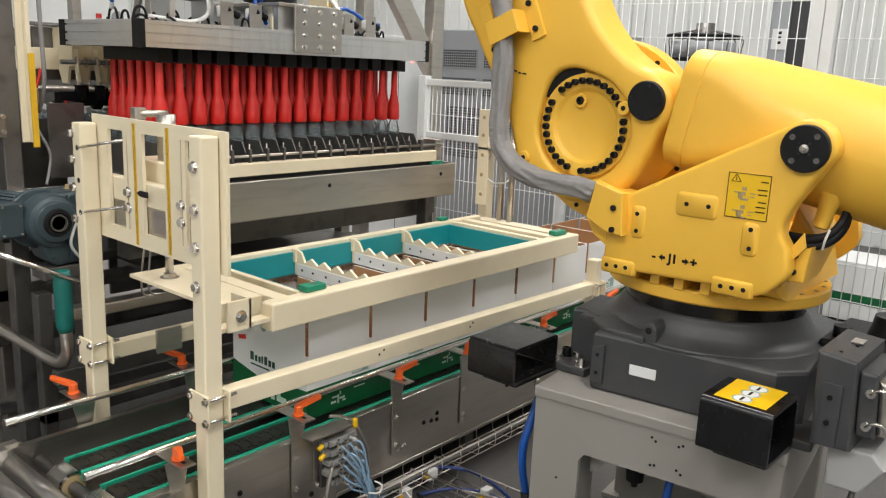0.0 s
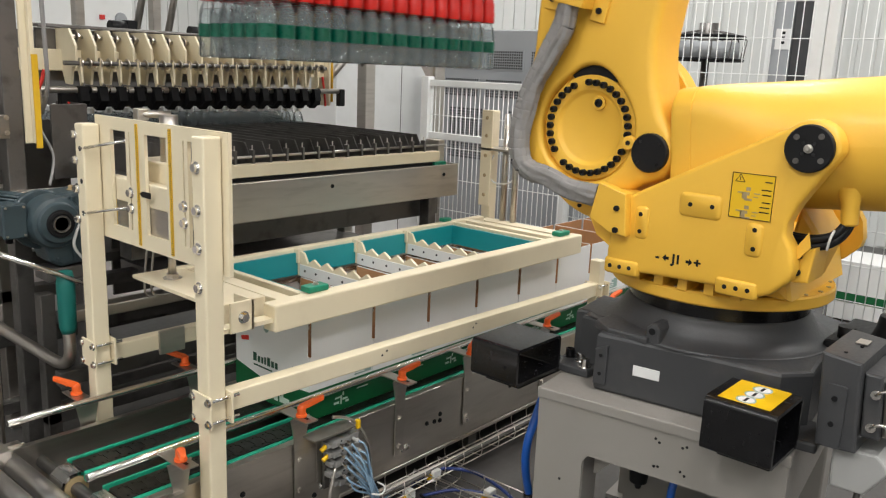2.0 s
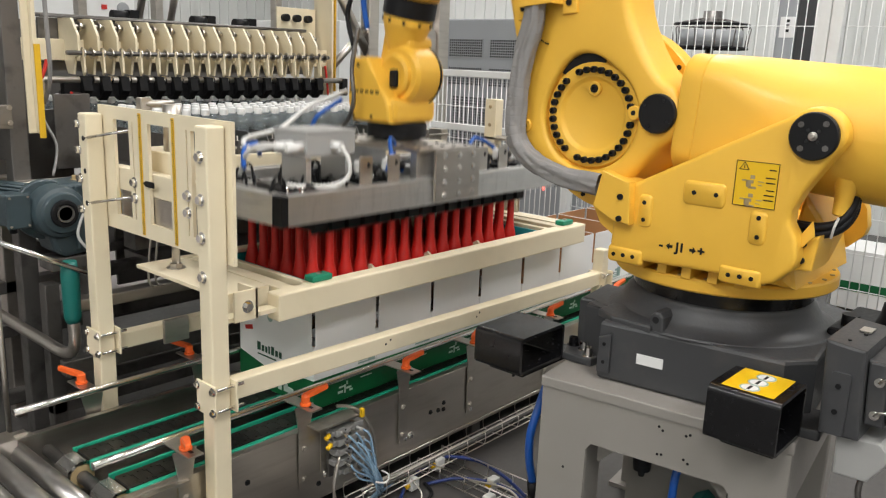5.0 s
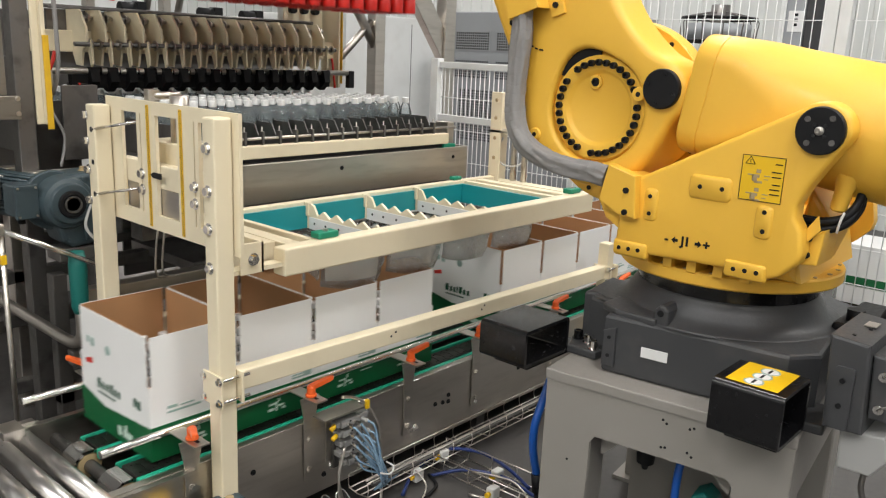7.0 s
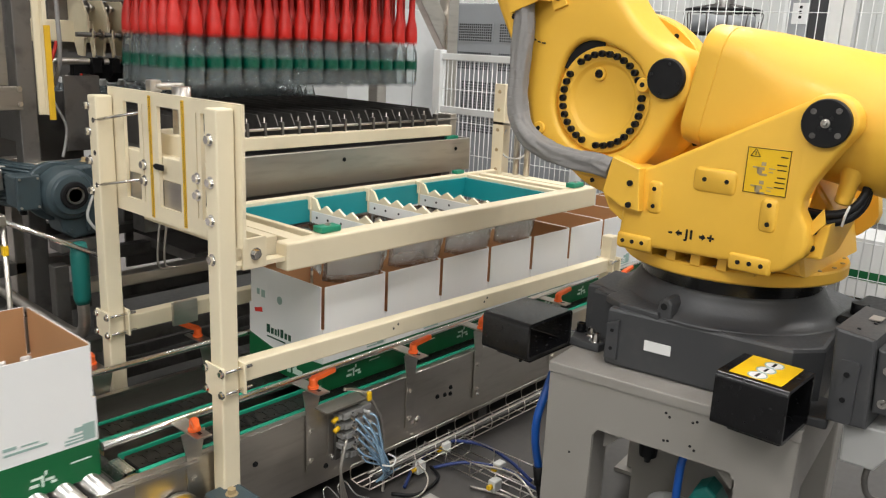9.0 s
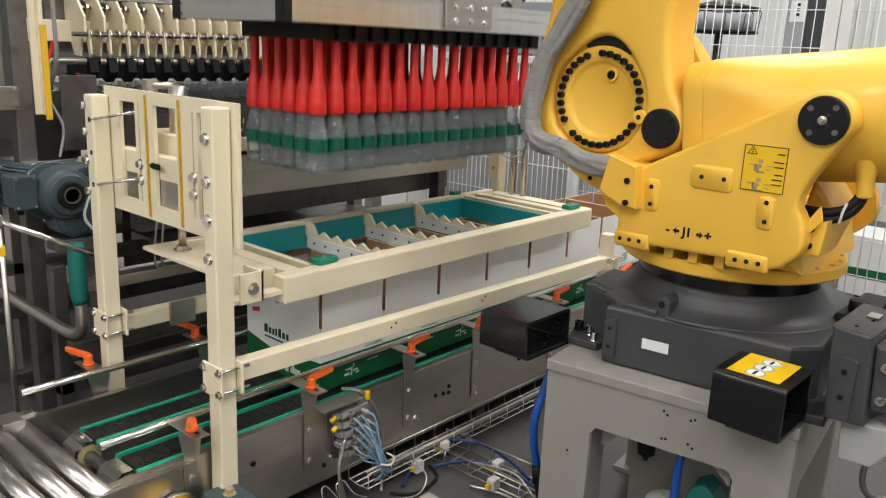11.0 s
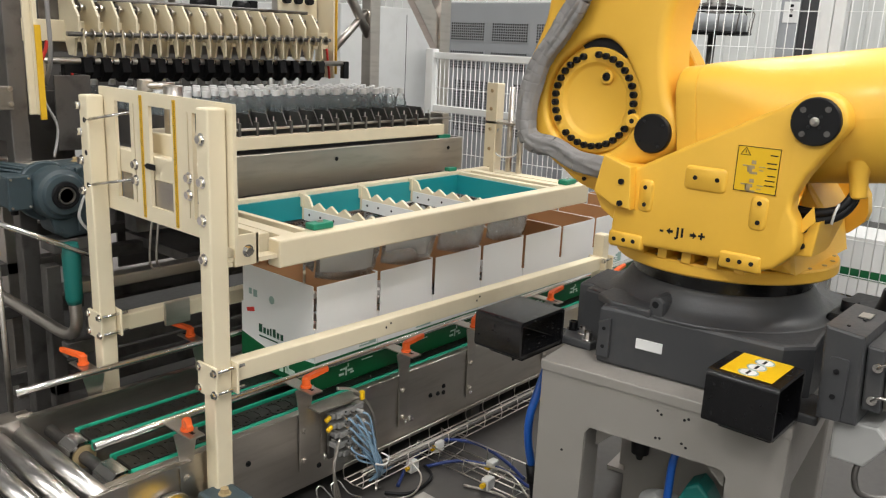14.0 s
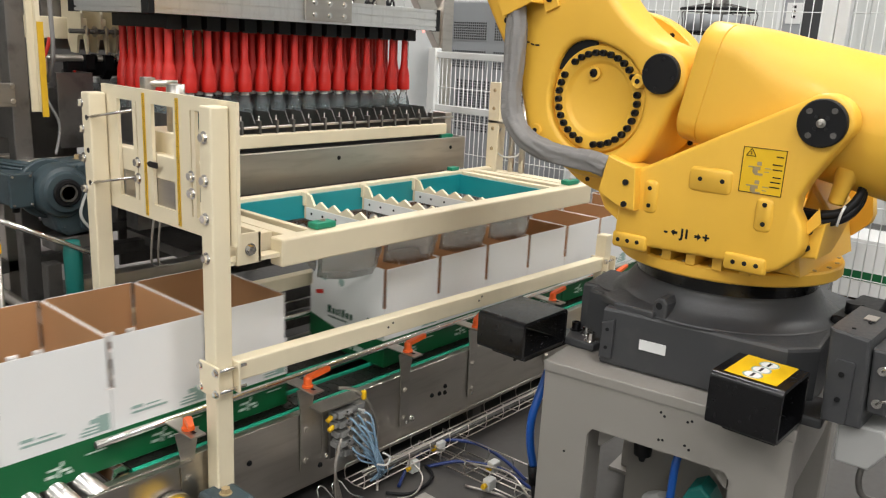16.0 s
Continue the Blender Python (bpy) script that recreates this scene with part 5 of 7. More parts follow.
        loops.append([(front + sg * 0.05, y, z) for y, z in side])
        part("side_frame", soften(LOFT(bm, loops), 40), YELLOW, t, "yellow cast side frame")
    xf = 0.295

    def boss(y0, y1, z0, z1, r=0.012):
        bm, rim = NB(), rounded(y0, y1, z0, z1, r)
        LOFT(bm, [[(xf + 0.004 - h, y, z) for y, z in inset(rim, d)] for h, d in ((0.0, -0.003), (0.004, -0.001), (0.007, 0.001), (0.009, 0.0035))])
        part("boss", soften(bm, 50), YELLOW, t)
    boss(-1.128, -1.026, 1.388, 1.444)
    boss(-0.948, -0.912, 1.314, 1.394)
    boss(-1.229, -1.191, 1.318, 1.394)
    boss(-0.931, -0.838, 1.213, 1.250, 0.007)
    boss(-1.230, -1.134, 1.218, 1.256, 0.007)
    for y, z in ((-1.053, 1.417), (-1.107, 1.418), (-0.928, 1.375), (-0.929, 1.332), (-1.211, 1.38), (-1.212, 1.336), (-0.855, 1.231), (-0.882, 1.232), (-0.909, 1.233), (-1.157, 1.237), (-1.184, 1.238), (-1.211, 1.238)):
        part("tapped_hole", C(NB(), (xf - 0.0062, y, z), (xf - 0.0045, y, z), 0.0055, 12), BLACKM, t)
    # front cover of the side frame
    fc = part("front_cover", PR(NB(), [(-0.816, 1.444), (-0.894, 1.422), (-0.902, 1.316), (-0.855, 1.320), (-0.795, 1.350)], "x", 0.268, 0.30, 0.003), YELLOW, t, "folded yellow front cover")
    part("cover_top", PR(NB(), [(0.272, -0.818), (0.272, -0.892), (0.36, -0.90), (0.40, -0.84), (0.36, -0.78)], "z", 1.405, 1.421, 0.003), YELLOW, fc)
    part("cover_back", PR(NB(), [(-0.80, 1.30), (-0.775, 1.345), (-0.80, 1.40), (-0.85, 1.40), (-0.85, 1.27)], "x", 0.302, 0.42, 0.006), YELLOW, t)
    for y, z in ((-0.873, 1.384), (-0.874, 1.329)):
        part("cover_bolt", C(NB(), (0.262, y, z), (0.269, y, z), 0.0075, 12), BLACKM, fc)
    # axis mark
    facing = Matrix(((0, 0, -1, 0), (-1, 0, 0, 0), (0, 1, 0, 0), (0, 0, 0, 1)))
    for y, word in ((-0.981, "-"), (-1.031, "J1"), (-1.084, "+")):
        text_mesh("axis_mark", word, 0.031, Matrix.Translation((xf - 0.0008, y, 1.277)) @ facing, BLACKM, t, "black axis lettering", 0.035)
    for y, s in ((-1.003, 1), (-1.063, -1)):
        part("axis_arrow", PR(NB(), [(y + 0.009 * s, 1.277), (y, 1.2855), (y, 1.2805), (y - 0.008 * s, 1.2805), (y - 0.008 * s, 1.2735), (y, 1.2735), (y, 1.2685)], "x", xf - 0.0012, xf - 0.0002), BLACKM, t, "black axis arrow")
    lab = part("warning_label", B(NB(), xf - 0.0014, xf - 0.0004, -1.242, -1.145, 1.402, 1.505), STICKER, t, "yellow warning label with black frame")
    bm = NB()
    for a in ((-1.242, -1.145, 1.402, 1.4035), (-1.242, -1.145, 1.5035, 1.505), (-1.242, -1.2405, 1.402, 1.505), (-1.1465, -1.145, 1.402, 1.505)):
        B(bm, xf - 0.0022, xf - 0.0014, *a)
    for a, b in (((-1.153, 1.485), (-1.175, 1.485)), ((-1.175, 1.485), (-1.164, 1.502)), ((-1.164, 1.502), (-1.153, 1.485))):
        C(bm, (xf - 0.0018, *a), (xf - 0.0018, *b), 0.0008, 5)
    B(bm, xf - 0.0022, xf - 0.0014, -1.1648, -1.1632, 1.488, 1.496)
    for z, w in ((1.488, 0.016), (1.470, 0.022), (1.459, 0.020), (1.442, 0.018), (1.431, 0.022), (1.420, 0.022)):
        B(bm, xf - 0.0022, xf - 0.0014, -1.236, -1.236 + w, z, z + 0.0025)
    part("label_print", bm, BLACKM, lab)
    bm = NB()
    for dz in (0.0, -0.042):
        for y, z, w, hh in ((-1.168, 1.461, 0.014, 0.003), (-1.173, 1.455, 0.003, 0.012), (-1.185, 1.470, 0.010, 0.008), (-1.180, 1.459, 0.016, 0.007), (-1.178, 1.451, 0.010, 0.009), (-1.186, 1.446, 0.018, 0.005), (-1.205, 1.461, 0.014, 0.002), (-1.203, 1.453, 0.010, 0.002)):
            B(bm, xf - 0.0022, xf - 0.0014, y - w / 2, y + w / 2, z + dz - hh / 2, z + dz + hh / 2)
    part("label_picture", bm, AMBER, lab, "faded robot pictogram bars")
    # rear bearing cap
    cap = part("bearing_cap", LATHE(NB(), [(0.047, 0.296), (0.0515, 0.294), (0.0515, 0.284), (0.049, 0.281), (0.01, 0.281)], 36, "x", (0, BAL.y, BAL.z), smooth=False), BLACKM, t, "black round bearing cap")
    for a in range(4):
        cy, cz = BAL.y + 0.036 * math.cos(radians(40 + 90 * a)), BAL.z + 0.036 * math.sin(radians(40 + 90 * a))
        part("cap_bolt", LATHE(NB(), [(0.0065, 0.2815), (0.0065, 0.2795), (0.0035, 0.2795), (0.003, 0.2808)], 12, "x", (0, cy, cz)), STEEL_DK, cap)
    for a in range(4):
        cy, cz = BAL.y + 0.016 * math.cos(radians(45 + 90 * a)), BAL.z + 0.016 * math.sin(radians(45 + 90 * a))
        part("cap_bolt", C(NB(), (0.2795, cy, cz), (0.2812, cy, cz), 0.0045, 10), BLACK, cap)
    part("grease_nipple", LATHE(NB(), [(0.0095, 0.2812), (0.0095, 0.277), (0.006, 0.276), (0.004, 0.272), (0.0, 0.272)], 14, "x", (0, BAL.y, BAL.z), cap=False), STEEL, cap)
    part("shoulder_housing", LATHE(NB(), [(0.12, 0.50), (0.17, 0.505), (0.182, 0.52), (0.182, 0.69), (0.17, 0.70)], 40, "x", (0, -0.675, 1.555)), YELLOW, t, "yellow shoulder gear housing")
    # far shoulder disc
    sy, sz = -0.591, 1.539
    fs = part("shoulder_disc", LATHE(NB(), [(0.21, 0.715), (0.232, 0.713), (0.236, 0.70), (0.274, 0.70), (0.278, 0.704), (0.278, 0.76), (0.25, 0.77)], 48, "x", (0, sy, sz)), YELLOW, t, "yellow shoulder flange disc")
    for i in range(24):
        a = radians(15 * i + 5)
        part("shoulder_bolt", C(NB(), (0.696, sy + 0.256 * math.cos(a), sz + 0.256 * math.sin(a)), (0.703, sy + 0.256 * math.cos(a), sz + 0.256 * math.sin(a)), 0.0075, 8), BLACKM, fs)
    # cables at the back of the column
    for i in range(4):
        dz, dx = 0.017 * (i % 2), 0.02 * (i // 2)
        part("arm_cable", T(NB(), [(0.42 + dx, -1.20, 1.345 + dz), (0.39 + dx, -1.26, 1.343 + dz), (0.385 + dx, -1.31, 1.345 + dz), (0.39 + dx, -1.352, 1.362 + dz), (0.41 + dx, -1.372, 1.40 + dz), (0.45, -1.365, 1.45)], 0.0095, 10), BLACKM, t, "black arm cable")
    part("cable_tie", T(NB(), [(0.375, -1.345, 1.345), (0.37, -1.35, 1.372), (0.385, -1.352, 1.39)], 0.003), CABLE_W, t, "pale cable tie")
    part("cable_clip", PR(NB(), [(-1.282, 1.332), (-1.315, 1.385), (-1.323, 1.352), (-1.300, 1.322)], "x", 0.330, 0.336, 0.001), YELLOW, t)
    part("rear_block", PR(NB(), [(-1.275, 1.262), (-1.322, 1.268), (-1.330, 1.350), (-1.30, 1.338), (-1.275, 1.31)], "x", 0.346, 0.46, 0.005), YELLOW, t)
    for z in (1.328, 1.29):
        part("block_bolt", C(NB(), (0.338, -1.298, z), (0.346, -1.298, z), 0.0075, 12), BLACKM, t)
    part("rear_web", PR(NB(), [(-1.20, 1.20), (-1.255, 1.20), (-1.30, 1.34), (-1.24, 1.42)], "x", 0.50, 0.70, 0.01), YELLOW, t)
    # lower arm (turns on the shoulder)
    xo, xi = -0.245, -0.13
    out = closed_curve([(0.232, 0.0), (0.226, 0.07), (0.222, 0.15), (0.238, 0.24), (0.258, 0.37), (0.272, 0.50), (0.25, 0.85), (0.20, 1.10), (0.10, 1.25), (-0.10, 1.25), (-0.17, 1.10), (-0.13, 0.80), (-0.116, 0.45), (-0.121, 0.31), (-0.134, 0.236), (-0.166, 0.158), (-0.205, 0.098), (-0.247, 0.058), (-0.268, 0.005), (-0.250, -0.052), (-0.205, -0.085), (-0.165, -0.125), (-0.11, -0.172), (-0.04, -0.2), (0.04, -0.198), (0.12, -0.165), (0.18, -0.105), (0.22, -0.05)])
    hole = []
    for i in range(64):
        a = 360 * i / 64
        lift = max(0.0, 1 - abs(a - 82) / 48)
        r = 0.156 + 0.024 * (lift * lift * (3 - 2 * lift))
        hole.append((-0.004 + r * math.cos(radians(a)), 0.003 + r * math.sin(radians(a))))
    arm = moving("lower_arm", soften(pierced_plate(NB(), out, hole, xo, xi, 0.024, 0.014), 40), YELLOW, t, "yellow cast lower arm")
    part("arm_back", PR(NB(), inset(out, 0.004), "x", xi, xi + 0.03), YELLOW, arm)
    yc, zc, rr = -0.0065, 0.0055, 0.1195
    face = LATHE(NB(), [(0.185, xo + 0.026), (0.142, xo + 0.026), (0.139, xo + 0.023), (0.139, xo + 0.018), (0.136, xo + 0.015), (0.103, xo + 0.015), (0.099, xo + 0.017), (0.094, xo + 0.024), (0.088, xo + 0.027), (0.0, xo + 0.030)], 64, "x", (0, yc, zc), cap=False)
    part("joint_recess", face, YELLOW, arm, "yellow dished joint cover")
    for g in range(3):
        for i in range(10):
            a = radians(2.5 + 120 * g + 10.85 * (i - 4.5))
            cy, cz = yc + rr * math.cos(a), zc + rr * math.sin(a)
            b = part("socket_bolt", LATHE(NB(), [(0.0088, xo + 0.016), (0.0088, xo + 0.003), (0.0078, xo + 0.002), (0.0048, xo + 0.002), (0.0045, xo + 0.008), (0.0, xo + 0.008)], 14, "x", (0, cy, cz), cap=False), BLACKM, arm, "black socket bolt")
    part("oil_plug", LATHE(NB(), [(0.019, xo + 0.026), (0.019, xo + 0.021), (0.017, xo + 0.019), (0.012, xo + 0.019), (0.011, xo + 0.024)], 18, "x", (0, -0.012, 0.075)), YELLOW, arm)
    part("plug_core", LATHE(NB(), [(0.0105, xo + 0.024), (0.0105, xo + 0.016), (0.006, xo + 0.015), (0.005, xo + 0.020)], 14, "x", (0, -0.012, 0.075)), BLACKM, arm)
    # Shade between cover and casting, put in as a black crescent.
    part("slot_shade", PR(NB(), disc(0, 0, 0.176, 14, 52, 108) + disc(0.0, 0.0, 0.141, 14, 108, 56), "x", xo + 0.019, xo + 0.025), BLACKM, arm, "black curved sheet painting the shade between cover and casting")
    pin = part("pin_cap", LATHE(NB(), [(0.046, xo + 0.004), (0.0495, xo - 0.002), (0.0495, xo - 0.012), (0.047, xo - 0.015), (0.0, xo - 0.015)], 36, "x", (0, -0.207, 0.004), cap=False, smooth=False), BLACKM, arm, "black round pin cap")
    for a in (35, 125, 215, 305):
        part("cap_screw", C(NB(), (xo - 0.0165, -0.207 + 0.037 * math.cos(radians(a)), 0.004 + 0.037 * math.sin(radians(a))), (xo - 0.0148, -0.207 + 0.037 * math.cos(radians(a)), 0.004 + 0.037 * math.sin(radians(a))), 0.0045, 10), BLACK, pin)
    for y, z in ((-0.140, 0.008), (0.197, -0.017)):
        part("bolt_lug", LATHE(NB(), [(0.019, xo + 0.006), (0.018, xo - 0.004), (0.016, xo - 0.006), (0.0, xo - 0.006)], 20, "x", (0, y, z), cap=False), YELLOW, arm)
        part("lug_bolt", C(NB(), (xo - 0.0075, y, z), (xo - 0.0055, y, z), 0.0065, 12), BLACKM, arm)
    for y, z, w in ((0.150, 0.222, 0.010), (0.137, 0.211, 0.008), (0.123, 0.203, 0.012)):
        part("arm_mark", PR(NB(), [(y - w / 2, z - 0.006), (y + w / 2, z - 0.001), (y + w / 2, z + 0.004), (y - w / 2, z - 0.001)], "x", xo - 0.0015, xo + 0.001), BLACKM, arm)
    # hose clamp: a folded box between two bolted cheeks
    part("hose_clamp", B(NB(), xo - 0.062, xo - 0.056, 0.066, 0.168, 0.298, 0.362, 0.002), YELLOW, arm, "yellow folded hose clamp")
    for y in (0.066, 0.162):
        part("clamp_cheek", B(NB(), xo - 0.056, xo + 0.002, y, y + 0.006, 0.298, 0.362, 0.001), YELLOW, arm)
    for y in (0.022, 0.170):
        fl = part("clamp_flange", B(NB(), xo - 0.008, xo + 0.002, y, y + 0.044, 0.272, 0.43, 0.002), YELLOW, arm)
        for z in (0.30, 0.372):
            part("flange_bolt", C(NB(), (xo - 0.015, y + 0.022, z), (xo - 0.008, y + 0.022, z), 0.008, 12), BLACKM, fl)
    part("upper_sleeve", T(NB(), [(xo - 0.032, 0.10, 0.72), (xo - 0.032, 0.105, 0.55), (xo - 0.032, 0.108, 0.42), (xo - 0.032, 0.118, 0.33)], 0.028, 18, 10, 0.02, 0.3), HOSE, arm, "grey fabric cable sleeve")
    part("elbow_disc", LATHE(NB(), [(0.18, xo - 0.02), (0.19, xo), (0.19, xi), (0.15, xi + 0.12)], 32, "x", (0, 0, 1.075)), YELLOW, arm)
    # the loop of the sleeve bends, so it is a chain of short pieces
    sleeve = []
    for k in range(SLEEVE_N):
        bm, rings = NB(), []
        for i in range(13):
            u = (i / 12 - 0.5) * 1.5
            arc = (k + u) * SLEEVE_L
            pinch = 1 - 0.05 * (max(0.0, abs(u) - 0.5) / 0.25) ** 2
            ring = []
            for j in range(40):
                a = 2 * math.pi * j / 40
                c, q = math.cos(a), math.sin(a)
                f = 1 + 0.26 * noise.noise(Vector((c * 1.9, q * 1.9, arc * 9))) - 0.75 * max(0.0, 0.16 - abs(noise.noise(Vector((c * 2.3 + 7 + arc * 9, q * 2.3, arc * 7))))) + 0.07 * noise.noise(Vector((c * 5 + 3, q * 5, arc * 34)))
                f += 0.075 * math.sin(3 * a + arc * 17) + 0.04 * math.sin(5 * a - arc * 31 + 1)
                ring.append(bm.verts.new((0.0245 * c * f * pinch, 0.0285 * q * f * pinch, u * SLEEVE_L)))
            rings.append(ring)
        for a, b in zip(rings, rings[1:]):
            for j in range(40):
                bm.faces.new((a[j], a[(j + 1) % 40], b[(j + 1) % 40], b[j])).smooth = True
        sleeve.append(moving("sleeve_piece", bm, HOSE, t, "grey creased fabric cable sleeve"))
    # balancer (tilts on the rear bearing)
    sections = []
    for y, half, k in ((0.353, 0.128, 0.052), (0.352, 0.138, 0.060), (0.348, 0.144, 0.066), (0.340, 0.1465, 0.068), (0.298, 0.1475, 0.068), (0.2965, 0.1455, 0.067), (0.294, 0.1455, 0.067), (0.2925, 0.1485, 0.070), (0.25, 0.150, 0.078), (0.20, 0.151, 0.105), (0.13, 0.151, 0.138), (0.06, 0.151, 0.1509), (-0.50, 0.150, 0.1499), (-0.53, 0.13, 0.1299)):
        sections.append([(u, y, w) for u, w in rounded(-half, half, -half, half, k, 9)])
    bal = moving("balancer", soften(LOFT(NB(), sections), 38), YELLOW, t, "large yellow balancer cylinder with squared end")
    part("rod_eye", B(NB(), -0.05, 0.05, 0.42, 0.62, -0.04, 0.04, 0.012), YELLOW, bal)
    part("stub", LATHE(NB(), [(0.014, -0.176), (0.018, -0.172), (0.020, -0.13), (0.03, -0.09)], 18, "z", (-0.095, -0.055, 0)), YELLOW, bal)
    part("trunnion", C(NB(), (-0.19, 0, 0), (0.19, 0, 0), 0.05, 20), YELLOW, bal)
    # forearm (hangs from the elbow, drawn along -z)
    fore = moving("forearm", LATHE(NB(), [(0.13, -0.15), (0.125, -0.35), (0.105, -0.85), (0.102, -0.98), (0.098, -1.028)][::-1], 24, "z"), YELLOW, t, "tapered yellow forearm tube")
    part("elbow_housing", B(NB(), -0.15, 0.15, -0.30, 0.20, -0.18, 0.20, 0.04), YELLOW, fore)
    part("dark_collar", LATHE(NB(), [(0.088, -1.096), (0.093, -1.091), (0.093, -1.034), (0.088, -1.029)], 24, "z"), BLACKM, fore, "black forearm collar")
    part("wrist_neck", LATHE(NB(), [(0.052, -1.22), (0.062, -1.19), (0.076, -1.15), (0.084, -1.125), (0.088, -1.122), (0.088, -1.097)], 24, "z"), YELLOW, fore)
    part("wrist_fork", B(NB(), -0.045, 0.085, -0.07, 0.07, -1.35, -1.15, 0.025), YELLOW, fore)
    for i in range(10):
        a = 2 * math.pi * i / 10
        part("neck_bolt", C(NB(), (0.0865 * math.cos(a), 0.0865 * math.sin(a), -1.110), (0.092 * math.cos(a), 0.092 * math.sin(a), -1.110), 0.006, 8), BLACKM, fore)
    part("side_cover", B(NB(), -0.052, -0.04, -0.028, 0.028, -1.16, -1.10, 0.004), BLACKM, fore)
    part("arm_hose", T(NB(), [(-0.11, 0.06, -0.7), (-0.12, 0.09, -0.95), (-0.12, 0.115, -1.05), (-0.11, 0.08, -1.16)], 0.010), BLUE, fore, "blue air hose")
    part("arm_hose", T(NB(), [(-0.11, 0.10, -0.85), (-0.12, 0.14, -1.0), (-0.14, 0.16, -1.12), (-0.13, 0.10, -1.25)], 0.009), BLACKM, fore, "black cable")
    # wrist (stays upright)
    wr = moving("wrist", PR(NB(), [(0.03, 0.06), (0.12, 0.055), (0.125, -0.10), (0.10, -0.165), (-0.09, -0.165), (-0.085, -0.10), (-0.03, -0.03)], "x", -0.13, -0.05, 0.012), YELLOW, t, "yellow wrist housing")
    part("wrist_disc", LATHE(NB(), [(0.05, -0.06), (0.095, -0.055), (0.105, -0.04), (0.105, 0.06), (0.09, 0.07)], 30, "x", (0, -0.045, 0.0)), YELLOW, wr)
    part("disc_seam", LATHE(NB(), [(0.104, 0.060), (0.1075, 0.061), (0.1075, 0.068), (0.10, 0.070)], 36, "x", (0, -0.045, 0.0)), BLACKM, wr)
    part("disc_cover", LATHE(NB(), [(0.098, 0.0705), (0.098, 0.082), (0.09, 0.088), (0.0, 0.088)], 36, "x", (0, -0.045, 0.0), cap=False), YELLOW, wr)
    part("disc_boss", LATHE(NB(), [(0.075, -0.056), (0.072, -0.070), (0.060, -0.076), (0.052, -0.072), (0.0, -0.070)], 30, "x", (0, -0.045, 0.0), cap=False), YELLOW, wr)
    part("wrist_cap", B(NB(), -0.084, -0.05, -0.07, -0.035, -0.045, 0.02, 0.008), BLACKM, wr)
    part("wrist_base", B(NB(), -0.12, 0.10, -0.10, 0.11, -0.165, -0.08, 0.02), YELLOW, wr)
    part("tool_flange", LATHE(NB(), [(0.082, -0.232), (0.085, -0.228), (0.085, -0.222), (0.108, -0.220), (0.108, -0.170), (0.10, -0.165)], 30, "z"), BLACKM, wr, "black tool flange")
    bm = NB()
    for i in range(6):
        B(bm, -0.1312, -0.130, 0.095 - 0.026 * i, 0.112 - 0.026 * i, -0.065, -0.056)
    for y, z in ((0.07, 0.03), (0.0, -0.145), (0.09, -0.145)):
        C(bm, (-0.133, y, z), (-0.13, y, z), 0.006, 8)
    part("wrist_marks", bm, BLACKM, wr)
    part("wrist_cable", T(NB(), [(-0.15, 0.05, 0.16), (-0.17, 0.06, 0.02), (-0.17, 0.05, -0.10), (-0.16, 0.12, -0.19), (-0.14, 0.25, -0.22)], 0.008), STEEL_DK, wr, "grey cable")
    return t, arm, bal, fore, wr, sleeve


ROBOT, ARM, BALANCER, FORE, WRIST, SLEEVE = robot()


# ---- gripper tool ----
def profile_rail(name, t, x0, x1, y0, y1, z0, z1, along):
    hh, g = z1 - z0, 0.006
    u0, u1 = (y0, y1) if along == "x" else (x0, x1)
    lo, hi = [], []
    for a, b in ((0.0, 0.14), (0.20, 0.47), (0.53, 0.80), (0.86, 1.0)):
        lo += [(u0, z0 + a * hh), (u0, z0 + b * hh)] + ([(u0 + g, z0 + b * hh), (u0 + g, z0 + (b + 0.06) * hh)] if b < 1 else [])
        hi += [(u1, z0 + a * hh), (u1, z0 + b * hh)] + ([(u1 - g, z0 + b * hh), (u1 - g, z0 + (b + 0.06) * hh)] if b < 1 else [])
    bm = PR(NB(), lo + hi[::-1], along, x0 if along == "x" else y0, x1 if along == "x" else y1)
    return part(name, bm, ALU, t, "grooved aluminium profile")


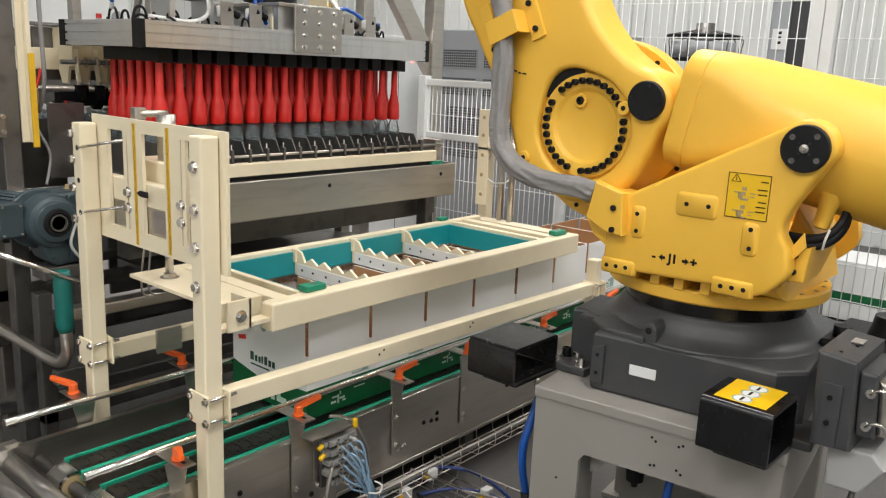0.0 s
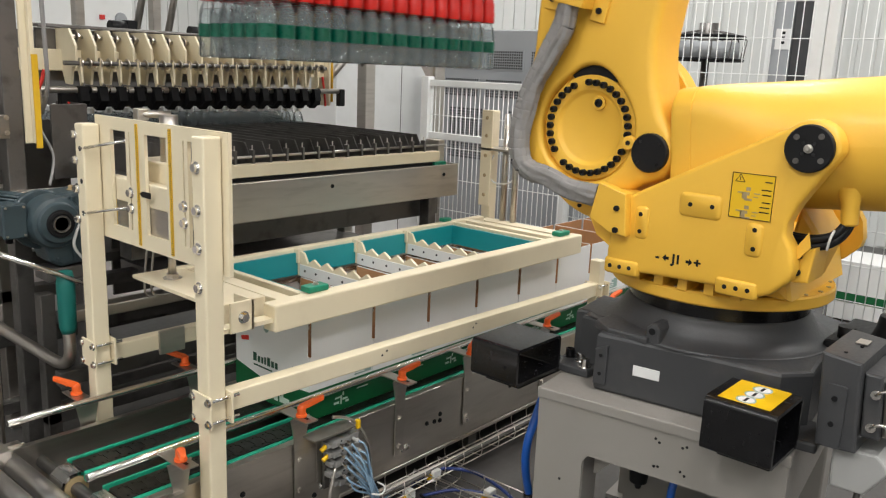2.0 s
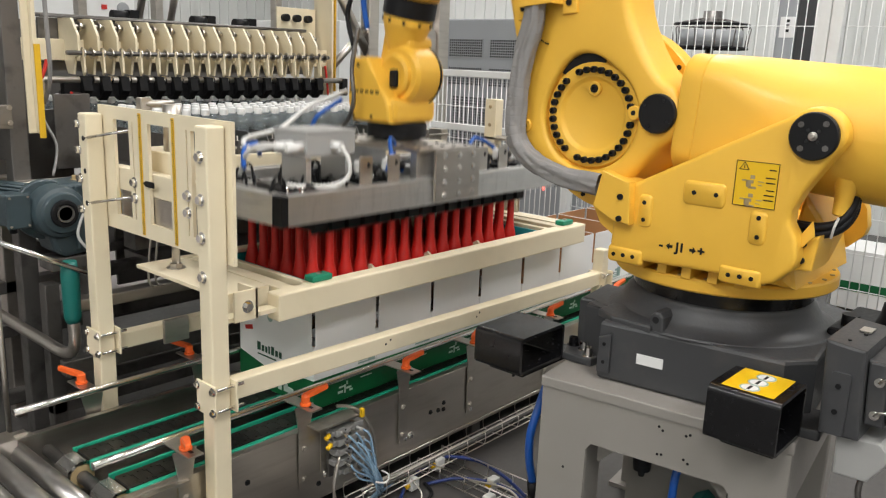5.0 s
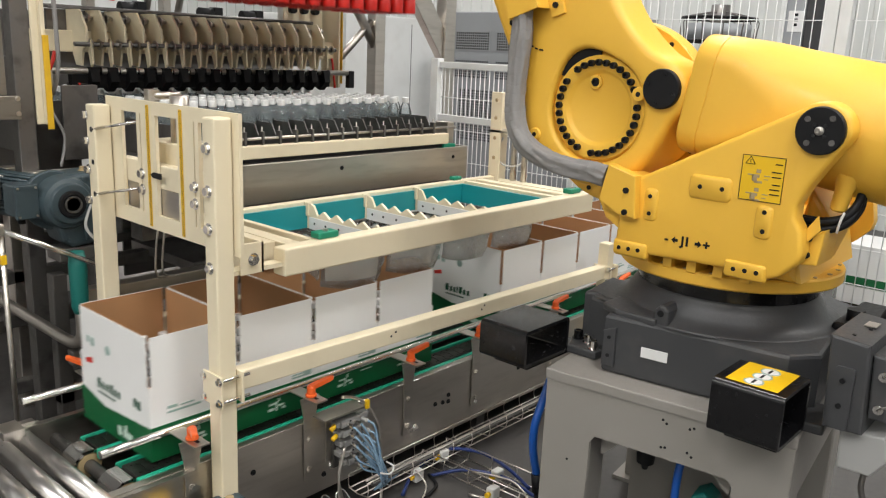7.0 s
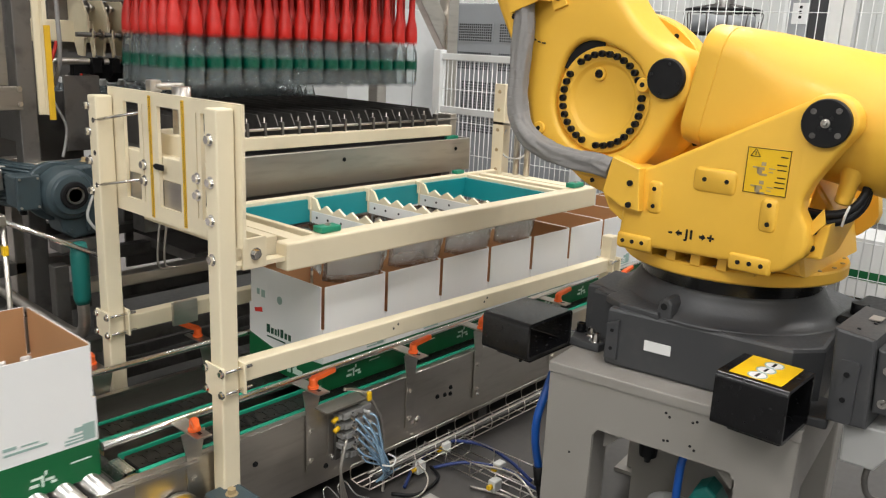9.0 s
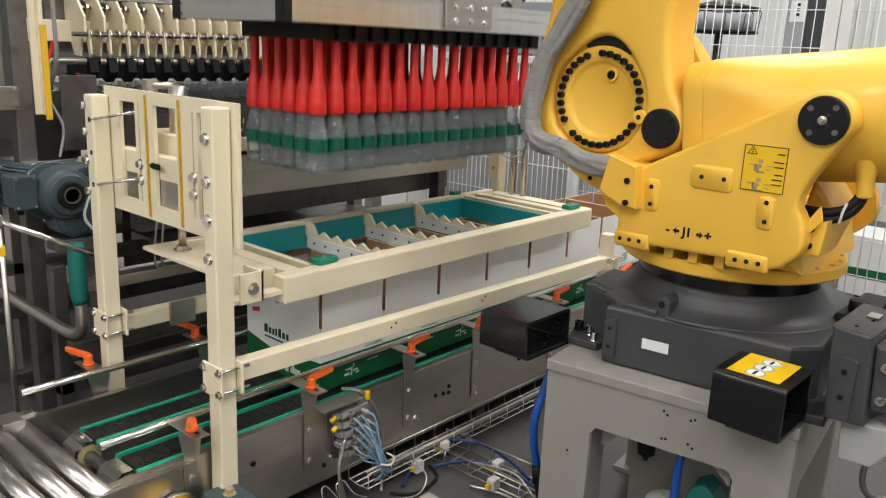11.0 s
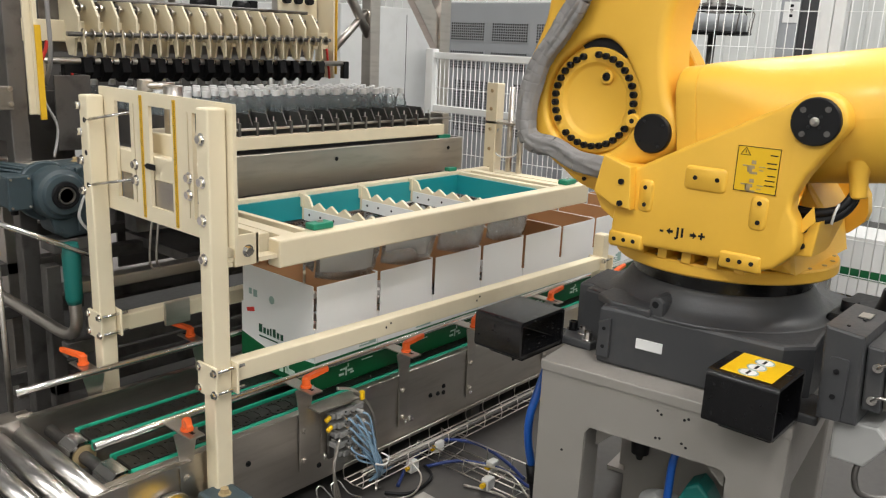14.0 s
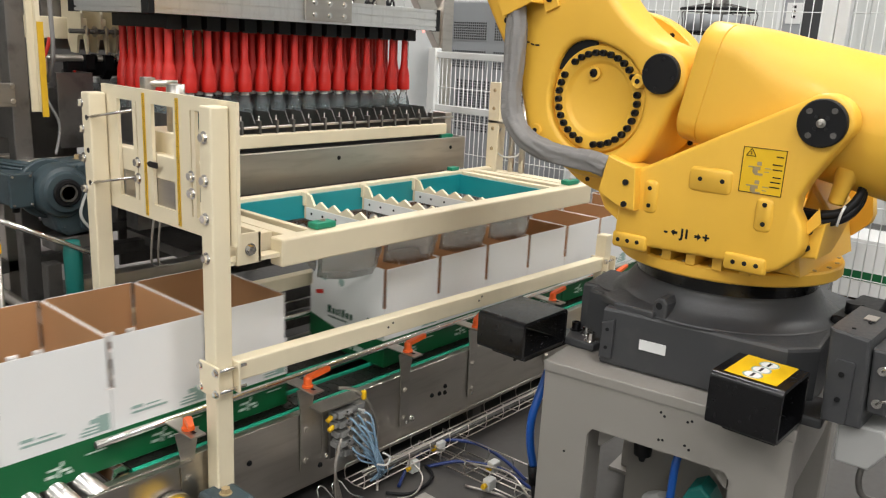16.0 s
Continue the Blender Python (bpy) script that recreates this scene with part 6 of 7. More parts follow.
def gripper():
    t = thing("bottle_gripper", "aluminium framed bottle gripper with red rubber heads", "gripper")
    HL, D, H = 0.705, 0.57, 0.088
    profile_rail("front_rail", t, -HL, HL, 0.0, 0.045, 0, H, "x")
    profile_rail("back_rail", t, -HL, HL, D - 0.045, D, 0, H, "x")
    profile_rail("end_rail", t, -HL, -HL + 0.045, 0.046, D - 0.046, 0, H, "y")
    profile_rail("end_rail", t, HL - 0.045, HL, 0.046, D - 0.046, 0, H, "y")
    for sx in (-1, 1):
        for y in (-0.002, D - 0.043):
            x = -HL - 0.002 if sx < 0 else HL - 0.022
            part("end_cap", B(NB(), x, x + 0.024, y, y + 0.046, -0.003, H + 0.002, 0.002), BLACKM, t, "black profile end cap")
    for y in (0.15, 0.38):
        part("inner_rail", B(NB(), -HL + 0.05, HL - 0.05, y, y + 0.04, 0.02, 0.07, 0.002), ALU, t)
    part("top_plate", B(NB(), -0.13, 0.17, 0.01, 0.50, 0.176, 0.190, 0.002), STEEL, t, "steel mounting plate")
    for y in (0.03, 0.46):
        part("plate_riser", B(NB(), -0.12, 0.16, y, y + 0.03, 0.088, 0.176, 0.002), ALU, t)
    fp = part("front_plate", B(NB(), -0.07, 0.165, -0.013, -0.002, 0.008, 0.185, 0.002), STEEL, t, "steel front plate with bolts")
    for i in range(3):
        for j in range(4):
            part("plate_bolt", hexbolt(NB(), (-0.025 + 0.075 * i, -0.013, 0.03 + 0.045 * j), (0, -1, 0), 0.0075, 0.006), CHROME, fp)
    for i in range(5):
        for y in (0.04, 0.12, 0.42):
            part("plate_hole", C(NB(), (-0.1 + 0.06 * i, y, 0.190), (-0.1 + 0.06 * i, y, 0.194), 0.008, 8), STEEL_DK, t)
    part("flange_seat", C(NB(), (0.02, 0.27, 0.185), (0.02, 0.27, 0.195), 0.09, 24), STEEL, t)
    jb = part("junction_box", B(NB(), -0.535, -0.335, 0.10, 0.26, 0.178, 0.250, 0.005), GREY_BOX, t, "light grey junction box")
    part("box_lid", B(NB(), -0.537, -0.333, 0.098, 0.262, 0.250, 0.260, 0.003), GREY_BOX, jb)
    for x in (-0.52, -0.36):
        part("box_post", B(NB(), x, x + 0.02, 0.12, 0.24, 0.088, 0.178), ALU, jb)
    for y, z in ((0.12, 0.21), (0.17, 0.21)):
        part("cable_gland", C(NB(), (-0.60, y, z), (-0.535, y, z), 0.015, 10), WHITE_PL, jb, "white cable gland")
    part("cable_gland", C(NB(), (-0.43, 0.10, 0.21), (-0.43, 0.06, 0.21), 0.015, 10), WHITE_PL, jb, "white cable gland")
    part("white_cable", T(NB(), [(-0.43, 0.06, 0.21), (-0.425, 0.03, 0.17), (-0.43, 0.03, 0.12), (-0.48, 0.05, 0.095), (-0.58, 0.07, 0.10), (-0.62, 0.09, 0.105)], 0.0075), CABLE_W, t, "white cable")
    part("white_cable", T(NB(), [(-0.60, 0.12, 0.21), (-0.66, 0.15, 0.22), (-0.68, 0.2, 0.19), (-0.66, 0.26, 0.13)], 0.0075), CABLE_W, t, "white cable")
    part("white_cable", T(NB(), [(-0.60, 0.17, 0.21), (-0.65, 0.22, 0.2), (-0.6, 0.32, 0.22), (-0.4, 0.4, 0.24), (-0.2, 0.5, 0.30), (-0.06, 0.45, 0.36)], 0.008), CABLE_W, t, "white cable")
    for pts in ([(-0.69, 0.2, 0.15), (-0.66, 0.24, 0.2), (-0.6, 0.26, 0.21), (-0.56, 0.3, 0.17)], [(-0.23, 0.06, 0.12), (-0.20, 0.07, 0.17), (-0.16, 0.08, 0.15), (-0.13, 0.09, 0.11)], [(-0.17, 0.1, 0.16), (-0.16, 0.12, 0.215), (-0.12, 0.14, 0.20), (-0.11, 0.15, 0.16)],
                [(0.24, 0.1, 0.18), (0.30, 0.12, 0.20), (0.37, 0.10, 0.17), (0.41, 0.09, 0.13)], [(0.41, 0.09, 0.13), (0.45, 0.10, 0.12), (0.5, 0.12, 0.15)], [(-0.2, 0.5, 0.2), (-0.18, 0.47, 0.27), (-0.10, 0.43, 0.33)]):
        part("air_hose", T(NB(), pts, 0.008), BLUE, t, "blue air hose")
    rnd = random.Random(5)
    for i in range(78):
        x = -0.65 + 0.0165 * i + rnd.uniform(-0.01, 0.01)
        if -0.14 < x < 0.18:
            continue
        y, a = rnd.uniform(0.07, 0.40), rnd.uniform(0, 2 * math.pi)
        dx, dy, z = 0.06 * math.cos(a), 0.05 * math.sin(a), rnd.uniform(0.095, 0.125)
        part("black_cable", T(NB(), [(x, y, 0.06), (x + 0.2 * dx, y + 0.2 * dy, z), (x + 0.7 * dx, y + 0.7 * dy, z + rnd.uniform(-0.015, 0.012)), (x + dx, y + dy, 0.06)], 0.0046, 7, 5), BLACKM, t)
        part("silver_fitting", C(NB(), (x, y, 0.06), (x, y, 0.10), 0.006, 6), CHROME if i % 3 else BLACKM, t)
    for x in (-0.62, -0.52, -0.28, -0.20, 0.22, 0.30, 0.44, 0.54, 0.62):
        for y in (0.09, 0.30, 0.42):
            part("cylinder_block", B(NB(), x, x + 0.05, y, y + 0.09, 0.02, 0.075 + 0.015 * (y < 0.1), 0.004), BLACKM if (x * 100 + y * 10) % 2 < 1 else STEEL_DK, t, "small air cylinder block")
    for x in (-0.36, -0.235, 0.235, 0.36):
        part("valve_bracket", B(NB(), x, x + 0.055, 0.05, 0.056, 0.088, 0.175, 0.002), STEEL, t)
        part("valve", C(NB(), (x + 0.03, 0.06, 0.15), (x + 0.09, 0.075, 0.13), 0.014, 10), BLACKM, t, "black air valve")
        part("fitting", B(NB(), x + 0.005, x + 0.045, 0.062, 0.09, 0.12, 0.16, 0.006), WHITE_PL, t, "white hose fitting")
    for x in (-0.64, -0.6, -0.57, -0.53, -0.49):
        part("red_block", B(NB(), x, x + 0.03, 0.06, 0.12, 0.02, 0.06, 0.004), RED, t, "red rubber bellows top")
    part("grip_bed", B(NB(), -HL + 0.05, HL - 0.05, 0.06, 0.50, 0.0, 0.012), BLACKM, t)
    part("status_light", C(NB(), (0.60, -0.003, -0.006), (0.60, 0.004, -0.006), 0.004, 8), RED_LED, t, "tiny red status light")
    # sliding carriages with six heads each
    head_mesh = mesh_from("head", LATHE(NB(), [(0.0135, -0.030), (0.0140, -0.138), (0.0152, -0.141), (0.0152, -0.150), (0.0175, -0.166), (0.0225, -0.184), (0.0258, -0.200), (0.0264, -0.222), (0.0272, -0.224), (0.0280, -0.258), (0.026, -0.265), (0.0, -0.262)], 16), RED)
    rod_mesh = mesh_from("head_rod", C(NB(), (0, 0, -0.022), (0, 0, 0.0), 0.011, 8), BLACKM)
    cars = []
    for c in range(NCOL):
        car = new("head_carriage", mesh_from("head_carriage", B(B(B(NB(), -0.016, 0.016, 0.065, 0.455, -0.046, -0.001), -0.031, 0.031, 0.058, 0.064, -0.050, -0.003), -0.031, -0.029, 0.046, 0.058, -0.044, -0.003), BLACKM))
        car.parent = t
        for r in range(NROW):
            for nm, me in (("head", head_mesh), ("head_rod", rod_mesh)):
                hd = new(nm, me)
                hd.parent = car
                hd.location = (0, ROW_0 + ROW_PITCH * r, 0)
                if nm == "head":
                    tagged(hd, "red rubber gripping head")
        cars.append(car)
    return t, cars


GRIP, CARS = gripper()

# ---- floor cables and air parts ----
def valve_bank():
    t = thing("valve_bank", "grey air valve bank with clear blue tubes", "valve bank", (0.05, -0.14, 0.45))
    part("back_plate", B(NB(), -0.045, 0.05, -0.1005, -0.0965, 0.45, 0.62, 0.001), STEEL, t)
    part("hood", B(NB(), -0.10, 0.06, -0.16, -0.097, 0.62, 0.626), STEEL, t)
    rnd = random.Random(11)
    for i in range(5):
        z, dx = 0.588 - 0.034 * i, 0.006 * i + rnd.uniform(-0.008, 0.008)
        v = part("valve", B(NB(), -0.030 + dx, 0.045 + dx, -0.158, -0.115, z - 0.011, z + 0.011, 0.003), VALVE, t, "grey slim air valve")
        part("valve_coil", B(NB(), 0.046 + dx, 0.085 + dx, -0.153, -0.120, z - 0.009, z + 0.012, 0.003), VALVE, v)
        part("coil_nut", C(NB(), (0.085 + dx, -0.137, z), (0.094 + dx, -0.137, z), 0.006, 8), STEEL, v)
        part("body_cap", B(NB(), -0.044 + dx, -0.031 + dx, -0.152, -0.122, z - 0.008, z + 0.008, 0.002), VALVE, v)
        for k in range(3):
            x = -0.008 + 0.03 * k + dx
            part("fitting", LATHE(NB(), [(0.004, -0.186), (0.0075, -0.185), (0.0075, -0.176), (0.0055, -0.175), (0.0055, -0.158)], 10, "y", (x, 0, z - 0.002)), CHROME if k < 2 else GREY_BOX, v)
        part("screw", C(NB(), (0.004 + dx, -0.1595, z + 0.006), (0.004 + dx, -0.158, z + 0.006), 0.003, 8), BLACKM, v)
        if i < 2:
            part("yellow_plug", C(NB(), (-0.060 + dx, -0.14, z - 0.012), (-0.042 + dx, -0.14, z - 0.002), 0.0075, 10), STICKER, v, "yellow plug")
        for k in range(3):
            x, e = -0.008 + 0.03 * k + dx, rnd.uniform(-0.012, 0.012)
            part("clear_tube", T(NB(), [(x, -0.185, z - 0.002), (x + 0.012, -0.205 + e, z - 0.022), (0.085 + e, -0.215 + e, 0.44 - 0.012 * i + 0.5 * e), (0.105 + 0.012 * k + e, -0.20, 0.36 + e), (0.10 + 0.02 * k, -0.17, 0.325), (0.16 + 0.03 * k, -0.16, 0.335)], 0.0036, 7, 5), BLUE_PALE, t, "clear blue air tube")
    part("tube_tie", T(NB(), [(0.062, -0.235, 0.425), (0.095, -0.245, 0.415), (0.128, -0.225, 0.42), (0.125, -0.195, 0.425)], 0.003), CABLE_W, t, "pale tube tie")
    part("manifold", B(NB(), -0.025, 0.075, -0.114, -0.101, 0.425, 0.605, 0.003), STEEL_DK, t)
    part("yellow_tag", B(NB(), 0.078, 0.092, -0.15, -0.136, 0.604, 0.634, 0.003), STICKER, t, "yellow cable tag")
    part("cable", T(NB(), [(0.0, -0.12, 0.66), (0.05, -0.13, 0.645), (0.09, -0.14, 0.61), (0.13, -0.15, 0.53), (0.15, -0.15, 0.40), (0.14, -0.16, 0.25)], 0.005), STEEL, t)
    for k in range(3):
        part("hanging_cable", T(NB(), [(-0.03 - 0.008 * k, -0.17, 0.52 - 0.02 * k), (-0.06, -0.18, 0.42), (-0.055 + 0.01 * k, -0.19, 0.3), (-0.02 + 0.006 * k, -0.21, 0.12), (-0.01, -0.22, 0.0)], 0.0045, 6), STEEL, t, "grey hanging cable")
    return t


valve_bank()


def wire_tray(x0, y0, z0, x1, y1, z1, w, label):
    t = thing("wire_tray", label, "cable tray", (x0, y0, z0))
    a, b = Vector((x0, y0, z0)), Vector((x1, y1, z1))
    d = (b - a).normalized()
    s = Vector((-d.y, d.x, 0)).normalized()
    for k in (0, 0.33, 0.66, 1.0):
        part("long_wire", C(NB(), a + s * w * k, b + s * w * k, 0.0024, 6), STEEL, t)
    for k in (0, 1):
        part("long_wire", C(NB(), a + s * w * k + Vector((0, 0, 0.05)), b + s * w * k + Vector((0, 0, 0.05)), 0.0024, 6), STEEL, t)
    n = int((b - a).length / 0.1)
    for i in range(n + 1):
        p = a + (b - a) * i / n
        bm = NB()
        T(bm, [p + Vector((0, 0, 0.05)), p + Vector((0, 0, 0.002)), p + s * w + Vector((0, 0, 0.002)), p + s * w + Vector((0, 0, 0.05))], 0.0022, 5, 2)
        part("cross_wire", bm, STEEL, t)
    return t


wire_tray(0.05, -0.19, 0.325, 2.6, -0.19, 0.325, 0.085, "bright wire mesh cable tray along the conveyor")
wire_tray(0.40, -0.10, 0.282, 0.42, -0.62, 0.282, 0.13, "bright wire mesh cable tray on the floor")


def loose_cables():
    g = FZ + 0.008
    for pts, r, m, lab in (
        ([(0.10, -0.16, 0.34), (0.5, -0.155, 0.335), (1.2, -0.15, 0.335), (2.4, -0.15, 0.335)], 0.007, STEEL_DK, "dark cable lying in the wire tray"),
        ([(0.10, -0.13, 0.34), (0.6, -0.135, 0.332), (1.3, -0.13, 0.332), (2.4, -0.13, 0.332)], 0.005, STEEL, "grey cable lying in the wire tray"),
        ([(0.20, -0.20, g), (0.30, -0.15, 0.30), (0.38, -0.14, 0.31), (0.46, -0.15, 0.33), (0.55, -0.24, 0.32), (0.56, -0.36, 0.30), (0.52, -0.48, 0.29)], 0.0065, BLUE_DK, "dark blue air hose across the floor tray"),
        ([(0.36, -0.18, g), (0.44, -0.26, 0.30), (0.50, -0.38, 0.30), (0.49, -0.52, 0.29), (0.44, -0.62, 0.29)], 0.006, BLUE_DK, "dark blue air hose across the floor tray"),
        ([(0.28, -0.18, 0.33), (0.27, -0.24, 0.30), (0.20, -0.27, g), (0.12, -0.24, g)], 0.003, STEEL, "thin white cable loop on the floor"),
        ([(0.05, -0.18, g), (0.0, -0.14, g), (-0.02, -0.12, 0.33), (0.01, -0.12, 0.34), (0.03, -0.15, 0.30), (0.07, -0.17, g)], 0.003, CHROME, "bent bright wire offcut on the floor"),
        ([(0.0, -0.16, g), (-0.06, -0.13, g), (-0.07, -0.11, 0.33), (-0.05, -0.11, 0.34), (-0.02, -0.14, 0.29)], 0.003, CHROME, "bent bright wire offcut on the floor"),
        ([(0.44, -0.30, 0.31), (0.47, -0.45, 0.32), (0.42, -0.58, 0.30), (0.38, -0.62, 0.42)], 0.004, STEEL, "grey white cable beside the floor tray"),
        ([(0.14, -0.20, g), (0.20, -0.26, g), (0.32, -0.24, g), (0.36, -0.17, g)], 0.006, BLACKM, "black cable lying on the floor"),
        ([(0.36, -0.35, g), (0.40, -0.48, g), (0.36, -0.60, g), (0.37, -0.66, 0.36)], 0.0045, STEEL, "pale cable lying on the floor"),
    ):
        t = thing("cable", lab, "cable", pts[0])
        part("sheath", T(NB(), pts, r), m, t)
    t = thing("air_hose", "bright blue air hose rising beside the robot stand", "hose", (0.35, -0.62, FZ))
    part("tube", T(NB(), [(0.40, -0.62, 0.80), (0.354, -0.62, 0.715), (0.318, -0.62, 0.64), (0.318, -0.62, 0.56), (0.345, -0.62, 0.47)], 0.0125, 10), BLUE, t)
    part("fitting", C(NB(), (0.345, -0.62, 0.47), (0.350, -0.625, 0.41), 0.017, 10), BLACKM, t)
    part("lower_hose", T(NB(), [(0.350, -0.625, 0.41), (0.36, -0.64, 0.33), (0.40, -0.66, FZ)], 0.012), BLACKM, t)
    for x, y, z in ((0.30, -0.17, 0.30), (0.44, -0.16, 0.32), (0.50, -0.36, 0.30), (0.40, -0.42, 0.30)):
        t = thing("air_fitting", "white plastic air fitting beside blue hose", "fitting", (x, y, z), "air fittings")
        part("tee", B(NB(), x - 0.02, x + 0.02, y - 0.015, y + 0.015, z - 0.02, z + 0.02, 0.005), CABLE_W, t)
        part("yellow_end", C(NB(), (x - 0.035, y, z), (x - 0.02, y, z), 0.009, 8), STICKER, t)


loose_cables()


def floor_channel():
    t = thing("floor_box", "grey steel box on the floor beside the stand", "box", (0.03, -0.46, 0))
    part("body", B(NB(), -0.08, 0.15, -0.56, -0.36, FZ, 0.326, 0.008), GREY_STAND, t)
    part("lid", B(NB(), -0.09, 0.16, -0.57, -0.35, 0.327, 0.34, 0.004), GREY_STAND, t)


floor_channel()


# ---- behind ----
def mesh_fence(x, y0, y1, z0, z1, pitch, label, mid=()):
    t = thing("mesh_fence", label, "fence", (x, (y0 + y1) / 2, 0), "guard fence")
    for y in (y0, y1):
        part("post", B(NB(), x - 0.03, x + 0.03, y - 0.03, y + 0.03, 0, z1 + 0.02, 0.004), WHITE, t)
    part("top_rail", B(NB(), x - 0.015, x + 0.015, y0 + 0.03, y1 - 0.03, z1 - 0.04, z1, 0.003), WHITE, t)
    part("bottom_rail", B(NB(), x - 0.015, x + 0.015, y0 + 0.03, y1 - 0.03, z0, z0 + 0.03, 0.003), WHITE, t)
    for z in mid:
        part("middle_rail", B(NB(), x - 0.015, x + 0.015, y0 + 0.03, y1 - 0.03, z - 0.02, z + 0.02, 0.003), WHITE, t)
    n = int((y1 - y0) / pitch)
    for i in range(1, n):
        y = y0 + (y1 - y0) * i / n
        part("wire", C(NB(), (x, y, z0), (x, y, z1 - 0.02), 0.0028, 5), WHITE, t)
    z = z0 + 0.2
    while z < z1:
        part("cross_wire", C(NB(), (x + 0.004, y0, z), (x + 0.004, y1, z), 0.0028, 5), WHITE, t)
        z += 0.2
    return t


mesh_fence(2.40, 0.35, 1.72, 0.42, 1.64, 0.036, "white welded mesh guard gate", (1.29,))
mesh_fence(3.20, -0.40, 1.15, 0.15, 2.55, 0.05, "tall white welded mesh guard fence")
mesh_fence(3.20, -2.4, -0.464, 0.15, 2.55, 0.05, "tall white welded mesh guard fence")


def vent_cabinet():
    t = thing("vent_cabinet", "grey machine cabinet with perforated vent panels", "cabinet", (3.9, 2.0, 0))
    part("body", B(NB(), 3.6, 4.5, 1.3, 2.72, 0.05, 2.02, 0.01), GREY_PANEL, t)
    part("plinth", B(NB(), 3.62, 4.48, 1.32, 2.70, 0.0, 0.05), BLACKM, t)
    for z in (1.50, 1.72):
        for y0 in (1.42, 1.84, 2.26):
            p = part("vent_panel", B(NB(), 3.594, 3.602, y0, y0 + 0.36, z, z + 0.15), GREY_PANEL, t)
            bm = NB()
            for i in range(16):
                for j in range(7):
                    B(bm, 3.5925, 3.5938, y0 + 0.01 + i * 0.0215, y0 + 0.023 + i * 0.0215, z + 0.008 + j * 0.02, z + 0.021 + j * 0.02)
            part("vent_mesh", bm, BLACKM, p, "rows of dark vent holes")
    for y0 in (1.6, 2.2):
        p = part("vent_panel", B(NB(), 3.594, 3.602, y0, y0 + 0.36, 1.0, 1.42), GREY_PANEL, t)
        bm = NB()
        for i in range(16):
            for j in range(19):
                B(bm, 3.5925, 3.5938, y0 + 0.01 + i * 0.0215, y0 + 0.023 + i * 0.0215, 1.01 + j * 0.0215, 1.023 + j * 0.0215)
        part("vent_mesh", bm, BLACKM, p, "rows of dark vent holes")


vent_cabinet()


def steel_frame():
    t = thing("steel_frame", "grey square steel machine frame with diagonal braces", "frame", (2.2, 1.8, 0))
    part("column", B(NB(), 1.93, 2.01, 1.80, 1.88, 0, 3.2, 0.006), STEEL, t)
    part("column", B(NB(), 2.545, 2.645, 1.79, 1.88, FZ, 3.2, 0.006), STEEL, t)
    part("brace", PR(NB(), [(2.544, 1.65), (2.544, 1.86), (1.95, 2.62), (1.84, 2.53)], "y", 1.81, 1.87, 0.004), STEEL, t)
    bm = NB()
    T(bm, [(1.95, 1.84, 1.72), (1.65, 1.84, 2.15)], 0.035, 4, 1)
    part("brace", bm, STEEL, t)
    bm = NB()
    T(bm, [(1.66, 1.84, 1.62), (1.93, 1.84, 1.86)], 0.022, 4, 1)
    part("brace", bm, STEEL, t)
    part("top_beam", B(NB(), 1.2, 3.2, 1.80, 1.88, 3.2, 3.28, 0.006), STEEL, t)
    return t


steel_frame()


def far_cabinet(x0, x1, y0, y1, z1, label, seams):
    t = thing("white_cabinet", label, "cabinet", ((x0 + x1) / 2, (y0 + y1) / 2, 0), "white cabinets")
    part("body", B(NB(), x0, x1, y0, y1, 0.06, z1, 0.008), WHITE, t)
    part("plinth", B(NB(), x0 + 0.02, x1 - 0.02, y0 + 0.02, y1 - 0.02, 0, 0.06), BLACKM, t)
    for i in range(1, seams):
        x = x0 + (x1 - x0) * i / seams
        part("door_gap", B(NB(), x - 0.003, x + 0.003, y0 - 0.001, y0 + 0.001, 0.1, z1 - 0.05), BLACKM, t)
    return t


def dark_backing():
    t = thing("dark_backdrop", "dark panels added for the darkness behind the bottle gate, with bars and ties", "machine guard", (0.4, 2.0, 0))
    # Dark sheets and a box, added to stand for the darkness behind the bottles.
    part("rear_dark_panel", B(NB(), -0.34, 1.30, 1.95, 1.965, 1.40, 1.80), STEEL_DK, t)
    part("side_dark_panel", B(NB(), -0.36, -0.345, 1.25, 1.95, 1.28, 1.62), STEEL_DK, t)
    part("dark_box", B(NB(), -1.4, -0.62, 2.5, 3.4, 1.10, 1.72, 0.01), STEEL_DK, t)
    for x in (-1.35, -0.7):
        part("leg", B(NB(), x, x + 0.05, 2.8, 2.85, 0, 1.10), STEEL_DK, t)
    for z in (1.46, 1.53, 1.60):
        part("roller_bar", C(NB(), (-0.9, 1.5, z), (-0.44, 1.45, z), 0.02, 10), STEEL, t)
    part("roller_post", B(NB(), -0.95, -0.89, 1.46, 1.52, 0.0, 1.85, 0.004), STEEL, t)
    part("side_dark_sheet", B(NB(), -1.05, -0.05, 1.44, 1.46, 1.00, 1.45), STEEL_DK, t)
    part("cross_tie", B(NB(), -0.45, 1.30, 1.9, 1.95, 0.75, 0.82), STEEL_DK, t)
    part("cross_tie", B(NB(), -0.45, 1.30, 1.42, 1.48, 0.55, 0.60), STEEL_DK, t)
    part("apron_panel", B(NB(), 0.22, 1.30, 1.66, 1.675, 0.62, 1.18), STEEL_DK, t)
    return t


